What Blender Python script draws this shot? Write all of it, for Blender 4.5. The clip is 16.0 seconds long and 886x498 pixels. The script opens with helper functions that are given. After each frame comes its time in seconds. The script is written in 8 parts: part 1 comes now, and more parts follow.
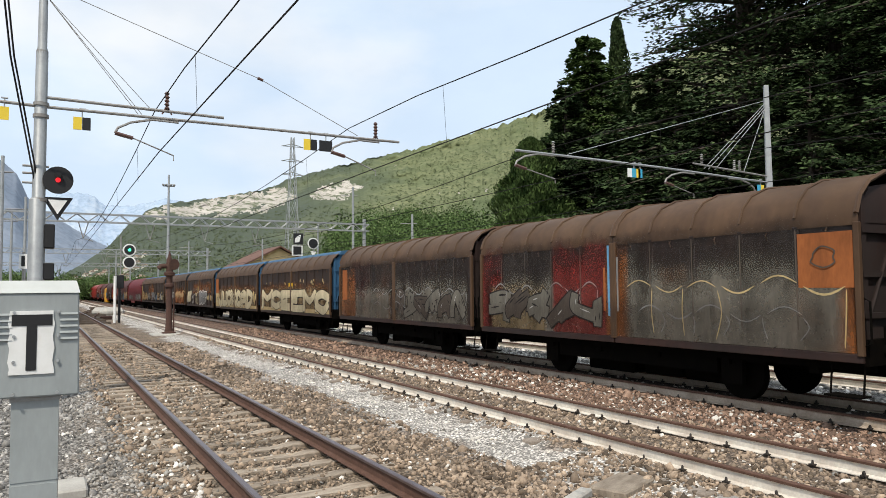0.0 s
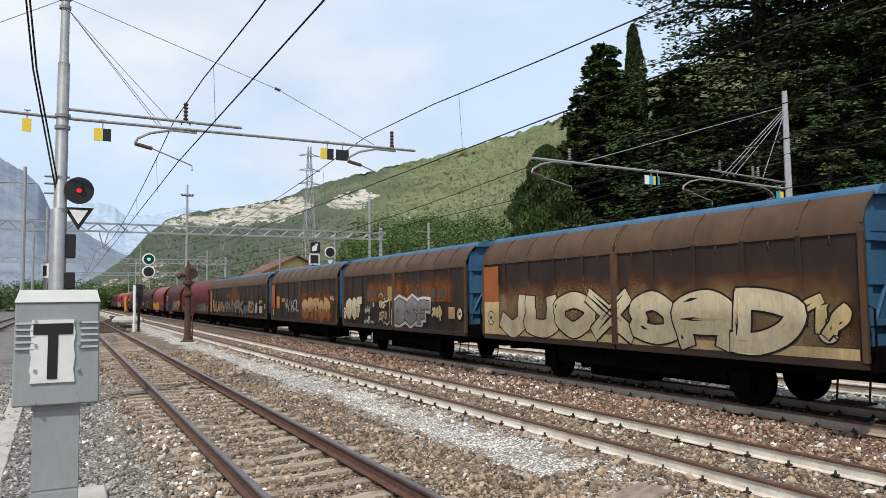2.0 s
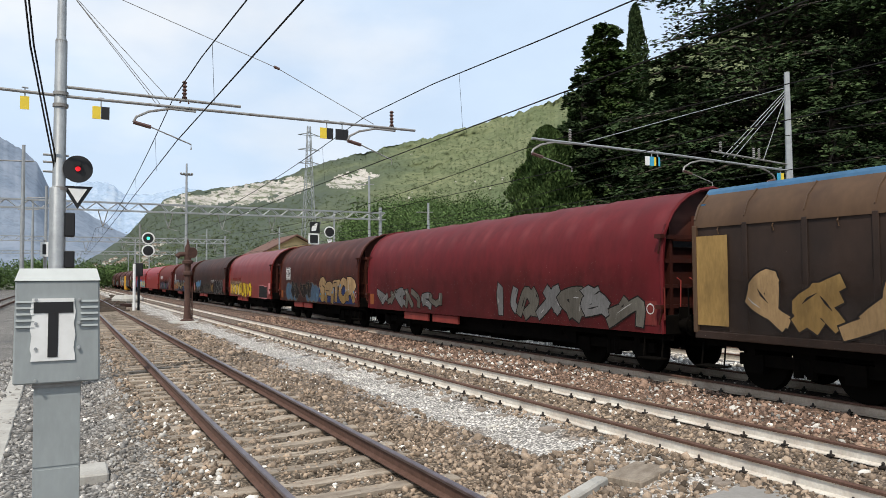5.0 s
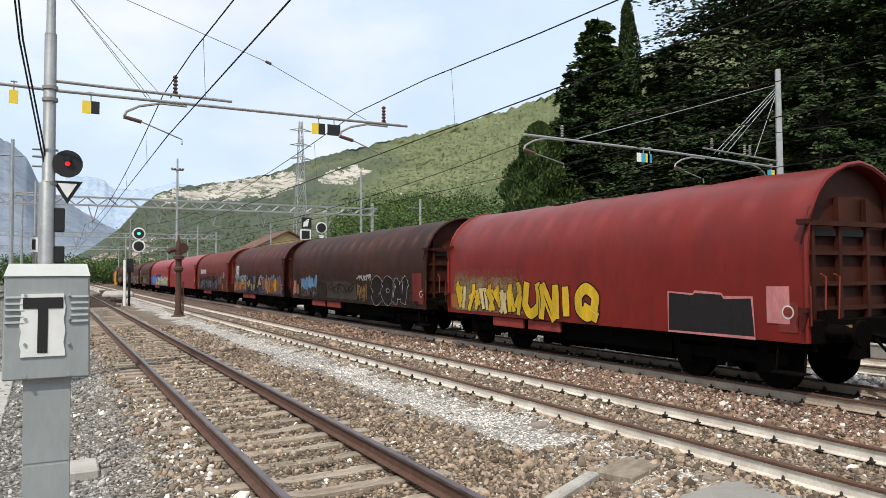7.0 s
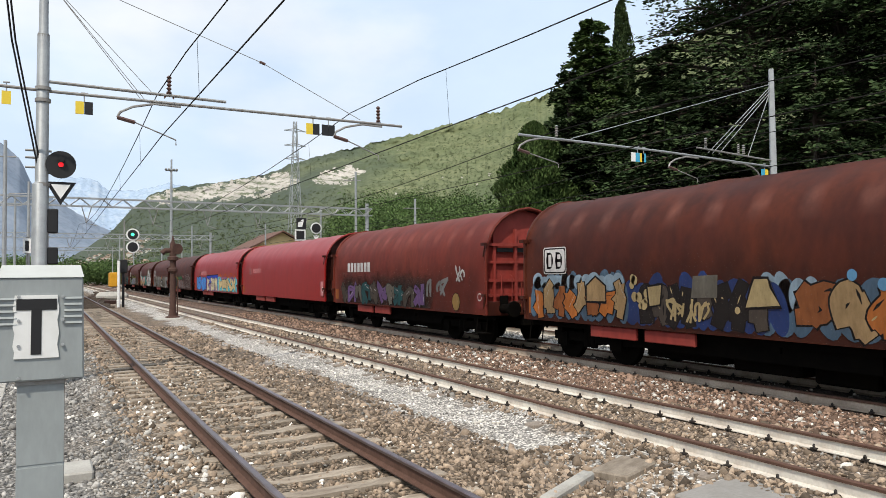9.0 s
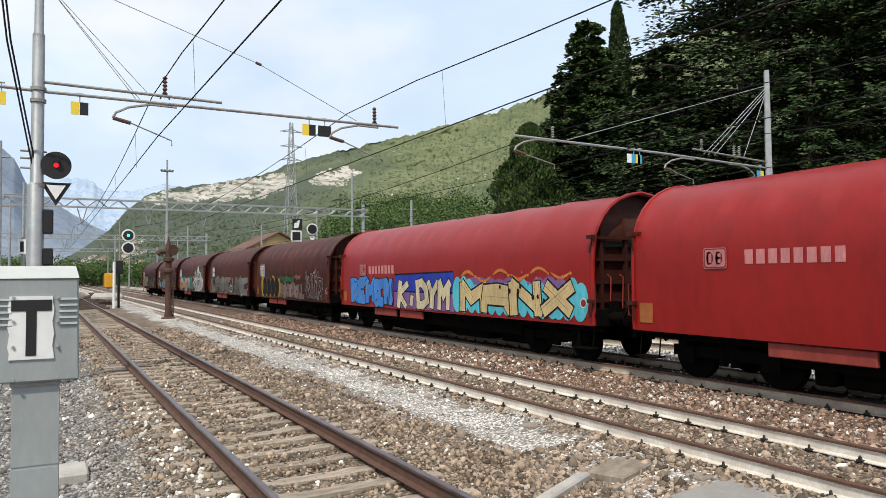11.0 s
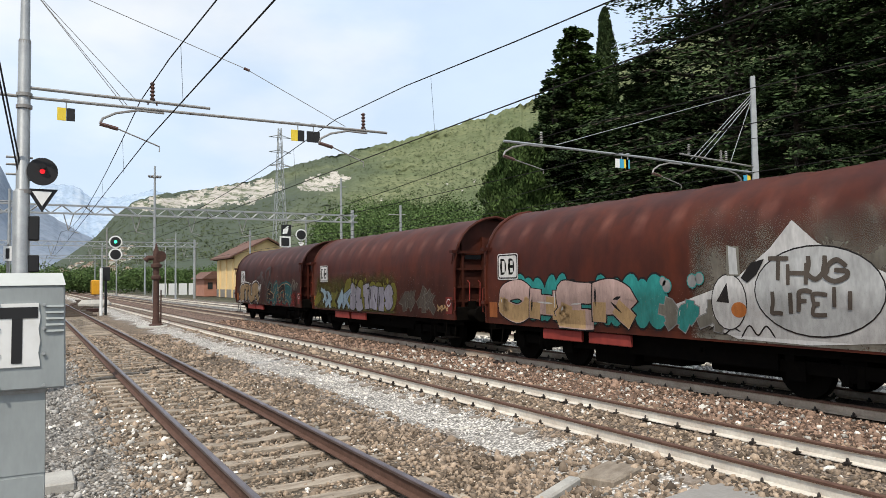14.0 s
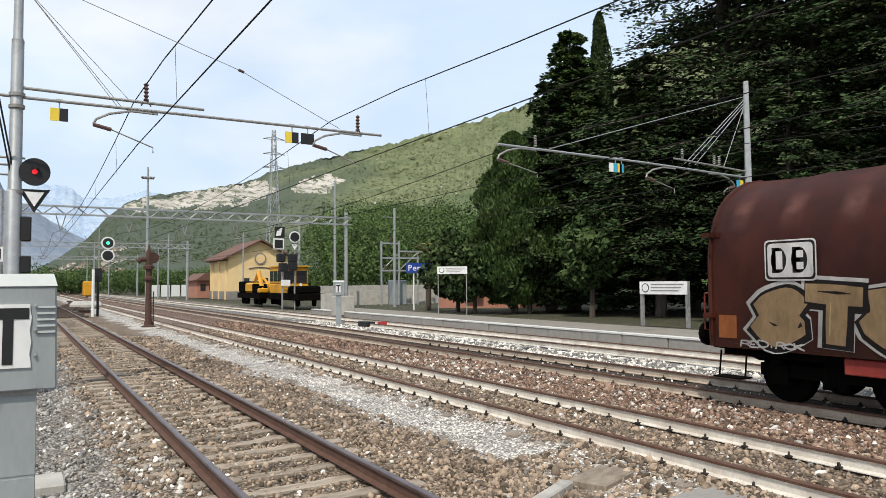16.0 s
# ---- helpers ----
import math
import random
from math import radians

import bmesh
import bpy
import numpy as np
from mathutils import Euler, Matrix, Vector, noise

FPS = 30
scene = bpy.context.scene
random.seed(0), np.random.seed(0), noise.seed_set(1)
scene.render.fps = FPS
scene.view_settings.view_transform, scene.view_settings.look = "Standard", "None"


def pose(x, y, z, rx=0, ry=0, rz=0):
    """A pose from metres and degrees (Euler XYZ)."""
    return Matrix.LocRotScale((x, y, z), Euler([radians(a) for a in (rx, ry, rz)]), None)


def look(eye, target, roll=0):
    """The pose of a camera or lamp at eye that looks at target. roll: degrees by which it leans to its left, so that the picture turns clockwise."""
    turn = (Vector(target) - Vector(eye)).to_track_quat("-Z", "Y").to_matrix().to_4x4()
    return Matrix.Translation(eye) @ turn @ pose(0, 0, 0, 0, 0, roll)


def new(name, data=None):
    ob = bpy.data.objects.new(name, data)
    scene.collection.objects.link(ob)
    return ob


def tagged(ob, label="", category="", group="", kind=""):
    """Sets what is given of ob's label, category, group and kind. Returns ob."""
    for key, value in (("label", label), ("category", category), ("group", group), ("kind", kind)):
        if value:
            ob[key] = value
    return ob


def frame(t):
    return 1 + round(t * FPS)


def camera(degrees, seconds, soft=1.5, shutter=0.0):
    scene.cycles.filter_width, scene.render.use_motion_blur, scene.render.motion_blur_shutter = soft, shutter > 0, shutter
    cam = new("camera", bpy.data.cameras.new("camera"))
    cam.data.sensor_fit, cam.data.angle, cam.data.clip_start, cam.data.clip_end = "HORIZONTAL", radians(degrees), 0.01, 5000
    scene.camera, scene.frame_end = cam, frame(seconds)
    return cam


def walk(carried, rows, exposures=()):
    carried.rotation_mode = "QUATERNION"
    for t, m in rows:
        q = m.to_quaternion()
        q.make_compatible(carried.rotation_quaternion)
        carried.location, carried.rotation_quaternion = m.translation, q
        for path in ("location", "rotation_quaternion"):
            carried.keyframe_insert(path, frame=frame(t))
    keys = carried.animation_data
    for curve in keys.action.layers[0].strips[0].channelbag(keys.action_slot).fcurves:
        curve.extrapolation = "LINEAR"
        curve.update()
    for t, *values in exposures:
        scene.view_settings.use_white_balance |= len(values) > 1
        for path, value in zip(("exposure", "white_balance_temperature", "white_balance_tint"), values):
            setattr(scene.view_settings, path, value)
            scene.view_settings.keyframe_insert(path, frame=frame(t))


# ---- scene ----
EXPOSURE, SKY, SUN_POWER, ROLL_SIGN = 0.05, 0.12, 3.4, 1
EYE = (0.0, 0.0, 1.98)
# seconds, degrees to the right of the rails, degrees up, roll
TURNS = [
    (0, 29.000, 3.197, -0.531),
    (0.5, 28.925, 3.242, -0.586),
    (1, 28.554, 3.532, -0.688),
    (1.5, 28.024, 3.745, -0.980),
    (2, 27.698, 3.864, -0.657),
    (2.5, 27.588, 3.817, -0.667),
    (3, 27.464, 3.656, -0.787),
    (3.5, 27.484, 3.481, -0.446),
    (4, 27.494, 2.887, -0.350),
    (6.5, 28.175, 2.046, -0.467),
    (7, 28.356, 1.975, -0.327),
    (7.5, 28.413, 1.995, -0.406),
    (8, 28.455, 2.050, -0.426),
    (8.5, 28.568, 2.046, -0.585),
    (9, 28.761, 1.976, -0.515),
    (11.5, 29.254, 2.092, -0.543),
    (12, 29.647, 2.037, -0.678),
    (12.5, 29.870, 1.887, -0.732),
    (13, 30.039, 2.039, -0.716),
    (13.5, 30.013, 2.328, -0.741),
    (14, 29.914, 2.467, -0.751),
    (14.5, 30.065, 2.470, -0.592),
    (15, 30.303, 2.468, -0.504),
    (15.5, 30.414, 2.559, -0.457),
    (16, 30.415, 2.691, -0.464),
]


def aim(yaw, up, roll):
    a, b = radians(yaw), radians(up)
    d = Vector((math.sin(a) * math.cos(b), math.cos(a) * math.cos(b), math.sin(b)))
    return look(EYE, Vector(EYE) + d, roll)


cam = camera(63.17, 16.0, soft=0.65)
walk(cam, [(t, aim(y, p, ROLL_SIGN * r)) for t, y, p, r in TURNS], [(0, EXPOSURE - 0.02, 6900, 10), (1.5, EXPOSURE - 0.08, 6780, 10), (3, EXPOSURE - 0.16, 6650, 10), (4.2, EXPOSURE - 0.14, 6650, 10), (6.5, EXPOSURE, 6850, 10), (16, EXPOSURE - 0.02, 6800, 10)])

# ---- light ----
SUN_TO = Vector((-0.40, -0.42, 0.80)).normalized()
world = bpy.data.worlds.new("sky")
scene.world = world
world.use_nodes = True
wn = world.node_tree
wn.nodes.clear()
w_out = wn.nodes.new("ShaderNodeOutputWorld")
w_bg = wn.nodes.new("ShaderNodeBackground")
w_sky = wn.nodes.new("ShaderNodeTexSky")
w_sky.sky_type, w_sky.sun_disc = "NISHITA", False
w_sky.sun_elevation = math.asin(SUN_TO.z)
w_sky.sun_rotation = math.atan2(SUN_TO.x, SUN_TO.y)
w_sky.air_density, w_sky.dust_density, w_sky.ozone_density = 1.0, 1.6, 1.0
w_map = wn.nodes.new("ShaderNodeTexCoord")
w_scale = wn.nodes.new("ShaderNodeMapping")
w_scale.inputs["Scale"].default_value = (1.0, 1.0, 2.0)
w_noise = wn.nodes.new("ShaderNodeTexNoise")
w_noise.inputs["Scale"].default_value = 3.2
w_noise.inputs["Detail"].default_value = 7
w_noise.inputs["Roughness"].default_value = 0.55
w_ramp = wn.nodes.new("ShaderNodeValToRGB")
w_ramp.color_ramp.elements[0].position, w_ramp.color_ramp.elements[0].color = 0.36, (0.80, 0.80, 0.80, 1)
w_ramp.color_ramp.elements[1].position, w_ramp.color_ramp.elements[1].color = 0.66, (0.95, 0.95, 0.95, 1)
w_mix = wn.nodes.new("ShaderNodeMixRGB")
w_cloud = wn.nodes.new("ShaderNodeTexNoise")
w_cloud.inputs["Scale"].default_value, w_cloud.inputs["Detail"].default_value, w_cloud.inputs["Roughness"].default_value = 2.6, 6, 0.5
w_tint = wn.nodes.new("ShaderNodeValToRGB")
w_tint.color_ramp.elements[0].position, w_tint.color_ramp.elements[0].color = 0.42, (5.9, 7.35, 9.3, 1)
w_tint.color_ramp.elements[1].position, w_tint.color_ramp.elements[1].color = 0.70, (8.6, 9.0, 9.5, 1)
wn.links.new(w_scale.outputs["Vector"], w_cloud.inputs["Vector"])
wn.links.new(w_cloud.outputs["Fac"], w_tint.inputs["Fac"])
wn.links.new(w_tint.outputs["Color"], w_mix.inputs[2])
w_bg.inputs["Strength"].default_value = SKY
wn.links.new(w_map.outputs["Generated"], w_scale.inputs["Vector"])
wn.links.new(w_scale.outputs["Vector"], w_noise.inputs["Vector"])
wn.links.new(w_noise.outputs["Fac"], w_ramp.inputs["Fac"])
wn.links.new(w_ramp.outputs["Color"], w_mix.inputs[0])
wn.links.new(w_sky.outputs["Color"], w_mix.inputs[1])
wn.links.new(w_mix.outputs["Color"], w_bg.inputs["Color"])
wn.links.new(w_bg.outputs["Background"], w_out.inputs["Surface"])
sun = new("sun", bpy.data.lights.new("sun", "SUN"))
sun.data.energy, sun.data.angle, sun.data.color = SUN_POWER, radians(0.6), (1.0, 0.95, 0.87)
sun.matrix_world = look((0, 0, 60), Vector((0, 0, 60)) - SUN_TO)


# ---- materials ----
def material(name, color, rough=0.8, metal=0.0, spots=None, scale=4.0, amount=0.6, grain=0.0, grain_scale=60.0,
             streak=(1, 1, 1), bump=0.0, island=0.0, rnd=0.0, emit=0.0, spots2=None, scale2=1.0, amount2=0.5, spec=0.4):
    """A base colour, blotches at two scales in object space, fine grain, relief and a shift per piece."""
    m = bpy.data.materials.new(name)
    m.use_nodes = True
    nt = m.node_tree
    bs = nt.nodes["Principled BSDF"]
    bs.inputs["Roughness"].default_value, bs.inputs["Metallic"].default_value = rough, metal
    bs.inputs["Specular IOR Level"].default_value = spec
    tc = nt.nodes.new("ShaderNodeTexCoord")
    mp = nt.nodes.new("ShaderNodeMapping")
    mp.inputs["Scale"].default_value = streak
    nt.links.new(tc.outputs["Object"], mp.inputs["Vector"])
    rgb = nt.nodes.new("ShaderNodeRGB")
    rgb.outputs[0].default_value = (*color, 1)
    last = rgb.outputs[0]

    def blotch(last, col, sc, amt, lo, hi):
        nz = nt.nodes.new("ShaderNodeTexNoise")
        nz.inputs["Scale"].default_value, nz.inputs["Detail"].default_value, nz.inputs["Roughness"].default_value = sc, 6, 0.62
        nt.links.new(mp.outputs["Vector"], nz.inputs["Vector"])
        rp = nt.nodes.new("ShaderNodeMapRange")
        rp.inputs["From Min"].default_value, rp.inputs["From Max"].default_value = lo, hi
        rp.inputs["To Max"].default_value = amt
        nt.links.new(nz.outputs["Fac"], rp.inputs["Value"])
        mx = nt.nodes.new("ShaderNodeMixRGB")
        mx.inputs[2].default_value = (*col, 1)
        nt.links.new(rp.outputs["Result"], mx.inputs[0])
        nt.links.new(last, mx.inputs[1])
        return mx.outputs[0], nz

    if spots2:
        last, _ = blotch(last, spots2, scale2, amount2, 0.42, 0.62)
    if spots:
        last, _ = blotch(last, spots, scale, amount, 0.4, 0.66)
    for use, value in ((island, "island"), (rnd, "object")):
        if use:
            if value == "island":
                src = nt.nodes.new("ShaderNodeNewGeometry").outputs["Random Per Island"]
            else:
                src = nt.nodes.new("ShaderNodeObjectInfo").outputs["Random"]
            mr = nt.nodes.new("ShaderNodeMapRange")
            mr.inputs["To Min"].default_value, mr.inputs["To Max"].default_value = 1 - use, 1 + use
            nt.links.new(src, mr.inputs["Value"])
            hs = nt.nodes.new("ShaderNodeHueSaturation")
            nt.links.new(mr.outputs["Result"], hs.inputs["Value"])
            nt.links.new(last, hs.inputs["Color"])
            last = hs.outputs["Color"]
    if grain or bump:
        gn = nt.nodes.new("ShaderNodeTexNoise")
        gn.inputs["Scale"].default_value, gn.inputs["Detail"].default_value = grain_scale, 4
        nt.links.new(mp.outputs["Vector"], gn.inputs["Vector"])
        if grain:
            mr = nt.nodes.new("ShaderNodeMapRange")
            mr.inputs["From Min"].default_value, mr.inputs["From Max"].default_value = 0.25, 0.75
            mr.inputs["To Min"].default_value, mr.inputs["To Max"].default_value = 1 - grain, 1 + grain
            nt.links.new(gn.outputs["Fac"], mr.inputs["Value"])
            hs = nt.nodes.new("ShaderNodeHueSaturation")
            nt.links.new(mr.outputs["Result"], hs.inputs["Value"])
            nt.links.new(last, hs.inputs["Color"])
            last = hs.outputs["Color"]
        if bump:
            bp = nt.nodes.new("ShaderNodeBump")
            bp.inputs["Strength"].default_value, bp.inputs["Distance"].default_value = min(1, bump * 8), bump
            nt.links.new(gn.outputs["Fac"], bp.inputs["Height"])
            nt.links.new(bp.outputs["Normal"], bs.inputs["Normal"])
    nt.links.new(last, bs.inputs["Base Color"])
    if emit:
        nt.links.new(last, bs.inputs["Emission Color"])
        bs.inputs["Emission Strength"].default_value = emit
    return m


def wagon_paint(name, color, dirt, rust, rub=0.0, gloss=False):
    """Old wagon paint: runs of dirt down the side, rust blotches, pale rubs along the shoulder of a hood, a worn gloss."""
    m = material(name, color, rough=0.40 if gloss else 0.56, spots=dirt, scale=2.2, amount=0.6, streak=(1, 0.8, 0.38), grain=0.10, grain_scale=9,
                 spots2=rust, scale2=0.7, amount2=0.55, bump=0.002 if gloss else 0.004, spec=0.34 if gloss else 0.16)
    if rub:
        nt = m.node_tree
        bs = nt.nodes["Principled BSDF"]
        last = bs.inputs["Base Color"].links[0].from_socket
        tc, sep = nt.nodes.new("ShaderNodeTexCoord"), nt.nodes.new("ShaderNodeSeparateXYZ")
        nt.links.new(tc.outputs["Object"], sep.inputs[0])
        mp, nz = nt.nodes.new("ShaderNodeMapping"), nt.nodes.new("ShaderNodeTexNoise")
        mp.inputs["Scale"].default_value = (0.3, 1.3, 1.3)
        nz.inputs["Scale"].default_value, nz.inputs["Detail"].default_value, nz.inputs["Roughness"].default_value = 1.6, 4, 0.6
        nt.links.new(tc.outputs["Object"], mp.inputs["Vector"])
        nt.links.new(mp.outputs["Vector"], nz.inputs["Vector"])
        turn, wave = nt.nodes.new("ShaderNodeMath"), nt.nodes.new("ShaderNodeMath")
        turn.operation, wave.operation = "MULTIPLY", "SINE"
        turn.inputs[1].default_value = 6.6
        nt.links.new(sep.outputs["Y"], turn.inputs[0])
        nt.links.new(turn.outputs[0], wave.inputs[0])
        fac = None
        for src, lo, hi, a, b in ((sep.outputs["Z"], 2.75, 3.1, 0.0, 1.0), (sep.outputs["Z"], 3.15, 3.4, 1.0, 0.15), (wave.outputs[0], 0.1, 1.0, 0.0, 1.0), (nz.outputs["Fac"], 0.36, 0.68, 0.1, rub)):
            q = nt.nodes.new("ShaderNodeMapRange")
            for key, val in (("From Min", lo), ("From Max", hi), ("To Min", a), ("To Max", b)):
                q.inputs[key].default_value = val
            nt.links.new(src, q.inputs["Value"])
            if fac is None:
                fac = q.outputs["Result"]
            else:
                mul = nt.nodes.new("ShaderNodeMath")
                mul.operation = "MULTIPLY"
                nt.links.new(fac, mul.inputs[0])
                nt.links.new(q.outputs["Result"], mul.inputs[1])
                fac = mul.outputs[0]
        mx = nt.nodes.new("ShaderNodeMixRGB")
        mx.inputs[2].default_value = (*(min(0.6, 1.9 * c + 0.06) for c in rust), 1)
        nt.links.new(fac, mx.inputs[0])
        nt.links.new(last, mx.inputs[1])
        nt.links.new(mx.outputs[0], bs.inputs["Base Color"])
    return m


M = {}
M["steel_worn"] = material("worn_rail_steel", (0.19, 0.15, 0.155), rough=0.34, metal=0.75, spots=(0.09, 0.06, 0.05), scale=3, grain=0.12)
M["rail_rust"] = material("rusty_rail", (0.085, 0.042, 0.028), rough=0.85, spots=(0.13, 0.07, 0.05), scale=6, grain=0.2, grain_scale=40, bump=0.003)
M["rail_white"] = material("whitewashed_rail_web", (0.64, 0.60, 0.53), rough=0.85, spots=(0.36, 0.28, 0.22), scale=2.5, amount=0.55, grain=0.12, grain_scale=30)
M["sleeper_old"] = material("weathered_sleeper", (0.33, 0.275, 0.215), rough=0.92, spots=(0.17, 0.13, 0.095), scale=3.0, amount=0.8, grain=0.2, grain_scale=25, streak=(1, 3, 1), rnd=0.25, bump=0.006)
M["sleeper_dusty"] = material("dusty_concrete_sleeper", (0.24, 0.20, 0.165), rough=0.95, spots=(0.14, 0.11, 0.085), scale=4, grain=0.2, grain_scale=40, rnd=0.15, bump=0.004)
M["clip"] = material("iron_clip", (0.035, 0.028, 0.024), rough=0.7, metal=0.3)
M["galv"] = material("galvanised_steel", (0.36, 0.375, 0.38), rough=0.5, metal=0.35, spots=(0.26, 0.27, 0.275), scale=5, grain=0.08, grain_scale=50)
M["galv_old"] = material("weathered_zinc", (0.30, 0.30, 0.29), rough=0.6, metal=0.3, spots=(0.20, 0.17, 0.15), scale=6, amount=0.7, grain=0.08)
M["cabinet"] = material("grey_painted_steel_cabinet", (0.29, 0.315, 0.315), rough=0.5, spots=(0.22, 0.24, 0.24), scale=4, amount=0.6, grain=0.05, grain_scale=35, streak=(1, 1, 0.35))
# Lid is paler than the housing: light on its top is coloured in.
M["cabinet_top"] = material("lit_cabinet_lid", (0.48, 0.50, 0.48), rough=0.5, spots=(0.40, 0.41, 0.39), scale=5)
M["plate_white"] = material("white_enamel_plate", (0.72, 0.72, 0.70), rough=0.45, spots=(0.60, 0.60, 0.57), scale=6)
M["black"] = material("matt_black", (0.012, 0.012, 0.013), rough=0.6)
M["yellow_tag"] = material("yellow_tag", (0.75, 0.55, 0.05), rough=0.6, grain=0.06)
M["blue_tag"] = material("blue_tag", (0.04, 0.33, 0.50), rough=0.5)
M["wire"] = material("dark_copper_wire", (0.022, 0.021, 0.02), rough=0.85, spec=0.1)
M["insulator"] = material("brown_insulator", (0.11, 0.06, 0.05), rough=0.3)
M["rust"] = material("rusted_iron", (0.058, 0.029, 0.022), rough=0.88, spots=(0.10, 0.052, 0.038), scale=5, grain=0.2, grain_scale=40, bump=0.004)
M["concrete"] = material("concrete", (0.42, 0.40, 0.36), rough=0.92, spots=(0.30, 0.28, 0.25), scale=2.2, amount=0.7, grain=0.12, grain_scale=40, bump=0.004)
M["concrete_white"] = material("limewashed_edge", (0.60, 0.59, 0.565), rough=0.9, spots=(0.50, 0.48, 0.45), scale=2.5, amount=0.6, grain=0.1, grain_scale=30)
M["asphalt_old"] = material("old_platform_asphalt", (0.235, 0.215, 0.185), rough=0.95, spots=(0.17, 0.155, 0.13), scale=0.8, grain=0.18, grain_scale=50, bump=0.003)
# Near black: deep shade under the wagons is put into these two colours.
M["under"] = material("grimy_shaded_underframe", (0.004, 0.0036, 0.0032), rough=0.97, spots=(0.008, 0.0065, 0.005), scale=4, grain=0.15, spec=0.02)
M["wheel"] = material("brake_dusted_shaded_wheel", (0.0045, 0.004, 0.0035), rough=0.95, grain=0.2, spec=0.02)
M["glow_red"] = material("red_signal_lens", (0.9, 0.02, 0.03), emit=0.7)
M["glow_green"] = material("green_signal_lens", (0.05, 0.9, 0.45), emit=1.6)
M["slab_grey"] = material("dull_grey_slab", (0.27, 0.255, 0.235), rough=0.92, spots=(0.21, 0.195, 0.175), scale=2.5, amount=0.7, grain=0.1, grain_scale=30, bump=0.003)
M["red_lever"] = material("red_lever_paint", (0.4, 0.03, 0.03), rough=0.6)
M["white_paint"] = material("white_paint", (0.78, 0.78, 0.76), rough=0.55, spots=(0.64, 0.63, 0.60), scale=7)


# ---- mesh helpers ----
def put(bm, verts, faces):
    vs = [bm.verts.new(v) for v in verts]
    for f in faces:
        bm.faces.new([vs[i] for i in f])
    return vs


BOX_FACES = ((0, 3, 2, 1), (4, 5, 6, 7), (0, 1, 5, 4), (1, 2, 6, 5), (2, 3, 7, 6), (3, 0, 4, 7))


def box(bm, x0, x1, y0, y1, z0, z1):
    put(bm, [(x0, y0, z0), (x1, y0, z0), (x1, y1, z0), (x0, y1, z0), (x0, y0, z1), (x1, y0, z1), (x1, y1, z1), (x0, y1, z1)], BOX_FACES)
    return bm


def bevelled(bm, width=0.01):
    bmesh.ops.bevel(bm, geom=list(bm.edges), offset=width, segments=1, affect="EDGES", profile=0.5)
    return bm


def tube(bm, pts, radius, sides=8, caps=True):
    """A round rod along points; radius is one number or one per point."""
    pts = [Vector(p) for p in pts]
    rs = radius if isinstance(radius, (list, tuple)) else [radius] * len(pts)
    rings = []
    for i, p in enumerate(pts):
        d = (pts[min(i + 1, len(pts) - 1)] - pts[max(i - 1, 0)]).normalized()
        side = d.cross(Vector((0, 0, 1)) if abs(d.z) < 0.95 else Vector((0, 1, 0))).normalized()
        up = side.cross(d)
        rings.append([bm.verts.new(p + rs[i] * (math.cos(2 * math.pi * k / sides) * side + math.sin(2 * math.pi * k / sides) * up)) for k in range(sides)])
    for a, b in zip(rings, rings[1:]):
        for k in range(sides):
            bm.faces.new((a[k], a[(k + 1) % sides], b[(k + 1) % sides], b[k]))
    if caps:
        bm.faces.new(rings[0][::-1])
        bm.faces.new(rings[-1])
    return bm


def extrude_y(bm, profile, y0, y1, caps=True, closed=True):
    """A profile of (x, z) drawn along y."""
    a = [bm.verts.new((x, y0, z)) for x, z in profile]
    b = [bm.verts.new((x, y1, z)) for x, z in profile]
    n = len(profile)
    for i in range(n if closed else n - 1):
        j = (i + 1) % n
        bm.faces.new((a[i], a[j], b[j], b[i]))
    if caps and closed:
        bm.faces.new(a[::-1])
        bm.faces.new(b)
    return bm


def disc(bm, c, axis, r, depth, sides=20):
    c, axis = Vector(c), Vector(axis).normalized()
    tube(bm, [c - axis * depth / 2, c + axis * depth / 2], r, sides)
    return bm


def done(name, bm, mat, smooth=False):
    me = bpy.data.meshes.new(name)
    bmesh.ops.recalc_face_normals(bm, faces=bm.faces)
    bm.to_mesh(me)
    bm.free()
    me.materials.append(mat)
    if smooth:
        me.polygons.foreach_set("use_smooth", [True] * len(me.polygons))
        me.set_sharp_from_angle(angle=radians(38))
    return me


def part(name, bm, mat, parent, label="", smooth=False):
    """Links a bmesh as one mesh object under a thing or a part."""
    ob = new(name, done(name, bm, mat, smooth))
    ob.parent = parent
    if label:
        ob["label"] = label
    return ob


def share(name, me, parent, m):
    ob = new(name, me)
    ob.parent = parent
    ob.matrix_basis = m
    return ob


def thing(name, label, category, m=None, group="", kind=""):
    ob = tagged(new(name), label, category, group, kind)
    if m is not None:
        ob.matrix_basis = m
    return ob


def np_mesh(name, verts, faces, mat, smooth=False):
    """A mesh from arrays; faces all of one size."""
    me = bpy.data.meshes.new(name)
    n, k = faces.shape
    me.vertices.add(len(verts))
    me.vertices.foreach_set("co", verts.astype(np.float32).ravel())
    me.loops.add(n * k)
    me.loops.foreach_set("vertex_index", faces.astype(np.int32).ravel())
    me.polygons.add(n)
    me.polygons.foreach_set("loop_start", np.arange(0, n * k, k, dtype=np.int32))
    me.polygons.foreach_set("loop_total", np.full(n, k, dtype=np.int32))
    me.update(calc_edges=True)
    me.materials.append(mat)
    if smooth:
        me.polygons.foreach_set("use_smooth", np.ones(n, dtype=bool))
    return me


B = bmesh.new

# ---- ground ----
T1, T2, T3, T4, T0 = 2.605, 7.417, 11.664, 15.85, -5.2
GAUGE = 0.7535


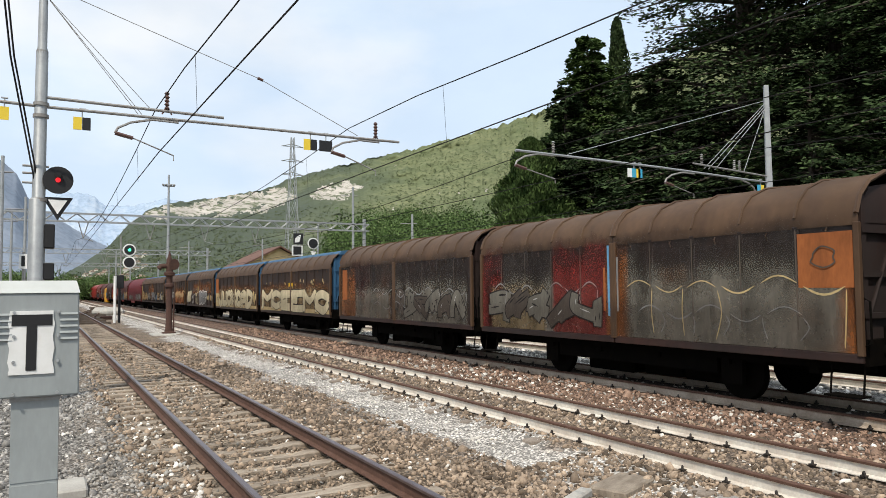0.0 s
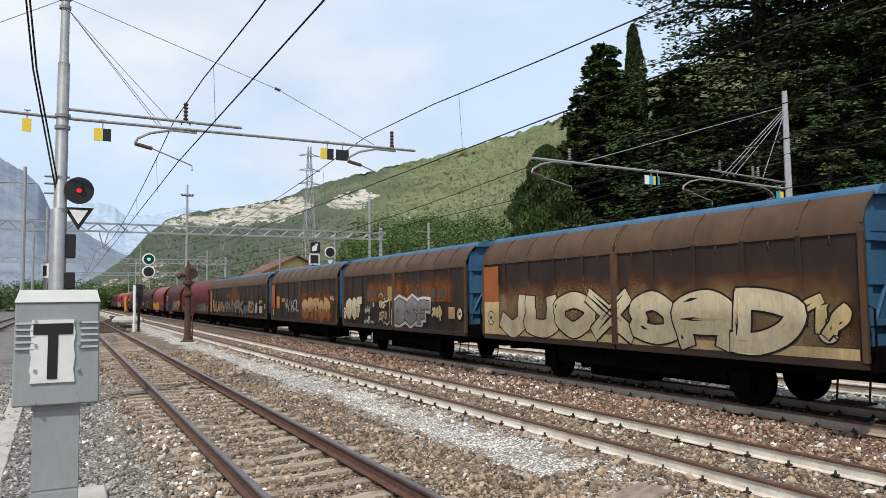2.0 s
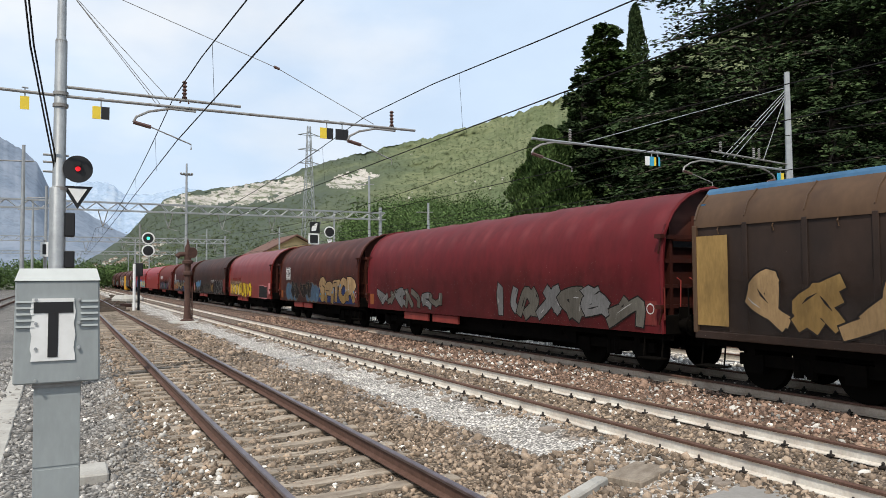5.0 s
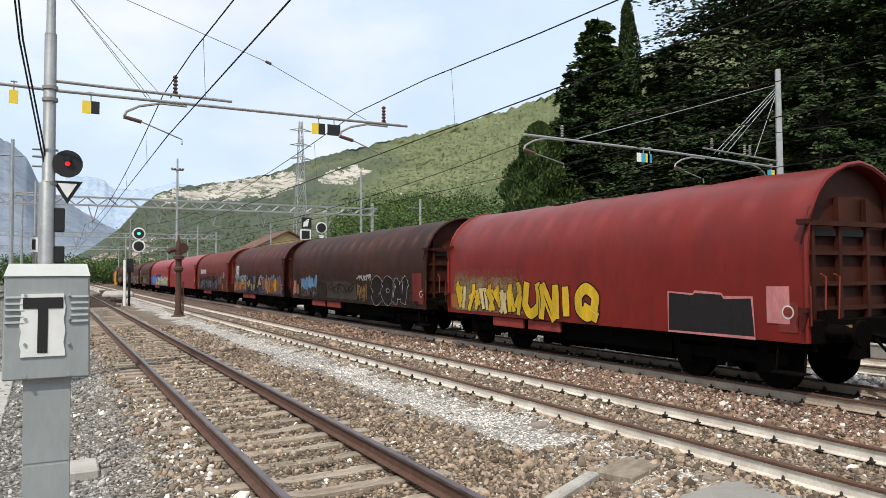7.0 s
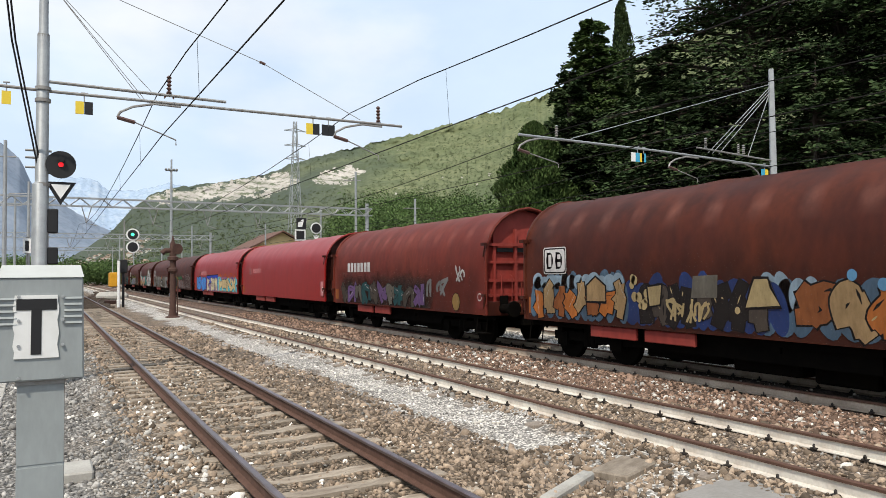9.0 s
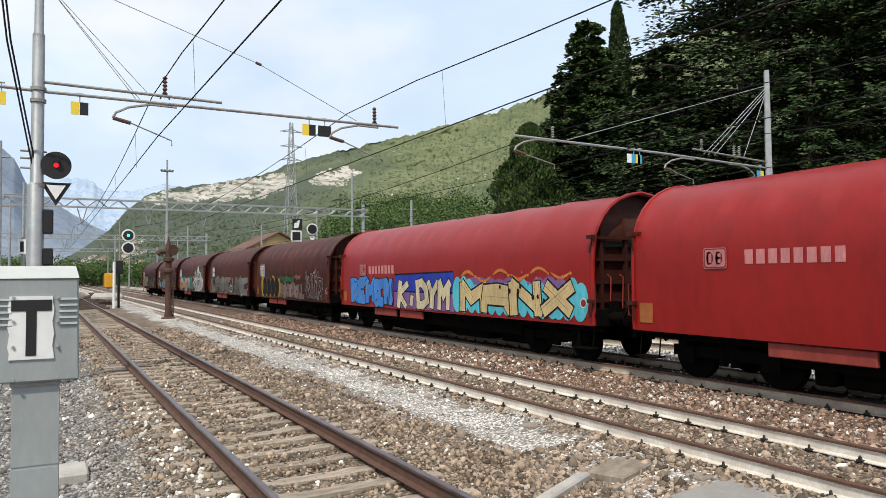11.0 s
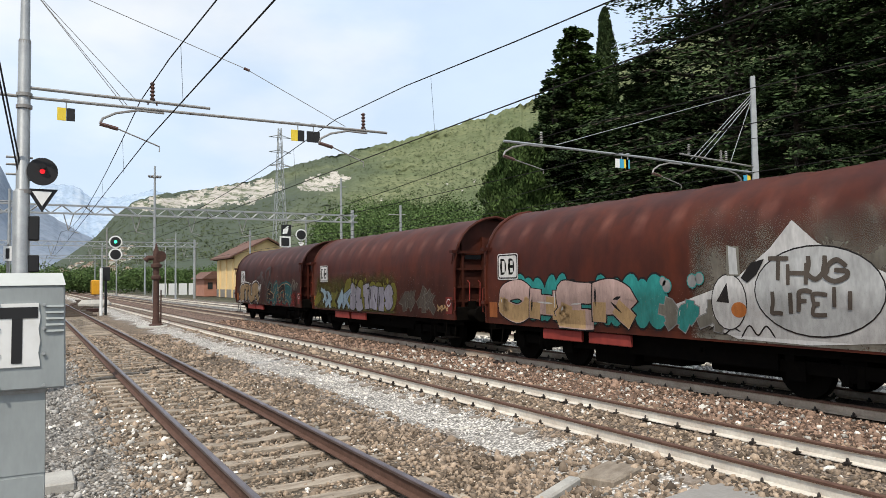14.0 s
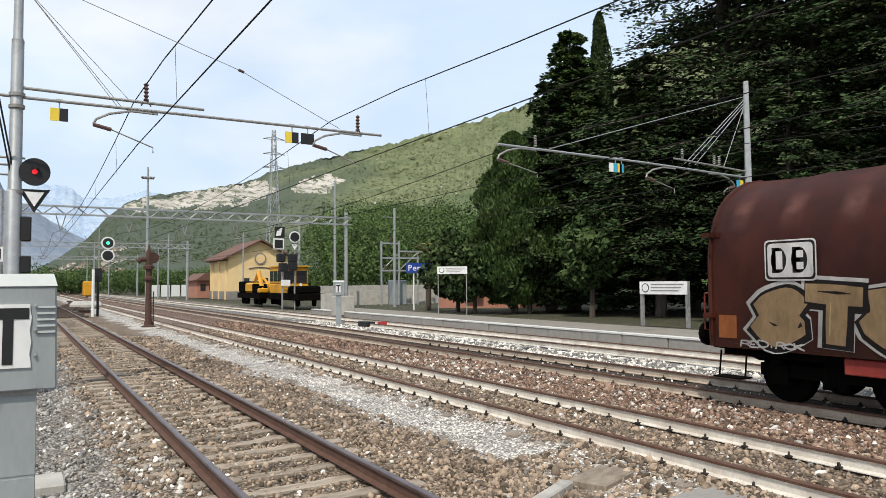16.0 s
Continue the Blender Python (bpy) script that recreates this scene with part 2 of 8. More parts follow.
def ramp(x, a, b):
    t = np.clip((x - a) / (b - a), 0, 1)
    return t * t * (3 - 2 * t)


def ground_z(x, y):
    """Height of the ballast and earth below the rail heads."""
    z = -0.27 + 0.0 * x
    z = z + 0.035 * (ramp(x, 0.5, 1.3) - ramp(x, 3.9, 4.6))
    z = z + 0.085 * (ramp(x, 5.9, 6.5) - ramp(x, 13.2, 14.2)) * (1 - ramp(y, 500, 900))
    z = z + 0.06 * (ramp(x, 14.0, 14.6) - ramp(x, 17.2, 17.5))
    z = z + 0.42 * ramp(x, 19.6, 20.4) * (1 - ramp(y, 48, 60))
    z = z + 0.02 * np.sin(x * 1.7 + y * 0.9) * np.sin(y * 1.3 - x * 0.6)
    return z


def ground_material():
    """Gravel that changes across the tracks: grey stones, brown ballast, a pale footpath, reddish ballast, earth and grass."""
    m = bpy.data.materials.new("gravel_ground")
    m.use_nodes = True
    nt = m.node_tree
    bs = nt.nodes["Principled BSDF"]
    bs.inputs["Roughness"].default_value = 0.95
    bs.inputs["Specular IOR Level"].default_value = 0.25
    geo = nt.nodes.new("ShaderNodeNewGeometry")
    sep = nt.nodes.new("ShaderNodeSeparateXYZ")
    nz = nt.nodes.new("ShaderNodeTexNoise")
    nz.inputs["Scale"].default_value, nz.inputs["Detail"].default_value = 0.7, 6
    nt.links.new(geo.outputs["Position"], nz.inputs["Vector"])
    nt.links.new(geo.outputs["Position"], sep.inputs[0])
    wob = nt.nodes.new("ShaderNodeMath")
    wob.operation = "MULTIPLY_ADD"
    wob.inputs[1].default_value, wob.inputs[2].default_value = 2.2, -1.1
    nt.links.new(nz.outputs["Fac"], wob.inputs[0])
    add = nt.nodes.new("ShaderNodeMath")
    nt.links.new(sep.outputs["X"], add.inputs[0])
    nt.links.new(wob.outputs[0], add.inputs[1])
    mr = nt.nodes.new("ShaderNodeMapRange")
    mr.inputs["From Min"].default_value, mr.inputs["From Max"].default_value = -10, 30
    nt.links.new(add.outputs[0], mr.inputs["Value"])
    cr = nt.nodes.new("ShaderNodeValToRGB")
    # Stops 11.05 to 12.6: brown ballast with the train's shade coloured in.
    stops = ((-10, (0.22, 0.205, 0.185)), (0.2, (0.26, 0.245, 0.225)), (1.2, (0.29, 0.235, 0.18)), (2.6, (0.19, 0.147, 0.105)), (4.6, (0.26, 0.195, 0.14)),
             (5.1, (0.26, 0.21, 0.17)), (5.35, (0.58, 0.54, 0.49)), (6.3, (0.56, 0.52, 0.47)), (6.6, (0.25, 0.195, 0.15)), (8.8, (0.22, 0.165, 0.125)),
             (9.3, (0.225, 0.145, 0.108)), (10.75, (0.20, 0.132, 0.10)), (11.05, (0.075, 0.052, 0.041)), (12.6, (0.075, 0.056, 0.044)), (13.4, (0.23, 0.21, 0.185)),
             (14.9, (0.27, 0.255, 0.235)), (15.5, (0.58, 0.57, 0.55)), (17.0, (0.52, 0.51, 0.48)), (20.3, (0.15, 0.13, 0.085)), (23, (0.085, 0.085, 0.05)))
    while len(cr.color_ramp.elements) < len(stops):
        cr.color_ramp.elements.new(0.5)
    for el, (x, c) in zip(cr.color_ramp.elements, stops):
        el.position, el.color = (x + 10) / 40, (*c, 1)
    nt.links.new(mr.outputs["Result"], cr.inputs["Fac"])
    vo = nt.nodes.new("ShaderNodeTexVoronoi")
    vo.inputs["Scale"].default_value = 24
    nt.links.new(geo.outputs["Position"], vo.inputs["Vector"])
    sepc = nt.nodes.new("ShaderNodeSeparateColor")
    nt.links.new(vo.outputs["Color"], sepc.inputs[0])
    mv = nt.nodes.new("ShaderNodeMapRange")
    mv.inputs["To Min"].default_value, mv.inputs["To Max"].default_value = 0.55, 1.45
    nt.links.new(sepc.outputs[0], mv.inputs["Value"])
    # Cell rims darken the colour: shade between the stones is painted in.
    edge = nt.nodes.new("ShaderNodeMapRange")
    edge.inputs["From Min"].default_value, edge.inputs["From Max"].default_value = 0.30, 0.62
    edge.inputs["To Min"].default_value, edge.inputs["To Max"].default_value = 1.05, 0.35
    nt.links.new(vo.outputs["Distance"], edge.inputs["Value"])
    n2 = nt.nodes.new("ShaderNodeTexNoise")
    n2.inputs["Scale"].default_value, n2.inputs["Detail"].default_value = 0.9, 5
    nt.links.new(geo.outputs["Position"], n2.inputs["Vector"])
    m2 = nt.nodes.new("ShaderNodeMapRange")
    m2.inputs["From Min"].default_value, m2.inputs["From Max"].default_value = 0.3, 0.7
    m2.inputs["To Min"].default_value, m2.inputs["To Max"].default_value = 0.78, 1.22
    nt.links.new(n2.outputs["Fac"], m2.inputs["Value"])
    mul = nt.nodes.new("ShaderNodeMath")
    mul.operation = "MULTIPLY"
    nt.links.new(mv.outputs["Result"], mul.inputs[0])
    nt.links.new(m2.outputs["Result"], mul.inputs[1])
    gap_shade = nt.nodes.new("ShaderNodeMath")
    gap_shade.operation = "MULTIPLY"
    nt.links.new(mul.outputs[0], gap_shade.inputs[0])
    nt.links.new(edge.outputs["Result"], gap_shade.inputs[1])
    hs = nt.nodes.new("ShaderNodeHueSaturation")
    nt.links.new(gap_shade.outputs[0], hs.inputs["Value"])
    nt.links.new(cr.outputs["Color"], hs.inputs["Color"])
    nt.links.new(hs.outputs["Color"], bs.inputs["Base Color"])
    bp = nt.nodes.new("ShaderNodeBump")
    bp.inputs["Strength"].default_value, bp.inputs["Distance"].default_value = 0.5, 0.014
    bp.invert = True
    nt.links.new(vo.outputs["Distance"], bp.inputs["Height"])
    nt.links.new(bp.outputs["Normal"], bs.inputs["Normal"])
    return m


def ground():
    xs = np.concatenate([[-4000, -1500, -500, -150, -60, -30, -16], np.arange(-10, 26, 0.2), [30, 40, 60, 100, 200, 500, 1500, 4000]])
    ys = np.concatenate([[-3000, -800, -200, -60, -25], np.arange(-10, 40, 0.35), np.arange(40, 130, 3), [150, 200, 300, 500, 900, 1800, 4500]])
    gx, gy = np.meshgrid(xs, ys)
    rng = np.random.default_rng(3)
    gz = ground_z(gx, gy) + rng.normal(0, 0.008, gx.shape)
    v = np.stack([gx, gy, gz], -1).reshape(-1, 3)
    nx, ny = len(xs), len(ys)
    i = (np.arange(ny - 1)[:, None] * nx + np.arange(nx - 1)[None, :]).ravel()
    f = np.stack([i, i + 1, i + nx + 1, i + nx], -1)
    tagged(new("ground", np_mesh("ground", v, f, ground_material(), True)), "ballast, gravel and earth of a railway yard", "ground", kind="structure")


ground()


def stones():
    """Loose ballast stones and gravel lying on the bed."""
    rng = np.random.default_rng(11)
    t = (1 + 5 ** 0.5) / 2
    ico = np.array([(-1, t, 0), (1, t, 0), (-1, -t, 0), (1, -t, 0), (0, -1, t), (0, 1, t), (0, -1, -t), (0, 1, -t), (t, 0, -1), (t, 0, 1), (-t, 0, -1), (-t, 0, 1)]) / 1.9
    icof = np.array([(0, 11, 5), (0, 5, 1), (0, 1, 7), (0, 7, 10), (0, 10, 11), (1, 5, 9), (5, 11, 4), (11, 10, 2), (10, 7, 6), (7, 1, 8),
                     (3, 9, 4), (3, 4, 2), (3, 2, 6), (3, 6, 8), (3, 8, 9), (4, 9, 5), (2, 4, 11), (6, 2, 10), (8, 6, 7), (9, 8, 1)])
    kinds = (("grey_gravel", "pale grey and white crushed stones beside the track", (0.275, 0.26, 0.24), [(-3.2, 1.2, 3.5, 12, 230, 0.020), (-3.2, 1.2, 12, 24, 70, 0.026)]),
             ("brown_ballast", "rust-stained brown ballast stones between the rails", (0.27, 0.205, 0.15),
              [(1.0, 4.0, 3.5, 10, 210, 0.022), (4.0, 5.3, 3.5, 10, 300, 0.0235), (1.0, 5.3, 10, 18, 110, 0.026), (1.0, 5.3, 18, 34, 45, 0.034), (6.3, 9.0, 4, 11, 250, 0.0235), (6.3, 9.0, 11, 20, 110, 0.028), (6.3, 9.0, 20, 36, 40, 0.036), (4.2, 6.6, 3.5, 7.6, 300, 0.026)]),
             ("red_ballast", "reddish brown ballast between the two main tracks", (0.245, 0.162, 0.118), [(8.6, 11.2, 4, 13, 260, 0.024), (8.6, 11.2, 13, 22, 110, 0.029), (8.6, 11.2, 22, 42, 40, 0.038)]),
             ("pale_stones", "scattered near-white ballast stones", (0.56, 0.53, 0.48), [(-3, 13, 3.5, 18, 15, 0.022), (5.2, 6.5, 7, 26, 60, 0.013), (12.8, 15, 6, 40, 42, 0.042), (8.8, 10.4, 5, 20, 22, 0.028), (1.2, 1.8, 3.5, 14, 40, 0.028)]))
    for name, label, col, areas in kinds:
        vs, fs, n0 = [], [], 0
        for x0, x1, y0, y1, dens, r in areas:
            n = int((x1 - x0) * (y1 - y0) * dens)
            x, y = rng.uniform(x0, x1, n), rng.uniform(y0, y1, n)
            keep = np.ones(n, bool)
            for c in (T1, T2, T3):
                for s in (-GAUGE, GAUGE):
                    keep &= np.abs(x - c - s) > 0.10
            k1 = np.abs(((y - 1.5 + 0.31) % 0.62) - 0.31) < 0.13
            keep &= ~((np.abs(x - T1) < 1.25) & k1 & (rng.uniform(0, 1, n) < 0.4))
            x, y = x[keep], y[keep]
            n = len(x)
            size = r * rng.lognormal(0, 0.38, n)[:, None, None] * rng.uniform(0.5, 1.4, (n, 1, 3))
            q = rng.normal(size=(n, 4))
            q /= np.linalg.norm(q, axis=1)[:, None]
            a, b, c, d = q.T
            rot = np.stack([1 - 2 * (c * c + d * d), 2 * (b * c - a * d), 2 * (b * d + a * c), 2 * (b * c + a * d), 1 - 2 * (b * b + d * d), 2 * (c * d - a * b),
                            2 * (b * d - a * c), 2 * (c * d + a * b), 1 - 2 * (b * b + c * c)], -1).reshape(n, 3, 3)
            v = (ico[None] * rng.uniform(0.55, 1.3, (n, 12, 1)) * size) @ rot
            v += np.stack([x, y, ground_z(x, y) + r * rng.uniform(-0.1, 0.55, n)], -1)[:, None, :]
            vs.append(v.reshape(-1, 3))
            fs.append((icof[None] + (np.arange(n) * 12)[:, None, None] + n0).reshape(-1, 3))
            n0 += n * 12
        mat = material(name, col, rough=0.93, island=0.75, grain=0.22, grain_scale=45, spots=tuple(0.55 * c for c in col), scale=2, amount=0.4, spec=0.25)
        tagged(new(name, np_mesh(name, np.concatenate(vs), np.concatenate(fs), mat)), label, "ballast", kind="stuff")


stones()

RAIL = [(-0.075, -0.172), (0.075, -0.172), (0.075, -0.160), (0.012, -0.142), (0.010, -0.05), (0.034, -0.036), (0.036, -0.008), (0.026, 0.0),
        (-0.026, 0.0), (-0.036, -0.008), (-0.034, -0.036), (-0.010, -0.05), (-0.012, -0.142), (-0.075, -0.160)]


def rail_mesh(y0, y1, side_mat, head_mat):
    bm = B()
    extrude_y(bm, RAIL, y0, y1)
    me = done("rail", bm, side_mat)
    me.materials.append(head_mat)
    for p in me.polygons:
        if p.center.z > -0.034:
            p.material_index = 1
    return me


def clip_mesh():
    bm = B()
    box(bm, -0.03, 0.03, -0.035, 0.035, -0.168, -0.145)
    tube(bm, [(-0.028, -0.026, -0.15), (-0.02, -0.018, -0.118), (0.0, 0.0, -0.108), (0.02, 0.018, -0.118), (0.028, 0.026, -0.15)], 0.013, 6)
    return done("rail_clip", bm, M["clip"])


M["rail_tan"] = material("dusty_rail_web", (0.42, 0.35, 0.28), rough=0.9, spots=(0.22, 0.165, 0.125), scale=2.5, amount=0.6, grain=0.15, grain_scale=30)
# Darker than the other sleepers: shade under the train is in the colour.
M["sleeper_dark_shaded"] = material("dark_shaded_sleeper", (0.085, 0.066, 0.052), rough=0.9, spots=(0.04, 0.032, 0.026), scale=3, grain=0.2, rnd=0.2, spec=0.2)


def track(name, label, x, y0, y1, side, head, sleeper_mat, near, step, lift, clips):
    ob = thing(name, label, "railway track", pose(x, 0, 0), kind="structure")
    me = rail_mesh(y0, y1, side, head)
    for s in (-GAUGE, GAUGE):
        share("rail", me, ob, pose(s, 0, 0))
    prof = [(-1.28, -0.30), (1.28, -0.30), (1.28, -0.175), (0.5, -0.165), (0.35, -0.185), (-0.35, -0.185), (-0.5, -0.165), (-1.28, -0.175)]
    rng = random.Random(name)
    kinds = []
    for k in range(6):
        bm = B()
        extrude_y(bm, [(px + rng.uniform(-0.05, 0.05), pz + lift + rng.uniform(-0.014, 0.004)) for px, pz in prof], -0.12 + rng.uniform(0, 0.035), 0.12 - rng.uniform(0, 0.035))
        bevelled(bm, 0.014)
        kinds.append(done("sleeper", bm, sleeper_mat))
    cm = clip_mesh() if clips else None
    y = near[0]
    while y < near[1]:
        share("sleeper", rng.choice(kinds), ob, pose(rng.uniform(-0.03, 0.03), y + rng.uniform(-0.02, 0.02), rng.uniform(-0.012, 0.006), 0, rng.uniform(-0.5, 0.5), rng.uniform(-1.0, 1.0)))
        if clips and y < clips:
            for s in (-GAUGE, GAUGE):
                for o in (-0.085, 0.085):
                    share("rail_clip", cm, ob, pose(s + o, y, 0, 0, 0, rng.uniform(-8, 8)))
        y += step
    return ob


track("track_siding", "siding track with rusty rails on weathered sleepers", T1, -12, 150, M["rail_rust"], M["steel_worn"], M["sleeper_old"], (-9.66, 62), 0.62, -0.032, 0)
track("track_main", "main track with whitewashed rails on dusty sleepers", T2, -20, 420, M["rail_white"], M["rail_rust"], M["sleeper_dusty"], (-9.36, 50), 0.62, -0.028, 26)
track("track_train", "main track under the train, dusty rails on dark sleepers coloured with its shade", T3, -20, 420, M["rail_tan"], M["rail_rust"], M["sleeper_dark_shaded"], (-9.06, 44), 0.62, -0.04, 22)
track("track_platform", "platform track with limewashed rails", T4, -20, 300, M["rail_white"], M["rail_rust"], M["concrete_white"], (3, 50), 0.62, -0.03, 0)
track("track_yard", "old yard track with dark rails", T0, -12, 200, M["rail_rust"], M["rail_rust"], M["sleeper_old"], (8, 40), 0.62, 0.0, 0)


# ---- platform ----
def platform():
    ob = thing("platform_kerb", "station platform with limewashed stone edge", "platform", kind="structure")
    bm = B()
    box(bm, 17.86, 21.0, -14, 48, -0.4, 0.215)
    part("platform_surface", bm, M["asphalt_old"], ob, "old grey-brown asphalt")
    bm = B()
    box(bm, 0, 0.34, 0, 1.96, -0.45, 0.235)
    bevelled(bm, 0.015)
    me = done("kerb_stone", bm, M["slab_grey"])
    for k in range(31):
        share("kerb_stone", me, ob, pose(17.5 + random.uniform(-0.012, 0.012), -14 + 2 * k, random.uniform(-0.012, 0.008)))
    bm = B()
    box(bm, 17.475, 17.85, -14, 47.9, 0.20, 0.252)
    part("edge_stripe", bm, M["concrete_white"], ob, "worn white edge stripe")


platform()


# ---- hills ----
def backdrop_ring(name, label, rows, near, far, mat, seed, rough, az_step=0.25, rings=40, foot=0.0, relief=0.05):
    """A slope seen from the yard: its ridge rises by the given degrees at the given bearings."""
    az = np.arange(rows[0][0], rows[-1][0], az_step)
    el = np.interp(az, [r[0] for r in rows], [r[1] for r in rows])
    rng = np.random.default_rng(seed)
    for k, w in ((3, 0.10), (9, 0.06), (23, 0.03)):
        ph = rng.uniform(0, 6.28, 3)
        el = el * (1 + 0.06 * rough * w * (np.sin(az * k / 9 + ph[0]) + np.sin(az * k / 5.3 + ph[1])))
    el = el * (1 + 0.02 * np.array([noise.fractal(Vector((a * 1.1, seed, 0)), 0.6, 2.0, 6) for a in az]))
    t = np.linspace(0, 1, rings)
    v = np.zeros((rings, len(az), 3))
    for i, u in enumerate(t):
        r = near + (far - near) * u + 0 * az
        gully = np.array([noise.fractal(Vector((a * 0.16 * 0.8 + u, u * 4.0 - a * 0.06, seed)), 0.8, 2.0, 6) for a in az])
        r = r * (1 + relief * gully * (1 if i < rings - 1 else 0.5))
        e = el * (foot + (1 - foot) * u ** 0.85) + (0.35 * rough * gully * u * (1 - u) * 4)
        v[i, :, 0], v[i, :, 1] = r * np.sin(np.radians(az)), r * np.cos(np.radians(az))
        v[i, :, 2] = 1.98 + r * np.tan(np.radians(e)) - (8 if i == 0 else 0)
    # the far side falls away behind the ridge
    back = v[-1].copy()
    back[:, :2] *= 1.25
    back[:, 2] = -20
    v = np.concatenate([v, back[None]])
    n, c = v.shape[:2]
    i = (np.arange(n - 1)[:, None] * c + np.arange(c - 1)[None, :]).ravel()
    f = np.stack([i, i + 1, i + c + 1, i + c], -1)
    ob = tagged(new(name, np_mesh(name, v.reshape(-1, 3), f, mat, True)), label, "mountain", kind="structure")
    return ob, v


def hill_material(name, green, green2, rock, scale, lo, hi, depth=1.0, wooded_hazy=None):
    """Scrub and woods with bare rock where the slope is steep or a pale cliff band runs."""
    m = bpy.data.materials.new(name)
    m.use_nodes = True
    nt = m.node_tree
    bs = nt.nodes["Principled BSDF"]
    bs.inputs["Roughness"].default_value, bs.inputs["Specular IOR Level"].default_value = 0.95, 0.1
    geo = nt.nodes.new("ShaderNodeNewGeometry")
    mp = nt.nodes.new("ShaderNodeMapping")
    mp.inputs["Scale"].default_value = (1.0, depth, 1.0)
    nt.links.new(geo.outputs["Position"], mp.inputs["Vector"])

    def nz(sc, det, ro=0.6):
        n = nt.nodes.new("ShaderNodeTexNoise")
        n.inputs["Scale"].default_value, n.inputs["Detail"].default_value, n.inputs["Roughness"].default_value = sc, det, ro
        nt.links.new(mp.outputs["Vector"], n.inputs["Vector"])
        return n

    def rng_(src, a, b, c=0.0, d=1.0):
        r = nt.nodes.new("ShaderNodeMapRange")
        for k, val in (("From Min", a), ("From Max", b), ("To Min", c), ("To Max", d)):
            r.inputs[k].default_value = val
        nt.links.new(src, r.inputs["Value"])
        return r.outputs["Result"]

    def mix(f, a, b):
        x = nt.nodes.new("ShaderNodeMixRGB")
        nt.links.new(f, x.inputs[0])
        for s, val in ((1, a), (2, b)):
            if isinstance(val, tuple):
                x.inputs[s].default_value = (*val, 1)
            else:
                nt.links.new(val, x.inputs[s])
        return x.outputs[0]

    big, fine = nz(scale, 8, 0.65), nz(scale * 14, 5, 0.7)
    col = mix(rng_(big.outputs["Fac"], 0.38, 0.62), green, green2)
    if wooded_hazy:
        sp = nt.nodes.new("ShaderNodeSeparateXYZ")
        nt.links.new(geo.outputs["Position"], sp.inputs[0])
        dv = nt.nodes.new("ShaderNodeMath")
        dv.operation = "DIVIDE"
        nt.links.new(sp.outputs["X"], dv.inputs[0])
        nt.links.new(sp.outputs["Y"], dv.inputs[1])
        ad = nt.nodes.new("ShaderNodeMath")
        ad.operation = "MULTIPLY_ADD"
        ad.inputs[1].default_value = 0.5
        nt.links.new(big.outputs["Fac"], ad.inputs[0])
        nt.links.new(dv.outputs[0], ad.inputs[2])
        col = mix(rng_(ad.outputs[0], 0.55, 0.75), wooded_hazy, col)
    col = mix(rng_(fine.outputs["Fac"], 0.42, 0.7, 0, 0.65), col, tuple(0.6 * g for g in green))
    rk = nz(scale * 2.6, 9, 0.72)
    rocky = rng_(rk.outputs["Fac"], lo, hi)
    col = mix(rocky, col, rock)
    nt.links.new(col, bs.inputs["Base Color"])
    bp = nt.nodes.new("ShaderNodeBump")
    bp.inputs["Strength"].default_value, bp.inputs["Distance"].default_value = (0.7 if scale > 0.01 else 0.12), min(5.0, 0.08 / scale)
    nt.links.new(fine.outputs["Fac"], bp.inputs["Height"])
    nt.links.new(bp.outputs["Normal"], bs.inputs["Normal"])
    return m


HILL = [(0.5, 0.9), (2.2, 1.9), (4.0, 3.3), (5.4, 4.9), (6.7, 6.0), (8.4, 6.6), (10.8, 7.0), (14.4, 7.7), (17, 8.7), (20.4, 9.6), (23.1, 10.3), (26.7, 11.1),
        (33, 12.7), (38, 14.3), (46.8, 16.9), (50, 18.0), (60, 18.6), (75, 19), (110, 16)]
# Last colour: woods of the left slope, greyed for haze.
hill, hill_v = backdrop_ring("hillside", "green scrub-covered mountainside with pale limestone cliffs", HILL, 330, 1300,
                             hill_material("hillside_scrub", (0.100, 0.128, 0.062), (0.185, 0.200, 0.105), (0.46, 0.42, 0.36), 0.007, 0.67, 0.71, 0.6, (0.074, 0.090, 0.070)), 4, 0.7, 0.12, 90)
# Blue-grey haze of distance is put into the rock colours of both.
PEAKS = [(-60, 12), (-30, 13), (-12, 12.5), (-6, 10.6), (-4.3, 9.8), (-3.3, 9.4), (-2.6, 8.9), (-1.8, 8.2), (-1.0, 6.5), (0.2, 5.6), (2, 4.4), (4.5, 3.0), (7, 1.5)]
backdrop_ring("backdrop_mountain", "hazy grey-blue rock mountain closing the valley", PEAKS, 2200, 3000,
              hill_material("far_rock_haze", (0.175, 0.215, 0.275), (0.20, 0.24, 0.295), (0.235, 0.27, 0.325), 0.004, 0.45, 0.62), 8, 0.14, 0.12, 40, 0.0, 0.012)
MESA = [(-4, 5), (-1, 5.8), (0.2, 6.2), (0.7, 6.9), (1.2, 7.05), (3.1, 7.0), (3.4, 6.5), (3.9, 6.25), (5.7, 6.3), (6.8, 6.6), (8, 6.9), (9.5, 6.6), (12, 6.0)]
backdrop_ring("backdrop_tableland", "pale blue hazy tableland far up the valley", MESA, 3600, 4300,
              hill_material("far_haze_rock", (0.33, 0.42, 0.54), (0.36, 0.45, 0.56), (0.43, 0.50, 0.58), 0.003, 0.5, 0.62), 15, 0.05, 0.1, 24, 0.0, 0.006)


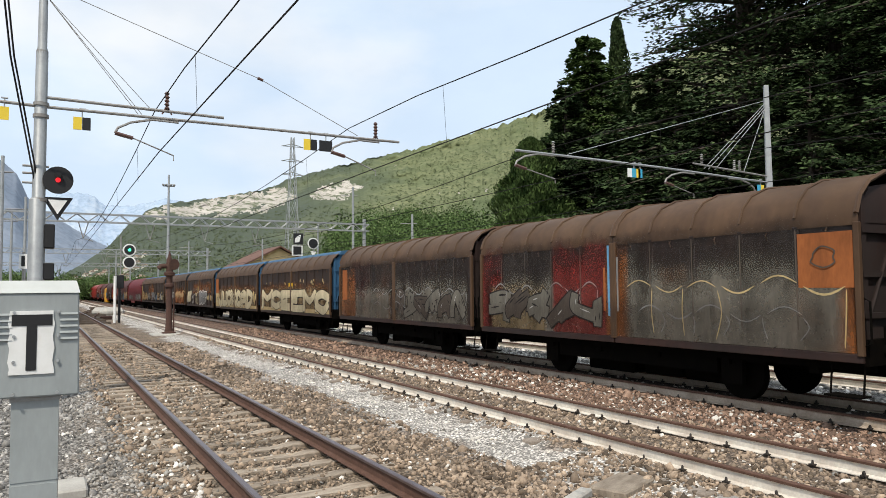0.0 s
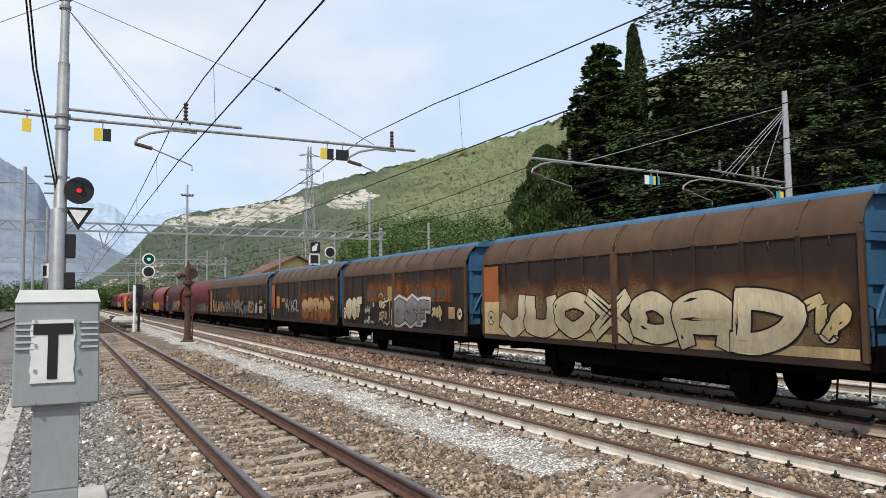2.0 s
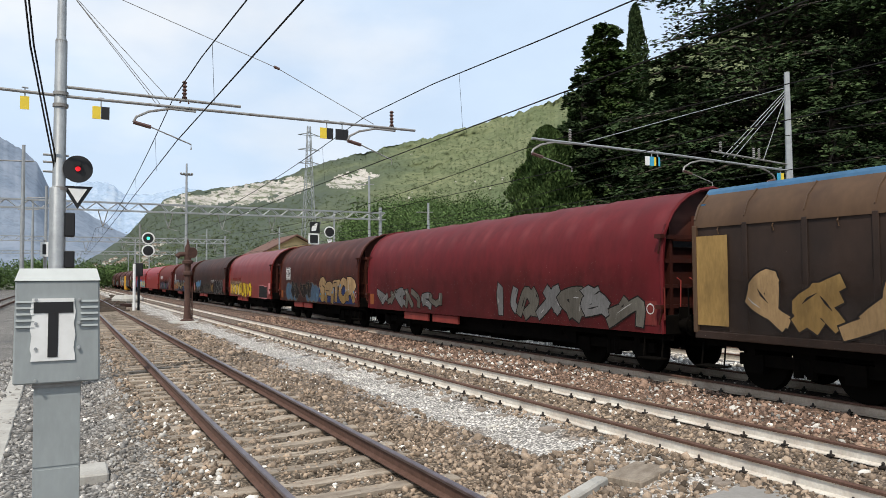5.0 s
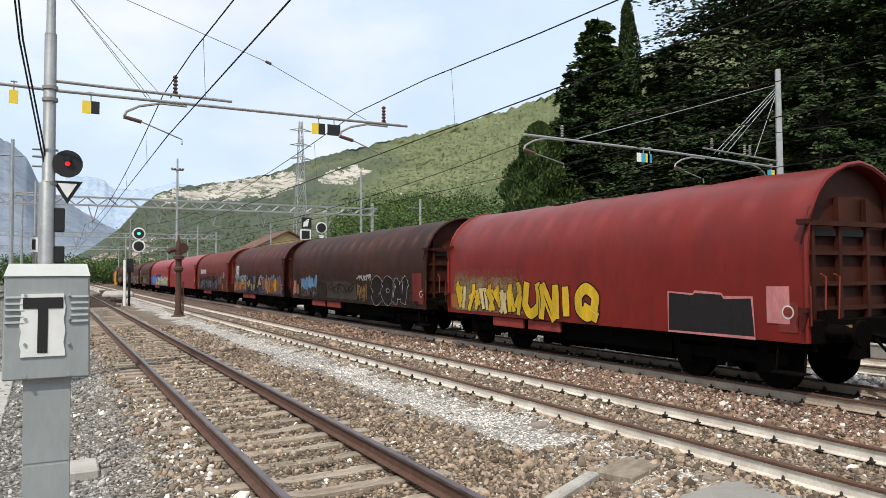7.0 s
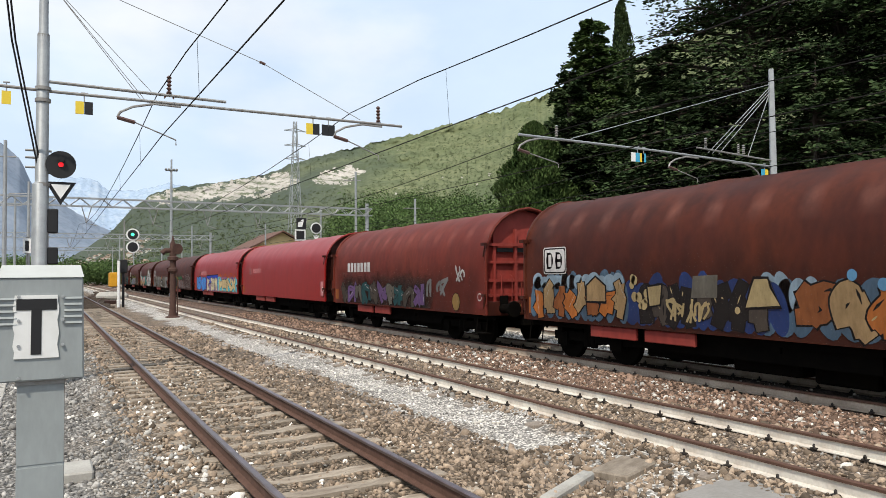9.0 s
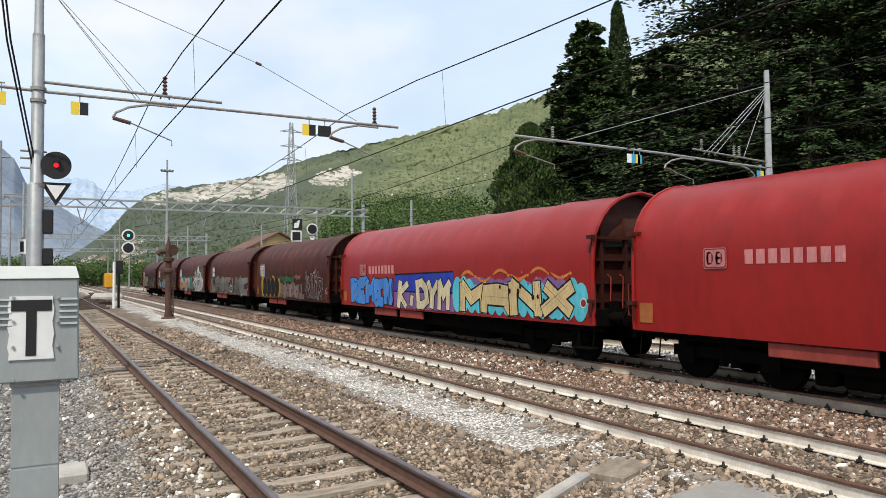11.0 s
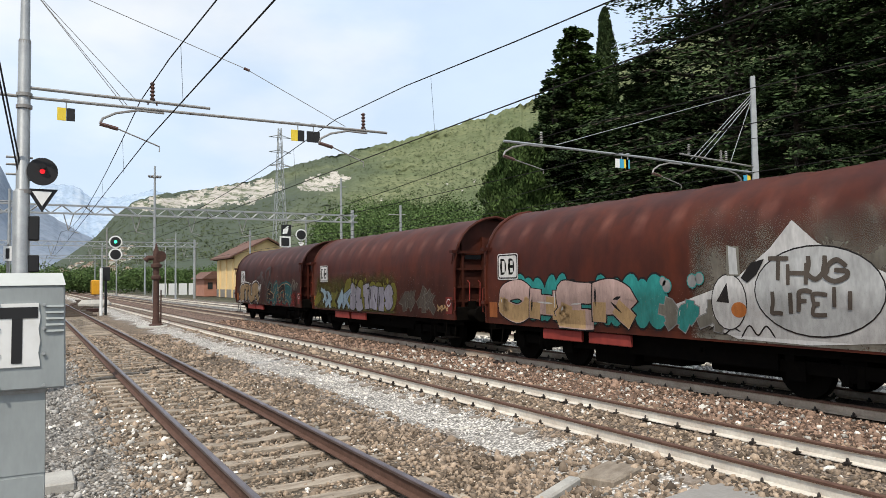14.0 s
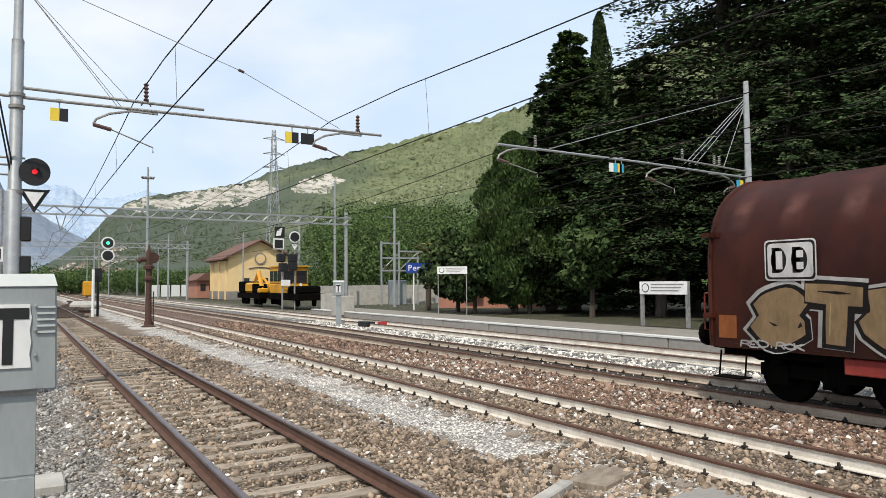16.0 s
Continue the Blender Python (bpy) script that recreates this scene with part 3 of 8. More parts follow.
def cliffs():
    """Pale limestone where the rock breaks through below the ridge."""
    me = hill.data
    # Second, darker colour puts vertical shadows of the rock into the limestone.
    me.materials.append(hill_material("limestone_cliff", (0.56, 0.515, 0.46), (0.33, 0.305, 0.27), (0.13, 0.145, 0.09), 0.045, 0.50, 0.56, 0.12))
    c = np.zeros(len(me.polygons) * 3)
    me.polygons.foreach_get("center", c)
    c = c.reshape(-1, 3)
    az = np.degrees(np.arctan2(c[:, 0], c[:, 1]))
    el = np.degrees(np.arctan2(c[:, 2] - 1.98, np.hypot(c[:, 0], c[:, 1])))
    n1 = np.array([noise.fractal(Vector((a * 0.9, e * 1.6, 3)), 0.7, 2.0, 5) for a, e in zip(az, el)])
    mid = np.interp(az, [6.5, 10.8, 13, 16.5, 17.6, 18.8, 20.5, 22.4], [5.75, 6.3, 6.55, 7.3, 7.4, 7.4, 7.75, 8.15])
    half = np.interp(az, [6.3, 7.2, 10.8, 14, 16.5, 17.6, 18.4, 19.4, 21.5, 22.8], [0.0, 0.35, 0.55, 0.75, 0.6, 0.0, 0.0, 0.62, 0.5, 0.0])
    rocky = (np.abs(el - mid) < half * (0.95 + 0.9 * n1)) & (half > 0)
    rocky |= (n1 > 0.72) & (az > 25) & (az < 36) & (el > 5) & (el < 8)
    idx = np.zeros(len(me.polygons), dtype=np.int32)
    idx[rocky] = 1
    me.polygons.foreach_set("material_index", idx)


cliffs()


# ---- overhead line ----
def insulator(bm, p, h=0.35, r=0.05):
    x, y, z = p
    prof = []
    for k in range(5):
        prof += [(z + h * k / 5, r * 0.45), (z + h * (k + 0.5) / 5, r)]
    prof.append((z + h, r * 0.4))
    tube(bm, [(x, y, q) for q, _ in prof], [w for _, w in prof], 8)


def steady_arm(ob, x, z, length, drop, sign):
    """A bent registration arm that hangs under a boom and holds the contact wire."""
    bm = B()
    tube(bm, [(x + 0.45 * sign, 0, z - 0.06), (x - 0.1 * sign, 0, z - 0.05), (x - 0.55 * sign, 0, z - 0.16), (x - 0.8 * sign, 0, z - 0.30), (x - 0.86 * sign, 0, z - 0.42)], 0.028, 7)
    part("steady_tube", bm, M["galv_old"], ob, smooth=True)
    bm = B()
    tube(bm, [(x - 0.86 * sign, 0, z - 0.42), (x - 0.5 * sign, 0, z - 0.50)], 0.045, 7)
    part("steady_insulator", bm, M["insulator"], ob, smooth=True)
    bm = B()
    tube(bm, [(x - 0.5 * sign, 0, z - 0.50), (x + length * sign, 0, z - drop), (x + length * sign, 0, z - drop - 0.12)], 0.016, 6)
    part("steady_rod", bm, M["galv_old"], ob, smooth=True)


def flag(ob, x, z, mats):
    w = 0.17
    bm = B()
    tube(bm, [(x, 0, z - 0.14), (x, 0, z + 0.07)], 0.014, 5)
    tube(bm, [(x - 0.06, 0, z + 0.06), (x + 0.06, 0, z + 0.06)], 0.02, 5)
    part("flag_bracket", bm, M["galv"], ob)
    for k, mat in enumerate(mats):
        bm = B()
        box(bm, x + (k - len(mats) / 2) * w, x + (k + 1 - len(mats) / 2) * w - 0.006, -0.012, 0.012, z - 0.39, z - 0.12)
        part("flag_plate", bm, M[mat], ob)


def mast_boom_left():
    ob = thing("catenary_mast", "grey tubular steel catenary mast with long booms and a red signal", "catenary mast", pose(-0.145, 17, -0.3), group="catenary masts")
    bm = B()
    tube(bm, [(0, 0, 0), (0, 0, 4.2), (0.02, 0, 4.25), (0.03, 0, 7.3), (0.03, 0, 7.4), (0.04, 0, 10.4)], [0.165, 0.155, 0.125, 0.115, 0.09, 0.075], 16)
    part("pole", bm, M["galv"], ob, smooth=True)
    for z in (4.2, 5.95, 6.2, 7.3, 8.55, 8.75):
        bm = B()
        tube(bm, [(0.03, 0, z - 0.035), (0.03, 0, z + 0.035)], 0.15 if z < 7 else 0.115, 14)
        part("clamp", bm, M["galv_old"], ob, smooth=True)
    bm = B()
    tube(bm, [(-3.4, 0, 6.24), (0.1, 0, 6.16), (8.27, 0, 6.16)], 0.034, 8)
    part("boom", bm, M["galv_old"], ob, "long weathered tubular boom", smooth=True)
    bm = B()
    tube(bm, [(0.1, 0, 6.36), (3.75, 0, 6.32)], 0.034, 8)
    part("upper_boom", bm, M["galv_old"], ob, smooth=True)
    for x, z in ((2.5, 6.36), (7.6, 6.2)):
        bm = B()
        insulator(bm, (x, 0, z), 0.42, 0.06)
        tube(bm, [(x - 0.1, 0, z - 0.1), (x, 0, z + 0.12), (x + 0.1, 0, z - 0.1)], 0.018, 5)
        part("messenger_insulator", bm, M["insulator"], ob, smooth=True)
    steady_arm(ob, 2.3, 6.16, 0.35, 0.82, 1)
    steady_arm(ob, 7.25, 6.16, 0.35, 0.82, 1)
    flag(ob, 0.8, 6.13, ("yellow_tag", "black"))
    flag(ob, 5.85, 6.13, ("yellow_tag", "black"))
    flag(ob, 6.25, 6.13, ("black", "black"))
    flag(ob, -0.62, 6.2, ("yellow_tag",))
    for x1, z1 in ((1.9, 6.2), (1.98, 6.2), (2.15, 6.35)):
        bm = B()
        tube(bm, [(0.1, 0, 8.5), (x1, 0, z1)], 0.008, 5)
        part("stay_wire", bm, M["galv_old"], ob)
    bm = B()
    tube(bm, [(0.1, 0, 8.75), (4.6, 0, 7.35), (7.1, 0, 6.22)], 0.009, 5)
    part("stay_wire", bm, M["galv_old"], ob)
    bm = B()
    disc(bm, (4.6, 0, 7.35), (4.4, 0, -1.4), 0.035, 0.14, 8)
    part("stay_insulator", bm, M["insulator"], ob)
    for dx, dz in ((-6, 0.4), (-6, -0.3), (-3.5, -2.1)):
        bm = B()
        tube(bm, [(-0.05, 0, 8.7), (dx, 0, 8.7 + dz)], 0.009, 5)
        part("stay_wire", bm, M["galv_old"], ob)
    # signal head
    bm = B()
    disc(bm, (0.37, -0.1, 4.62), (0, 1, 0), 0.285, 0.04, 28)
    part("signal_disc", bm, M["black"], ob, "black signal disc with a lit red lens")
    bm = B()
    disc(bm, (0.37, -0.135, 4.62), (0, 1, 0), 0.05, 0.03, 14)
    part("signal_lens", bm, M["glow_red"], ob, "glowing red lens")
    bm = B()
    tube(bm, [(0.37, -0.22, 4.72), (0.37, -0.12, 4.73)], 0.06, 10)
    tube(bm, [(0.1, 0, 4.45), (0.37, 0, 4.45), (0.37, -0.05, 4.6)], 0.025, 6)
    part("signal_hood", bm, M["black"], ob)
    for s, mat, y in ((0.29, "black", -0.02), (0.18, "white_paint", -0.045)):
        bm = B()
        put(bm, [(0.37 - s, y, 4.27), (0.37 + s, y, 4.27), (0.37, y, 4.27 - 1.68 * s), (0.37 - s, y + 0.018, 4.27), (0.37 + s, y + 0.018, 4.27), (0.37, y + 0.018, 4.27 - 1.68 * s)],
            [(0, 1, 2), (5, 4, 3), (0, 3, 4, 1), (1, 4, 5, 2), (2, 5, 3, 0)])
        if s < 0.2:
            for v in bm.verts:
                v.co.z -= 0.055
        part("signal_triangle", bm, M[mat], ob, "white triangle with a black border")
    for z in (3.2, 2.55):
        bm = B()
        box(bm, 0.13, 0.33, -0.1, 0.14, z, z + (0.5 if z > 3 else 0.35))
        bevelled(bm, 0.02)
        part("side_lamp_box", bm, M["black"], ob)
    for off in (-0.11, -0.17):
        bm = B()
        tube(bm, [(off - 0.75, -5.5, 11.0), (off - 0.32, -1.2, 6.8), (off + 0.05, -0.12, 4.9), (0, 0, 4.3)], 0.018, 6)
        part("feeder_cable", bm, M["black"], ob, smooth=True)
    for z in (4.55, 4.75, 4.9):
        bm = B()
        tube(bm, [(-0.28, 0, z), (0.2, 0, z)], 0.025, 6)
        part("cable_bracket", bm, M["galv_old"], ob)


mast_boom_left()


def mast_boom_right():
    ob = thing("catenary_mast", "grey square concrete catenary mast with a stayed boom behind the platform", "catenary mast", pose(21.85, 16.15, 0.2), group="catenary masts")
    bm = B()
    tube(bm, [(0, 0, -0.5), (0, 0, 8.75)], [0.20, 0.115], 4)
    bevelled(bm, 0.02)
    part("pole", bm, M["galv"], ob)
    bm = B()
    tube(bm, [(0, 0, 5.35), (-5.2, 0, 5.5), (-10.6, 0, 5.57)], 0.036, 8)
    part("boom", bm, M["galv"], ob, smooth=True)
    bm = B()
    tube(bm, [(0, 0, 5.56), (-3.7, 0, 5.74)], 0.03, 8)
    part("upper_boom", bm, M["galv_old"], ob, smooth=True)
    for x, z in ((-9.3, 5.6), (-3.3, 5.74), (-1.75, 5.66), (-1.5, 5.66)):
        bm = B()
        insulator(bm, (x, 0, z), 0.34, 0.055)
        part("messenger_insulator", bm, M["galv_old"], ob, smooth=True)
    for x0, z0, x1 in ((-0.1, 8.2, -8.8), (-0.1, 8.1, -3.2), (-0.1, 8.0, -3.0), (-0.1, 7.9, -2.7), (-0.1, 7.9, -1.3)):
        bm = B()
        tube(bm, [(x0, 0, z0), (x1, 0, 5.6)], 0.012, 5)
        part("stay_wire", bm, M["galv"], ob)
    steady_arm(ob, -9.75, 5.58, 0.5, 0.72, 1)
    steady_arm(ob, -4.1, 5.46, 0.4, 0.72, 1)
    steady_arm(ob, -1.6, 5.42, -0.3, 0.62, -1)
    flag(ob, -6.25, 5.5, ("white_paint", "blue_tag", "yellow_tag"))
    flag(ob, -6.0, 5.5, ("blue_tag",))
    flag(ob, -0.45, 5.36, ("blue_tag", "yellow_tag"))


mast_boom_right()


def line_wire(name, label, pts, r=0.009):
    bm = B()
    tube(bm, pts, r, 5)
    tagged(new(name, done(name, bm, M["wire"])), label, "wire", group="overhead wires")


def catenary(x, z_c, z_m, y_mast, span, y0, y1, off=0.0, least=0.35, skew=0.0):
    """Contact wire, sagging messenger and droppers above one track."""
    line_wire("contact_wire", "grooved contact wire above a track", [(x + skew, y0, z_c), (x - 0.1, y_mast, z_c), (x + 0.1, y_mast + span, z_c), (x, y1, z_c)], 0.012)
    pts, k = [], y0
    sag = lambda y: z_m - (z_m - z_c - least) * (1 - (2 * (((y - y_mast) / span) % 1.0) - 1) ** 2)
    while k <= y1:
        pts.append((x + off, k, sag(k)))
        k += span / 12
    line_wire("messenger_wire", "sagging messenger wire carrying the contact wire", pts, 0.012)
    bm = B()
    y = y_mast + 5.0
    for j in range(int((y1 - y_mast) / 7)):
        if sag(y) - z_c > 0.1:
            tube(bm, [(x, y, z_c), (x + off, y, sag(y))], 0.004, 4)
        y += 6.5
    y = y_mast - 4.0
    while y > y0:
        tube(bm, [(x, y, z_c), (x + off, y, sag(y))], 0.004, 4)
        y -= 6.0
    tagged(new("dropper_wires", done("dropper_wires", bm, M["wire"])), "thin dropper wires between messenger and contact wire", "wire", kind="stuff")


catenary(2.30, 5.10, 6.42, 17, 50, -40, 170, -0.04, 0.35, 0.7)
catenary(7.32, 5.02, 6.5, 17, 50, -40, 260, -0.08, 0.6)
catenary(12.6, 5.03, 6.1, 16.15, 50, -40, 260, 0.0)
catenary(18.1, 4.95, 6.2, 16.15, 50, -40, 200, 0.4)


def gantry(y, x0, x1, z, label, legs):
    """A lattice portal across the tracks."""
    ob = thing("signal_gantry", label, "catenary gantry", pose(0, y, 0), group="lattice gantries")
    d = 0.62
    for dy in (-0.25, 0.25):
        for zz in (z, z + d):
            bm = B()
            box(bm, x0, x1, dy - 0.045, dy + 0.045, zz - 0.05, zz + 0.05)
            part("chord", bm, M["galv"], ob)
    bm = B()
    n = int((x1 - x0) / 0.75)
    for k in range(n):
        a, b = x0 + (x1 - x0) * k / n, x0 + (x1 - x0) * (k + 1) / n
        za, zb = (z, z + d) if k % 2 else (z + d, z)
        for dy in (-0.25, 0.25):
            tube(bm, [(a, dy, za), (b, dy, zb)], 0.032, 4)
    part("lattice", bm, M["galv"], ob)["kind"] = "stuff"
    for x in legs:
        bm = B()
        tube(bm, [(x, 0, -0.4), (x, 0, z + d + 0.5)], [0.2, 0.16], 8)
        part("leg", bm, M["galv"], ob, smooth=True)
    for k, x in enumerate((T1, T2, T3, T4, 20.0)):
        if x0 < x < x1:
            bm = B()
            tube(bm, [(x - 0.35, 0, z), (x, 0, z - 1.3)], 0.04, 5)
            tube(bm, [(x + 0.35, 0, z), (x, 0, z - 1.3), (x + 0.7, 0, z - 1.5)], 0.04, 5)
            part("drop_bracket", bm, M["galv_old"], ob)


gantry(62, -13, 26.4, 7.45, "grey lattice steel gantry spanning the tracks", (-12.6, 26.0))
gantry(112, -16, 22, 7.4, "more distant grey lattice gantry across the yard", (-15.5, 21.5))
gantry(165, -18, 22, 7.4, "far grey lattice gantry across the yard", (-17.5, 21.5))


def pole(x, y, z0, h, r, label, mat="galv"):
    ob = thing("line_pole", label, "pole", pose(x, y, z0), group="poles in the yard")
    bm = B()
    tube(bm, [(0, 0, 0), (0, 0, h)], [r, r * 0.7], 8)
    part("shaft", bm, M[mat], ob, smooth=True)
    bm = B()
    tube(bm, [(-1.2, 0, h - 0.9), (0.5, 0, h - 0.85)], 0.04, 5)
    part("crossarm", bm, M["galv_old"], ob)
    return ob


for px_, py_, ph_, pr_ in ((26.5, 66, 12.4, 0.16), (29.6, 59.2, 9.2, 0.15), (22.2, 64, 8.6, 0.12), (-3.2, 30, 8.0, 0.11), (-5.6, 44, 9.0, 0.12), (-2.0, 44, 9.5, 0.12), (-1.2, 58, 9.0, 0.12),
                           (-2.6, 75, 9.6, 0.13), (9.6, 120, 8.6, 0.13), (16.8, 100, 9.0, 0.13), (20.5, 132, 8.8, 0.13), (14.5, 150, 9, 0.13), (12.6, 175, 9, 0.13), (24.5, 92, 9.0, 0.13)):
    pole(px_, py_, -0.3, ph_, pr_, "slim grey line pole standing in the yard")


def light_tower():
    ob = thing("light_mast", "tall slim floodlight mast with a ring of lamps", "light mast", pose(11.35, 80, -0.3))
    bm = B()
    tube(bm, [(0, 0, 0), (0, 0, 7), (0, 0, 14.6)], [0.2, 0.15, 0.09], 10)
    part("shaft", bm, M["galv"], ob, smooth=True)
    bm = B()
    tube(bm, [(-0.6, 0, 13.4), (0.6, 0, 13.4)], 0.07, 6)
    tube(bm, [(0, -0.6, 13.4), (0, 0.6, 13.4)], 0.07, 6)
    part("lamp_ring", bm, M["galv_old"], ob)
    for dx in (-0.55, -0.25, 0.25, 0.55):
        bm = B()
        box(bm, dx - 0.12, dx + 0.12, -0.15, 0.15, 13.45, 13.62)
        bevelled(bm, 0.04)
        part("floodlight", bm, M["galv_old"], ob)


light_tower()


# ---- trackside things ----
LETTERS = {}


def letter(ch, fat):
    """Triangles of one character of the built-in font, in a unit box."""
    key = (ch, round(fat, 3))
    if key not in LETTERS:
        cu = bpy.data.curves.new("glyph", "FONT")
        cu.body, cu.offset, cu.resolution_u = ch, fat, 3
        ob = bpy.data.objects.new("glyph", cu)
        me = bpy.data.meshes.new_from_object(ob)
        v = np.array([p.co[:2] for p in me.vertices]) if len(me.vertices) else np.zeros((3, 2))
        f = [tuple(p.vertices) for p in me.polygons]
        bpy.data.objects.remove(ob)
        bpy.data.curves.remove(cu)
        bpy.data.meshes.remove(me)
        LETTERS[key] = (v, f)
    return LETTERS[key]


def signal_two_lamps():
    ob = thing("signal_post", "trackside light signal with two white-rimmed discs, upper lens green", "railway signal", pose(4.9, 58, -0.25))
    bm = B()
    tube(bm, [(0, 0, 0), (0, 0, 3.0)], 0.09, 8)
    part("base_post", bm, M["black"], ob, smooth=True)
    bm = B()
    tube(bm, [(0.05, 0, 2.6), (0.05, 0, 6.4)], 0.05, 8)
    part("post", bm, M["galv_old"], ob, smooth=True)
    bm = B()
    box(bm, -0.28, 0.28, -0.15, 0.15, 2.5, 3.5)
    bevelled(bm, 0.05)
    part("relay_box", bm, M["black"], ob)
    for z, lens in ((5.35, "glow_green"), (4.42, "black")):
        for r, dy, mat, nm in ((0.46, -0.1, "white_paint", "disc_rim"), (0.36, -0.13, "black", "disc"), (0.11, -0.17, lens, "lens")):
            bm = B()
            disc(bm, (0.62, dy, z), (0, 1, 0), r, 0.05, 24)
            part(nm, bm, M[mat], ob)
    bm = B()
    tube(bm, [(0, 0, 4.9), (0.62, 0, 4.9)], 0.05, 6)
    part("bracket", bm, M["galv_old"], ob)
    ob = thing("marker_post", "white-painted marker post beside the signal", "post", pose(4.55, 57.5, -0.25))
    bm = B()
    tube(bm, [(0, 0, 0), (0, 0, 3.4)], 0.1, 8)
    part("post", bm, M["white_paint"], ob, smooth=True)


signal_two_lamps()


def water_column():
    ob = thing("water_crane", "rusted cast-iron water column with a round valve head", "water crane", pose(5.85, 40.6, -0.25))
    prof = [(0, 0.38), (0.1, 0.36), (0.14, 0.22), (0.5, 0.17), (2.4, 0.145), (2.5, 0.24), (2.62, 0.24), (2.7, 0.16), (3.05, 0.16), (3.1, 0.28), (3.25, 0.28), (3.3, 0.18), (3.6, 0.17), (3.95, 0.16), (4.1, 0.08), (4.4, 0.03)]
    bm = B()
    tube(bm, [(0, 0, z) for z, _ in prof], [r for _, r in prof], 14)
    part("column", bm, M["rust"], ob, smooth=True)
    bm = B()
    disc(bm, (0.18, 0, 3.68), (0.3, -1, 0), 0.29, 0.28, 18)
    part("valve_drum", bm, M["rust"], ob)
    bm = B()
    tube(bm, [(0, 0, 3.6), (-0.4, 0, 3.6), (-0.55, 0, 3.45)], [0.13, 0.13, 0.16], 10)
    part("spout_stub", bm, M["rust"], ob, smooth=True)
    bm = B()
    tube(bm, [(0.24, 0, 0), (0.24, 0, 1.9)], 0.035, 6)
    part("side_pipe", bm, M["rust"], ob)
    bm = B()
    box(bm, -0.9, 0.9, -0.9, 0.9, -0.2, 0.04)
    bevelled(bm, 0.05)
    part("footing", bm, M["concrete"], ob)


water_column()


def glyph_plate(bm, ch, fat, x0, x1, z0, z1, y):
    v, f = letter(ch, fat)
    lo, hi = v.min(0), v.max(0)
    s = (v - lo) / (hi - lo)
    put(bm, [(x0 + (x1 - x0) * a, y, z0 + (z1 - z0) * b) for a, b in s], f)


def telephone_box(name, m, label, w=0.53):
    """A steel lineside cabinet on a folded post, with a T plate."""
    ob = thing(name, label, "lineside cabinet", m, group="lineside telephone boxes")
    bm = B()
    h, d = 0.80, 0.36
    box(bm, -w / 2, w / 2, -d / 2, d / 2, 1.62, 1.62 + h - 0.1)
    for v in bm.verts:
        if v.co.z > 2:
            v.co.x *= 0.965
    bevelled(bm, 0.01)
    part("housing", bm, M["cabinet"], ob)
    bm = B()
    z = 1.62 + h - 0.1
    put(bm, [(-w / 2 * 0.985, -d / 2 - 0.01, z), (w / 2 * 0.985, -d / 2 - 0.01, z), (w / 2 * 0.985, d / 2 + 0.01, z), (-w / 2 * 0.985, d / 2 + 0.01, z),
             (-w / 2 * 0.9, -d / 2 + 0.08, z + 0.085), (w / 2 * 0.9, -d / 2 + 0.08, z + 0.085), (w / 2 * 0.9, d / 2 - 0.08, z + 0.085), (-w / 2 * 0.9, d / 2 - 0.08, z + 0.085)], BOX_FACES)
    part("lid", bm, M["cabinet_top"], ob)
    bm = B()
    box(bm, -0.142, 0.142, -0.13, 0.13, 1.05, 1.62)
    box(bm, -0.142, 0.142, -0.135, 0.13, -0.4, 1.03)
    box(bm, -0.138, 0.138, -0.125, 0.125, 1.02, 1.06)
    part("post", bm, M["cabinet"], ob)
    bm = B()
    box(bm, -0.15, 0.15, -0.145, 0.14, 1.59, 1.625)
    part("collar", bm, M["galv_old"], ob)
    fy = -d / 2
    bm = B()
    n = 10
    left = [(-0.160 + 0.006 * math.sin(k * 2.1), 1.775 + 0.425 * k / n) for k in range(n + 1)]
    right = [(0.104 + 0.006 * math.sin(k * 1.7 + 1), 1.775 + 0.425 * k / n) for k in range(n + 1)]
    ring = left + right[::-1]
    a = [bm.verts.new((x, fy - 0.012, z)) for x, z in ring]
    b = [bm.verts.new((x, fy - 0.001, z)) for x, z in ring]
    for k in range(len(ring)):
        bm.faces.new((a[k], a[(k + 1) % len(ring)], b[(k + 1) % len(ring)], b[k]))
    bm.faces.new(a)
    part("t_plate", bm, M["plate_white"], ob, "white enamel plate")
    bm = B()
    put(bm, [(x, fy - 0.0165, z) for x, z in ((-0.145, 2.10), (-0.057, 2.10), (-0.059, 1.80), (0.003, 1.80), (0.005, 2.10), (0.095, 2.10), (0.095, 2.175), (-0.145, 2.175))], [tuple(range(8))])
    part("t_letter", bm, M["black"], ob, "black letter T")
    for sx in (-1, 1):
        for k in range(5):
            bm = B()
            z = 2.0 + 0.042 * k
            put(bm, [(sx * 0.195 - 0.055, fy - 0.001, z), (sx * 0.195 + 0.055, fy - 0.001, z), (sx * 0.195 + 0.055, fy - 0.016, z + 0.004), (sx * 0.195 - 0.055, fy - 0.016, z + 0.004),
                     (sx * 0.195 - 0.055, fy - 0.001, z + 0.018), (sx * 0.195 + 0.055, fy - 0.001, z + 0.018)], [(0, 1, 2, 3), (3, 2, 5, 4), (0, 3, 4), (1, 5, 2)])
            part("louvre", bm, M["cabinet"], ob)
        for z in (2.19, 2.03, 1.86, 1.645):
            bm = B()
            disc(bm, (sx * 0.13, fy - 0.012, z), (0, 1, 0), 0.011, 0.02, 8)
            part("bolt", bm, M["galv"], ob)
    return ob


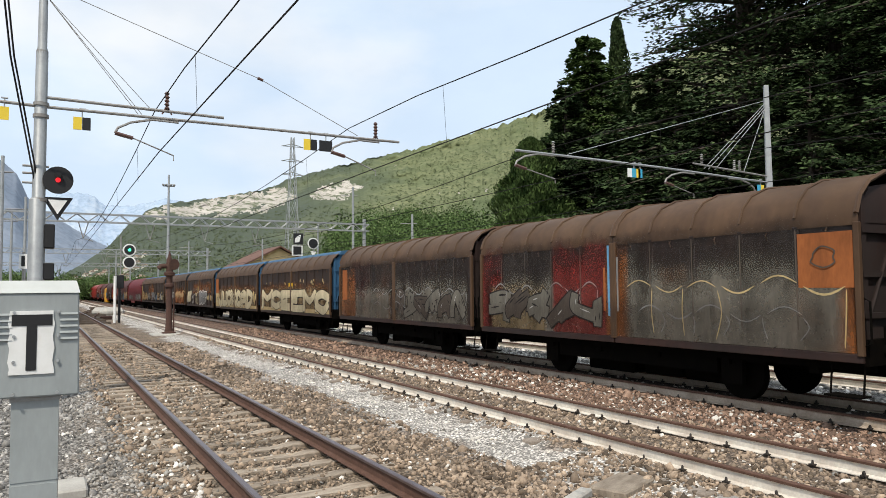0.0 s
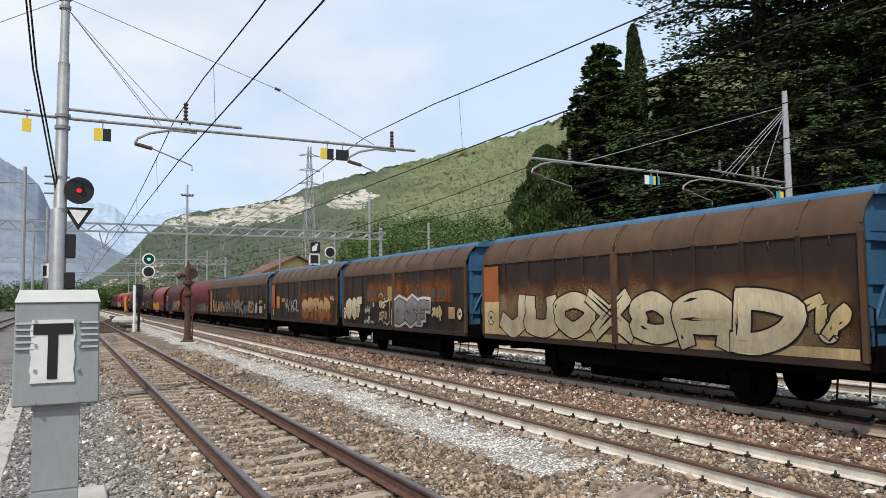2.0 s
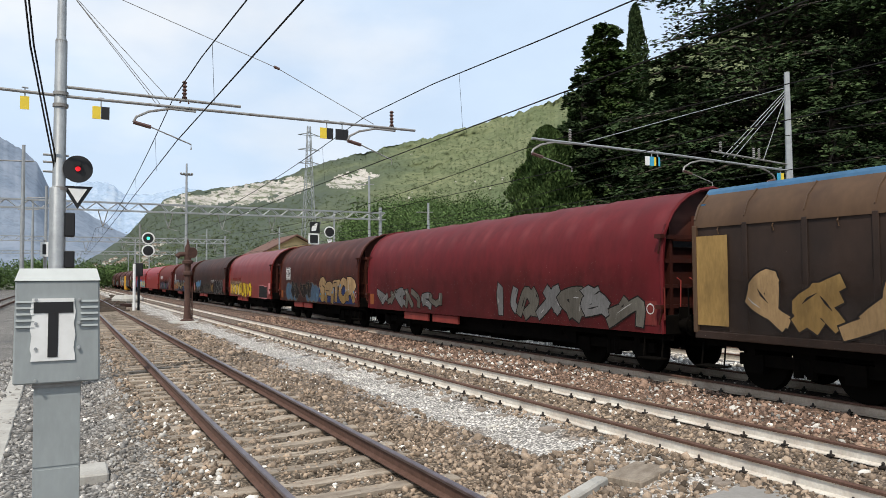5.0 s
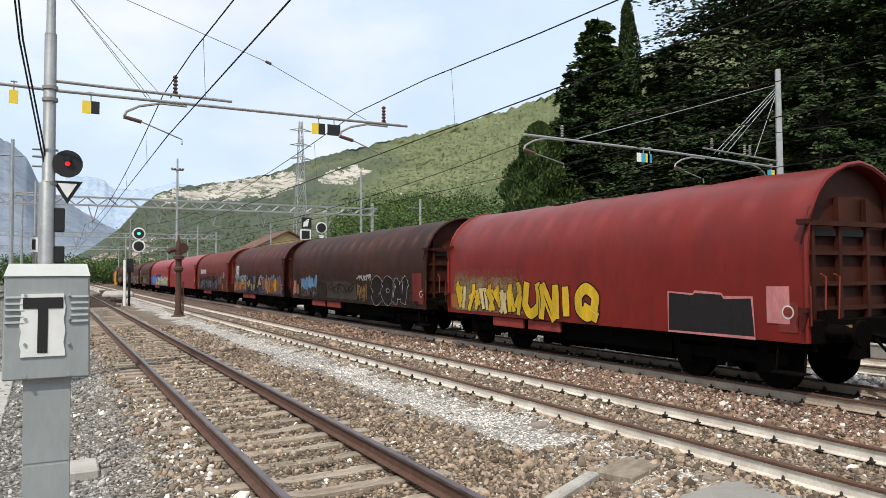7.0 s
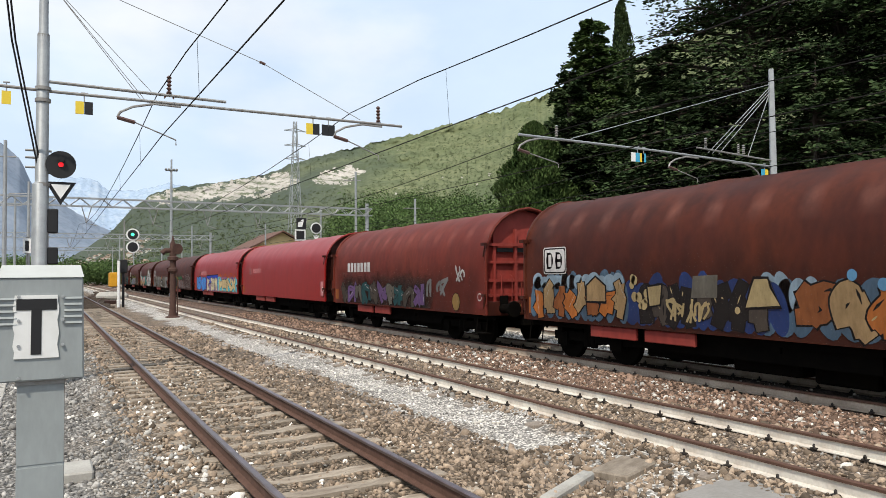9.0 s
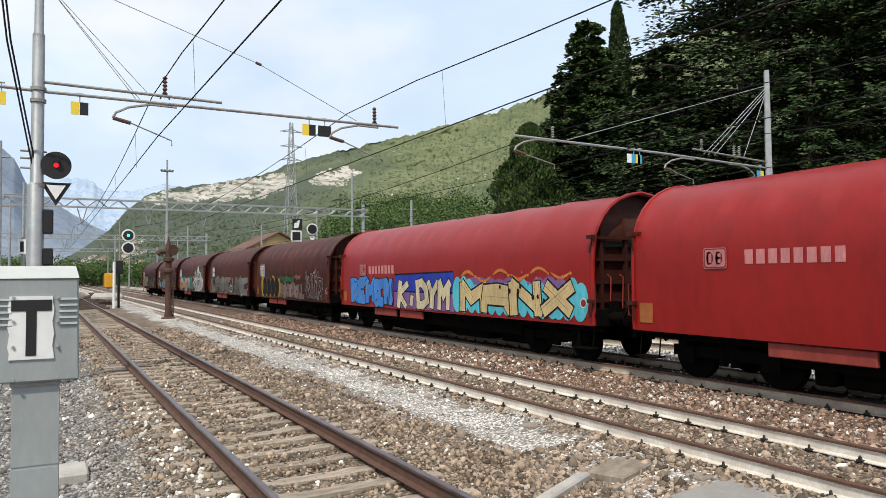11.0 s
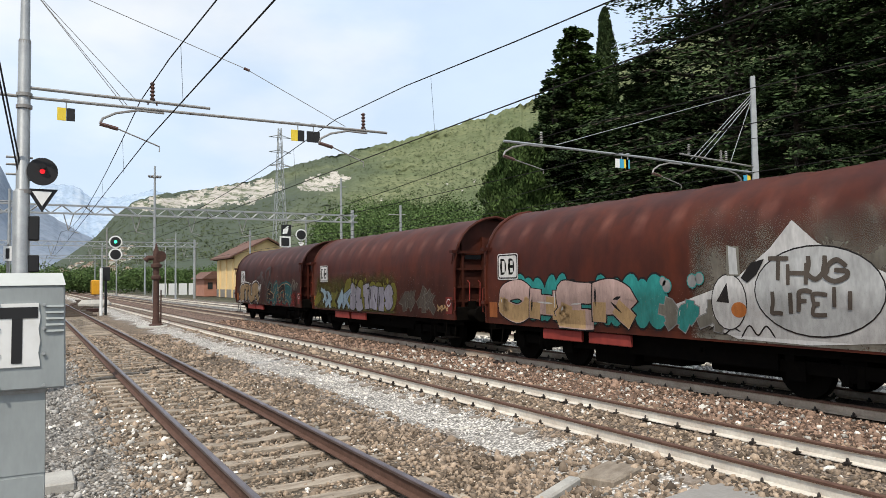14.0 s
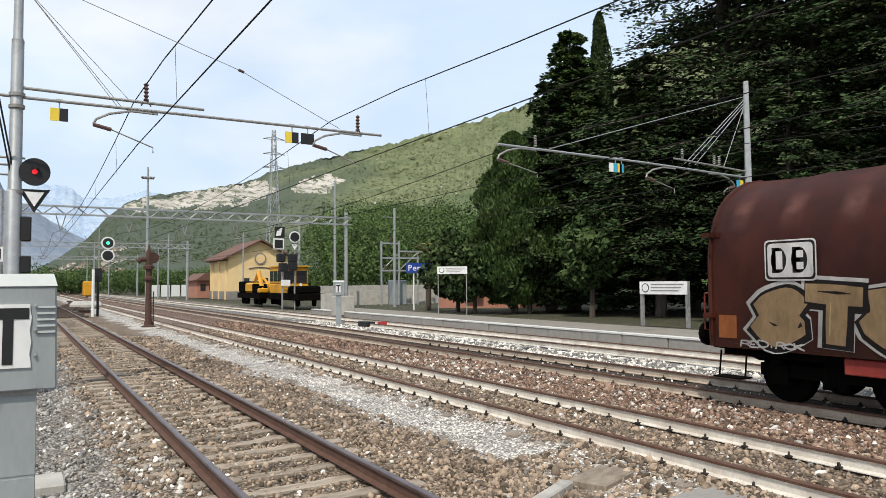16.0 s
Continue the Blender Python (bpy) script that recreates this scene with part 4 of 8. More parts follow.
telephone_box("telephone_box", pose(-0.03, 5.8, -0.34, 0, 0, -2), "grey steel lineside telephone cabinet with a black T plate")
telephone_box("telephone_box", pose(14.66, 36.0, -0.25, 0, 0, -20), "distant grey lineside telephone cabinet with a black T", 0.6)


def slab(name, label, m, sx, sy, sz, mat, cat="concrete slab", bev=0.02):
    bm = B()
    box(bm, -sx / 2, sx / 2, -sy / 2, sy / 2, -0.1, sz)
    bevelled(bm, bev)
    ob = tagged(new(name, done(name, bm, M[mat])), label, cat)
    ob.matrix_basis = m
    return ob


slab("crossing_slab", "flat grey concrete slab at the track crossing", pose(6.05, 4.50, -0.235, 0, 0, 8), 1.15, 1.5, 0.05, "slab_grey")
slab("crossing_slab", "weathered tan concrete slab at the crossing", pose(5.75, 6.25, -0.262, 0, 0, 22), 0.8, 0.45, 0.06, "sleeper_old")
slab("kerb_block", "worn pale concrete kerb half buried in ballast", pose(4.75, 6.0, -0.255, 0, 0, -62), 0.15, 1.1, 0.06, "concrete")
slab("concrete_block", "square pale concrete foundation block in the gravel", pose(0.2, 9.3, -0.30), 0.55, 0.6, 0.12, "concrete")
for k in range(14):
    slab("cable_trough_lid", "grey concrete cable trough lid", pose(-0.75 - 0.012 * k, 6.5 + 1.02 * k, -0.27, 0, 0, random.uniform(-1, 1)), 0.3, 1.0, 0.04, "concrete", "cable trough", 0.012)["group"] = "cable trough lids"


def number_board():
    ob = thing("number_board", "small white board with a black figure 1 on a yard pole", "sign", pose(-0.98, 45, 0))
    bm = B()
    tube(bm, [(0, 0.05, -0.3), (0, 0.05, 4.2)], 0.06, 8)
    part("post", bm, M["galv_old"], ob)
    bm = B()
    box(bm, -0.2, 0.2, -0.03, 0.0, 3.3, 4.1)
    part("board", bm, M["white_paint"], ob)
    bm = B()
    glyph_plate(bm, "1", 0.02, -0.1, 0.08, 3.42, 3.98, -0.036)
    part("figure", bm, M["black"], ob, "black figure 1")


number_board()

# ---- train ----
SPEED = 16.52
HALF = 1.40
WAGONS = []
P = {}
for key_, col_, dirt_, rust_ in (("brown", (0.034, 0.0125, 0.0075), (0.014, 0.0075, 0.006), (0.078, 0.023, 0.0095)),
                                 ("maroon", (0.058, 0.0132, 0.0078), (0.021, 0.0078, 0.0065), (0.104, 0.024, 0.010)),
                                 ("dark_maroon", (0.040, 0.0108, 0.0075), (0.015, 0.007, 0.006), (0.085, 0.021, 0.0105)),
                                 ("end_rust", (0.05, 0.0145, 0.009), (0.02, 0.008, 0.006), (0.10, 0.024, 0.012)),
                                 ("red", (0.165, 0.0105, 0.0055), (0.10, 0.008, 0.005), (0.20, 0.015, 0.009)),
                                 ("bright_red", (0.245, 0.008, 0.006), (0.19, 0.007, 0.0055), (0.27, 0.012, 0.009)),
                                 ("wine", (0.115, 0.010, 0.013), (0.07, 0.009, 0.010), (0.14, 0.018, 0.018)),
                                 ("rail_red", (0.125, 0.020, 0.013), (0.07, 0.014, 0.010), (0.165, 0.033, 0.018)),
                                 ("grey_brown", (0.036, 0.024, 0.019), (0.020, 0.015, 0.013), (0.055, 0.032, 0.022)),
                                 ("roof_brown", (0.085, 0.050, 0.029), (0.055, 0.033, 0.023), (0.125, 0.074, 0.044)),
                                 ("blue", (0.045, 0.125, 0.23), (0.025, 0.07, 0.13), (0.07, 0.15, 0.24)),
                                 ("rust_side", (0.034, 0.025, 0.023), (0.018, 0.014, 0.014), (0.066, 0.027, 0.019)),
                                 ("red_box", (0.27, 0.042, 0.033), (0.14, 0.028, 0.023), (0.32, 0.07, 0.055))):
    P[key_] = wagon_paint("paint_" + key_, col_, dirt_, rust_, {"brown": 0.4, "maroon": 0.4, "dark_maroon": 0.5, "rail_red": 0.3, "red": 0.22, "bright_red": 0.12, "wine": 0.2}.get(key_, 0.0), key_ in ("red", "bright_red"))
for key_, col_ in (("cream", (0.62, 0.47, 0.24)), ("cream_pale", (0.70, 0.60, 0.40)), ("silver", (0.27, 0.265, 0.26)), ("chalk", (0.66, 0.64, 0.62)), ("sky", (0.16, 0.40, 0.66)),
                   ("deep_blue", (0.03, 0.06, 0.20)), ("slate", (0.10, 0.17, 0.25)), ("teal", (0.03, 0.26, 0.24)), ("pink", (0.56, 0.22, 0.22)), ("gold", (0.66, 0.42, 0.03)), ("orange", (0.62, 0.20, 0.05)),
                   ("ink", (0.014, 0.013, 0.014)), ("violet", (0.22, 0.12, 0.30)), ("green", (0.04, 0.30, 0.14)), ("tan", (0.52, 0.34, 0.17)), ("ochre", (0.40, 0.25, 0.09)), ("grime", (0.19, 0.175, 0.145)), ("soot", (0.105, 0.085, 0.07)), ("tar", (0.022, 0.020, 0.020)), ("mauve", (0.30, 0.17, 0.16)),
                   ("ash", (0.23, 0.22, 0.215)), ("royal", (0.03, 0.06, 0.42)), ("turquoise", (0.10, 0.50, 0.60)), ("blush", (0.52, 0.36, 0.32)), ("pale_grey", (0.52, 0.52, 0.51)), ("olive", (0.19, 0.175, 0.03)), ("azure", (0.07, 0.24, 0.62)),
                   ("pale_blue", (0.34, 0.46, 0.56)), ("lilac_grey", (0.36, 0.34, 0.40)), ("ochre_pale", (0.42, 0.285, 0.155)), ("slate_mist", (0.105, 0.085, 0.085)), ("deep_teal", (0.02, 0.10, 0.11)),
                   ("dirty_red", (0.21, 0.04, 0.034)), ("rust_orange", (0.36, 0.12, 0.042))):
    P[key_] = material("spray_" + key_, tuple(0.92 * c for c in col_), rough=0.7, spec=0.08, spots=tuple(0.45 * c + 0.006 for c in col_), scale=2.6, amount=0.6, streak=(1, 1, 0.35), grain=0.14, grain_scale=20,
                       spots2=tuple(0.62 * c + 0.004 for c in col_), scale2=0.9, amount2=0.5)


def sprayed(parent, polys, mat, dx=0.005, label="", name="paint_patch"):
    bm = B()
    for poly in polys:
        vs = [bm.verts.new((-HALF - dx, -a, b)) for a, b in poly]
        bm.faces.new(vs)
    bmesh.ops.triangulate(bm, faces=bm.faces)
    return part(name, bm, P[mat], parent, label)


def ellipse(y, z, ry, rz, n=20, tilt=0.0):
    out = []
    for k in range(n):
        a = 2 * math.pi * k / n
        u, v = ry * math.cos(a), rz * math.sin(a)
        out.append((-y + u * math.cos(tilt) - v * math.sin(tilt), z + u * math.sin(tilt) + v * math.cos(tilt)))
    return out


# letters as strokes over a grid of three columns and five rows, named a to o from the top
STROKES = {"A": "mjdbflo gi", "B": "am abfhg ghlnm", "C": "fbdgjnl", "D": "am abflnm", "E": "cbadgjmno gh", "F": "cbadgm gh", "G": "fbdgjnlih", "H": "am co gi",
           "I": "bn", "J": "cilnj", "K": "am cg go", "L": "agmno", "M": "ma ahc co", "N": "ma ao oc", "O": "bdgjnlifb", "P": "am abfhg", "Q": "bdgjnlifb ko",
           "R": "am abfhg ho", "S": "fbdhlnj", "T": "ac bn", "U": "adgjnlifc", "V": "anc", "W": "am mh ho oc", "X": "ao cm", "Y": "ah ch hn", "Z": "ac cm mo", "!": "bk", ".": "kn", "0": "bdgjnlifb", "1": "db bn", "2": "dbfhmo", "4": "bjl cn"}


def smooth_line(pts, n=4):
    """A rounded curve through the given points."""
    ring = pts[0] == pts[-1]
    q = [pts[-2 if ring else 0]] + list(pts) + [pts[1 if ring else -1]]
    out = []
    for k in range(1, len(q) - 2):
        for t in [j / n for j in range(n)]:
            a, b, c, d = q[k - 1], q[k], q[k + 1], q[k + 2]
            out.append(tuple(0.5 * (2 * b[i] + (c[i] - a[i]) * t + (2 * a[i] - 5 * b[i] + 4 * c[i] - d[i]) * t * t + (3 * b[i] - a[i] - 3 * c[i] + d[i]) * t ** 3) for i in (0, 1)))
    return out + [pts[-1]]


def running_gear(ob, length, bogies=True, grey=False):
    """Sill, underframe boxes, bogies or axles, buffers and steps under a wagon."""
    bm = B()
    for x in (-1.16, 1.08):
        box(bm, x, x + 0.08, 0.05, length - 0.05, 0.72, 0.96)
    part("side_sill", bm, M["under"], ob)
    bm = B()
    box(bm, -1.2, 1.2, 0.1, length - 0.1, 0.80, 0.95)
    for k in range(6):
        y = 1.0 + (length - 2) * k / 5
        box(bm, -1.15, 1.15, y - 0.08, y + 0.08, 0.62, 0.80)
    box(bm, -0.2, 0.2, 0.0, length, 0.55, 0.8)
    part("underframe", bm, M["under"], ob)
    rg = random.Random(length)
    lo, hi = (3.4, length - 3.4) if bogies else (3.2, length - 3.2)
    y = lo
    while y < hi:
        bm = B()
        ln = min(rg.uniform(0.9, 2.2), hi - y)
        d = rg.uniform(0.12, 0.3)
        x0 = rg.uniform(-0.85, -0.45)
        box(bm, x0, x0 + rg.uniform(0.5, 1.1), y, y + ln, d, 0.82)
        bevelled(bm, 0.04)
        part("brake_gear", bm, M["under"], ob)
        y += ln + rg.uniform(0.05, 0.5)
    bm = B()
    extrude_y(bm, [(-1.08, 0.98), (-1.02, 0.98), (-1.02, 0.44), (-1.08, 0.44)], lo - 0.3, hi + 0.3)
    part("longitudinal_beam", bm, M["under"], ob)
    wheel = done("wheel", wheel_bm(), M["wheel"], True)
    spots = (1.9, length - 1.9) if bogies else (2.6, length - 2.6)
    for c in spots:
        if bogies:
            fr = B()
            for x in (-1.02, 0.94):
                box(fr, x, x + 0.08, c - 1.25, c + 1.25, 0.42, 0.62)
                for a in (-0.9, 0.9):
                    box(fr, x - 0.05, x + 0.13, c + a - 0.17, c + a + 0.17, 0.30, 0.62)
                for a in (-0.12, 0.12):
                    tube(fr, [(x + 0.04, c + a, 0.30), (x + 0.04, c + a, 0.62)], 0.08, 8)
            box(fr, -1.0, 1.0, c - 0.2, c + 0.2, 0.36, 0.7)
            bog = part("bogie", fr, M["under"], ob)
            axles = (c - 0.9, c + 0.9)
        else:
            for x in (-1.08, 0.98):
                fr = B()
                box(fr, x, x + 0.1, c - 0.22, c + 0.22, 0.28, 0.8)
                bog = part("axle_guard", fr, M["under"], ob)
                fr = B()
                for k in range(4):
                    box(fr, x + 0.102, x + 0.16, c - 0.62 + 0.09 * k, c + 0.62 - 0.09 * k, 0.66 + 0.035 * k, 0.695 + 0.035 * k)
                part("leaf_spring", fr, M["under"], bog)
            axles = (c,)
        for a in axles:
            for s in (-1, 1):
                share("wheel", wheel, bog, pose(0.7535 * s, a, 0.46, 0, 0, 0 if s < 0 else 180))
    for y, s in ((0, -1), (length, 1)):
        for x in (-0.875, 0.875):
            bm = B()
            tube(bm, [(x, y, 1.03), (x, y + 0.28 * s, 1.03), (x, y + 0.3 * s, 1.03), (x, y + 0.5 * s, 1.03), (x, y + 0.51 * s, 1.03), (x, y + 0.56 * s, 1.03)], [0.13, 0.12, 0.09, 0.09, 0.22, 0.21], 14)
            part("buffer", bm, M["under"], ob, smooth=True)
        bm = B()
        tube(bm, [(0, y, 1.0), (0, y + 0.5 * s, 0.9), (0.05, y + 0.62 * s, 0.7)], 0.05, 6)
        tube(bm, [(0.3, y, 0.9), (0.33, y + 0.35 * s, 0.5), (0.25, y + 0.6 * s, 0.62)], 0.025, 6)
        part("coupling", bm, M["under"], ob)
        bm = B()
        yy = y - 0.35 * s
        for a in (-0.25, 0.25):
            tube(bm, [(-1.3, yy + a, 0.8), (-1.36, yy + a, 0.38)], 0.016, 5)
        box(bm, -1.5, -1.2, yy - 0.27, yy + 0.27, 0.36, 0.385)
        part("shunter_step", bm, M["under"], ob)
        bm = B()
        tube(bm, [(-1.38, y - 0.05 * s, 1.1), (-1.45, y + 0.1 * s, 1.15), (-1.45, y + 0.1 * s, 1.75), (-1.38, y - 0.05 * s, 1.8)], 0.016, 5)
        part("grab_handle", bm, P["rail_red"] if not grey else M["under"], ob)
        bm = B()
        box(bm, -0.98, -0.72, y + 0.0 * s, y + 0.03 * s, 1.14, 1.38)
        part("lamp_bracket", bm, M["under"], ob)


def wheel_bm():
    bm = B()
    tube(bm, [(-0.07, 0, 0), (-0.06, 0, 0), (0.03, 0, 0), (0.05, 0, 0), (0.075, 0, 0)], [0.40, 0.46, 0.465, 0.49, 0.44], 24)
    tube(bm, [(-0.16, 0, 0), (-0.07, 0, 0)], 0.12, 10)
    return bm


HOOD = [(-1.39, 0.86), (-1.40, 1.4), (-1.40, 2.15), (-1.385, 2.45), (-1.34, 2.72), (-1.25, 2.98), (-1.10, 3.22), (-0.9, 3.42), (-0.65, 3.58), (-0.35, 3.70), (0, 3.76)]
HOOD = HOOD + [(-x, z) for x, z in HOOD[-2::-1]]


def hood_wagon(front, rear, paint, end_paint, label, boxes=True, bogies=True):
    """A covered coil wagon: round telescoping hood, framed ends with steps, bogies."""
    length = rear - front
    ob = thing("hood_wagon", label, "freight wagon", group="wagons of the train")
    rng = random.Random(front)
    ny = max(12, int(length / 0.3))
    bm = B()
    rows = []
    for k in range(ny + 1):
        y = length * k / ny
        row = []
        for j, (x, z) in enumerate(HOOD):
            b = 0.012 * math.sin(y * 2.6 + j) * (0.3 if j < 3 else 1) + rng.uniform(-0.004, 0.004)
            rib = 0.018 * (1 if (y % (length / 7)) < 0.3 and 3 <= j <= len(HOOD) - 4 else 0)
            s = 1 - (0.0 if 3 > j or j > len(HOOD) - 4 else b * 0.6) + rib * 0.3
            row.append(bm.verts.new((x * s, y, z + (b + rib if 3 <= j <= len(HOOD) - 4 else 0))))
        rows.append(row)
    for a, b in zip(rows, rows[1:]):
        for j in range(len(HOOD) - 1):
            bm.faces.new((a[j], a[j + 1], b[j + 1], b[j]))
    part("hood", bm, P[paint], ob, smooth=True)
    for y, s in ((0.0, -1), (length, 1)):
        inset = -0.22 * s
        bm = B()
        pts = [(x * 0.97, z - 0.03 if z > 2 else z) for x, z in HOOD]
        vs = [bm.verts.new((x, y + inset, z)) for x, z in pts]
        bm.faces.new(vs)
        vs2 = [bm.verts.new((x, y + inset - 0.05 * s, z)) for x, z in pts]
        bm.faces.new(vs2)
        end = part("end_wall", bm, P[end_paint], ob)
        bm = B()
        tube(bm, [(x * 1.005, y, z + 0.012) for x, z in HOOD], 0.045, 6)
        part("end_rim", bm, P[paint], ob, smooth=True)
        bm = B()
        yy = y + inset + 0.06 * s
        box(bm, -1.36, 1.36, min(yy, yy + 0.1 * s), max(yy, yy + 0.1 * s), 2.72, 2.80)
        part("end_beam", bm, P[end_paint], end)
        for x in (-1.05, -0.35, 0.4, 1.05):
            bm = B()
            box(bm, x - 0.04, x + 0.04, min(yy - 0.04 * s, yy + 0.05 * s), max(yy - 0.04 * s, yy + 0.05 * s), 0.95, 3.2)
            part("end_post", bm, P[end_paint], end)
        for z in (1.35, 1.75, 2.25):
            bm = B()
            box(bm, -1.3, 1.3, min(yy - 0.03 * s, yy + 0.04 * s), max(yy - 0.03 * s, yy + 0.04 * s), z, z + 0.07)
            part("end_rail", bm, P[end_paint], end)
        bm = B()
        box(bm, -0.95, -0.42, min(yy, yy + 0.02 * s), max(yy, yy + 0.02 * s), 2.56, 2.68)
        box(bm, -0.28, 0.32, min(yy, yy + 0.02 * s), max(yy, yy + 0.02 * s), 2.56, 2.68)
        part("vent_slot", bm, M["black"], end)
        bm = B()
        box(bm, -1.38, 1.38, min(y, y - 0.25 * s), max(y, y - 0.25 * s), 0.84, 1.22)
        bevelled(bm, 0.015)
        part("headstock", bm, M["under"] if paint != "rail_red" else P["maroon"], ob)
        bm = B()
        for x in (-0.9, -0.55):
            tube(bm, [(x, yy + 0.12 * s, 1.2), (x, yy + 0.15 * s, 1.9), (x, yy + 0.05 * s, 1.95)], 0.015, 5)
        part("step_handle", bm, P["red_box"], end)
        bm = B()
        box(bm, -0.62, -0.30, min(y + 0.01 * s, y + 0.02 * s), max(y + 0.01 * s, y + 0.02 * s), 0.90, 1.12)
        part("warning_plate", bm, P["ochre"], ob, "yellow and dark warning plate")
        for z in (2.72, 1.35):
            bm = B()
            box(bm, -1.52, -1.40, y - 0.08, y + 0.08, z, z + 0.08)
            tube(bm, [(-1.46, y - 0.05, z), (-1.46, y - 0.05 * s, z - 0.3)], 0.02, 5)
            part("hood_latch", bm, P["maroon"], ob)
    sprayed(ob, [[(-(length - 0.15), 1.02), (-(length - 0.5), 1.02), (-(length - 0.5), 1.4), (-(length - 0.15), 1.4)]], "rust_orange", 0.006, "faded orange data panel", "data_panel")
    sprayed(ob, [[(-0.5, 1.02), (-0.16, 1.02), (-0.16, 1.5), (-0.5, 1.5)]], "dirty_red", 0.006, "small red panel", "data_panel")
    sprayed(ob, [ellipse(0.33, 1.34, 0.11, 0.11, 18)], "chalk", 0.009, "white round handbrake mark", "round_mark")
    sprayed(ob, [ellipse(0.33, 1.34, 0.085, 0.085, 18)], "dirty_red", 0.011, "", "round_mark")
    if boxes:
        for a, b in ((0.55, 0.66), (0.68, 0.80)):
            bm = B()
            box(bm, -1.33, -1.25, length * a, length * b, 0.60, 0.84)
            bevelled(bm, 0.015)
            part("side_locker", bm, P["red_box"], ob, "faded red locker under the sill")
    running_gear(ob, length, bogies)
    WAGONS.append((ob, front))
    return ob


SIDE_W = [(-1.36, 0.95), (-1.40, 1.0), (-1.40, 2.84), (-1.36, 2.90)]
ROOF_ROUND = [(-1.40, 2.86), (-1.40, 3.02), (-1.30, 3.28), (-1.08, 3.5), (-0.7, 3.66), (0, 3.74), (0.7, 3.66), (1.08, 3.5), (1.30, 3.28), (1.40, 3.02), (1.40, 2.86)]
ROOF_BAND = [(-1.40, 2.86), (-1.39, 3.0), (-1.28, 3.25), (-1.05, 3.48)]


def slide_wagon(front, rear, style, label, seam=0.5, bogies=False, panels=5):
    """A sliding-wall van: two ribbed wall panels, overlapping roof band, framed ends."""
    length = rear - front
    ob = thing("sliding_wall_wagon", label, "freight wagon", group="wagons of the train")
    rng = random.Random(front + 5)
    wall = P["rust_side"] if style == "rusty" else P["grey_brown"]
    roofp = P["roof_brown"]
    bm = B()
    box(bm, -1.36, 1.36, 0.16, length - 0.16, 0.9, 2.95)
    part("body", bm, wall, ob)
    cuts = [0.02, length * seam, length - 0.02]
    for a, b in zip(cuts, cuts[1:]):
        bm = B()
        n = panels
        box(bm, -1.40, -1.36, a + 0.02, b - 0.02, 0.98, 2.87)
        door = part("sliding_wall", bm, wall, ob)
        for k in range(n + 1):
            y0 = a + (b - a) * k / n
            bm = B()
            w = 0.05 if 0 < k < n else 0.09
            box(bm, -1.435 if 0 < k < n else -1.47, -1.39, max(a, y0 - w), min(b, y0 + w), 0.96, 2.9)
            bevelled(bm, 0.01)
            part("wall_rib", bm, roofp if not 0 < k < n else wall, door)
        bm = B()
        box(bm, -1.45, -1.38, a + 0.02, b - 0.02, 0.86, 0.99)
        bevelled(bm, 0.01)
        part("wall_foot", bm, wall, door)
        bm = B()
        prof = ROOF_ROUND if style == "rusty" else ROOF_BAND
        ny = 10
        rows = []
        for k in range(ny + 1):
            y = a + 0.015 + (b - a - 0.03) * k / ny
            rows.append([bm.verts.new((x * 1.02, y, z + rng.uniform(-0.006, 0.006))) for x, z in prof])
        for p, q in zip(rows, rows[1:]):
            for j in range(len(prof) - 1):
                bm.faces.new((p[j], p[j + 1], q[j + 1], q[j]))
        part("roof_hood", bm, roofp, door, smooth=True)
        for k in range(n + 1):
            y0 = min(max(a + (b - a) * k / n, a + 0.04), b - 0.04)
            bm = B()
            tube(bm, [(x * 1.025, y0, z + 0.01) for x, z in prof[1:]], (0.024 if 0 < k < n else 0.04) * (1.0 if style == "rusty" else 0.5), 5)
            part("roof_rib", bm, roofp, door, smooth=True)
        for k in range(n):
            y0 = a + (b - a) * (k + 0.5) / n
            bm = B()
            tube(bm, [(-1.41, y0, 2.84), (-1.44, y0, 2.80), (-1.41, y0, 2.72)], 0.014, 5)
            part("wall_hook", bm, roofp, door)
    endp = P["rust_side"] if style == "rusty" else P["blue"]
    if style != "rusty":
        bm = B()
        extrude_y(bm, [(-1.08, 3.44), (-1.02, 3.54), (-0.95, 3.60), (0, 3.68), (0.95, 3.60), (1.02, 3.54), (1.08, 3.44), (0, 3.5)], 0.0, length)
        part("roof_rail", bm, P["blue"], ob, "blue roof edge beam")
    bm = B()
    extrude_y(bm, [(-1.3, 2.9), (-1.2, 3.2), (-1.0, 3.42), (0, 3.6), (1.0, 3.42), (1.2, 3.2), (1.3, 2.9)], 0.12, length - 0.12)
    part("inner_roof", bm, endp, ob)
    for y, s in ((0.0, -1), (length, 1)):
        end = None
        bm = B()
        yy = y - 0.18 * s
        prof = [(-1.33, 0.9), (-1.33, 2.9), (-1.2, 3.22), (-1.0, 3.44), (0, 3.6), (1.0, 3.44), (1.2, 3.22), (1.33, 2.9), (1.33, 0.9)]
        extrude_y(bm, prof, min(yy, yy + 0.05 * s), max(yy, yy + 0.05 * s))
        end = part("end_wall", bm, endp, ob)
        for z in (1.5, 2.1, 2.75):
            bm = B()
            box(bm, -1.3, 1.3, min(yy, yy + 0.12 * s), max(yy, yy + 0.12 * s), z, z + 0.08)
            part("end_rail", bm, endp, end)
        for x in (-1.28, -0.5, 0.5, 1.2):
            bm = B()
            box(bm, x, x + 0.1, min(yy, yy + 0.10 * s), max(yy, yy + 0.10 * s), 0.95, 3.3)
            part("end_post", bm, endp, end)
        bm = B()
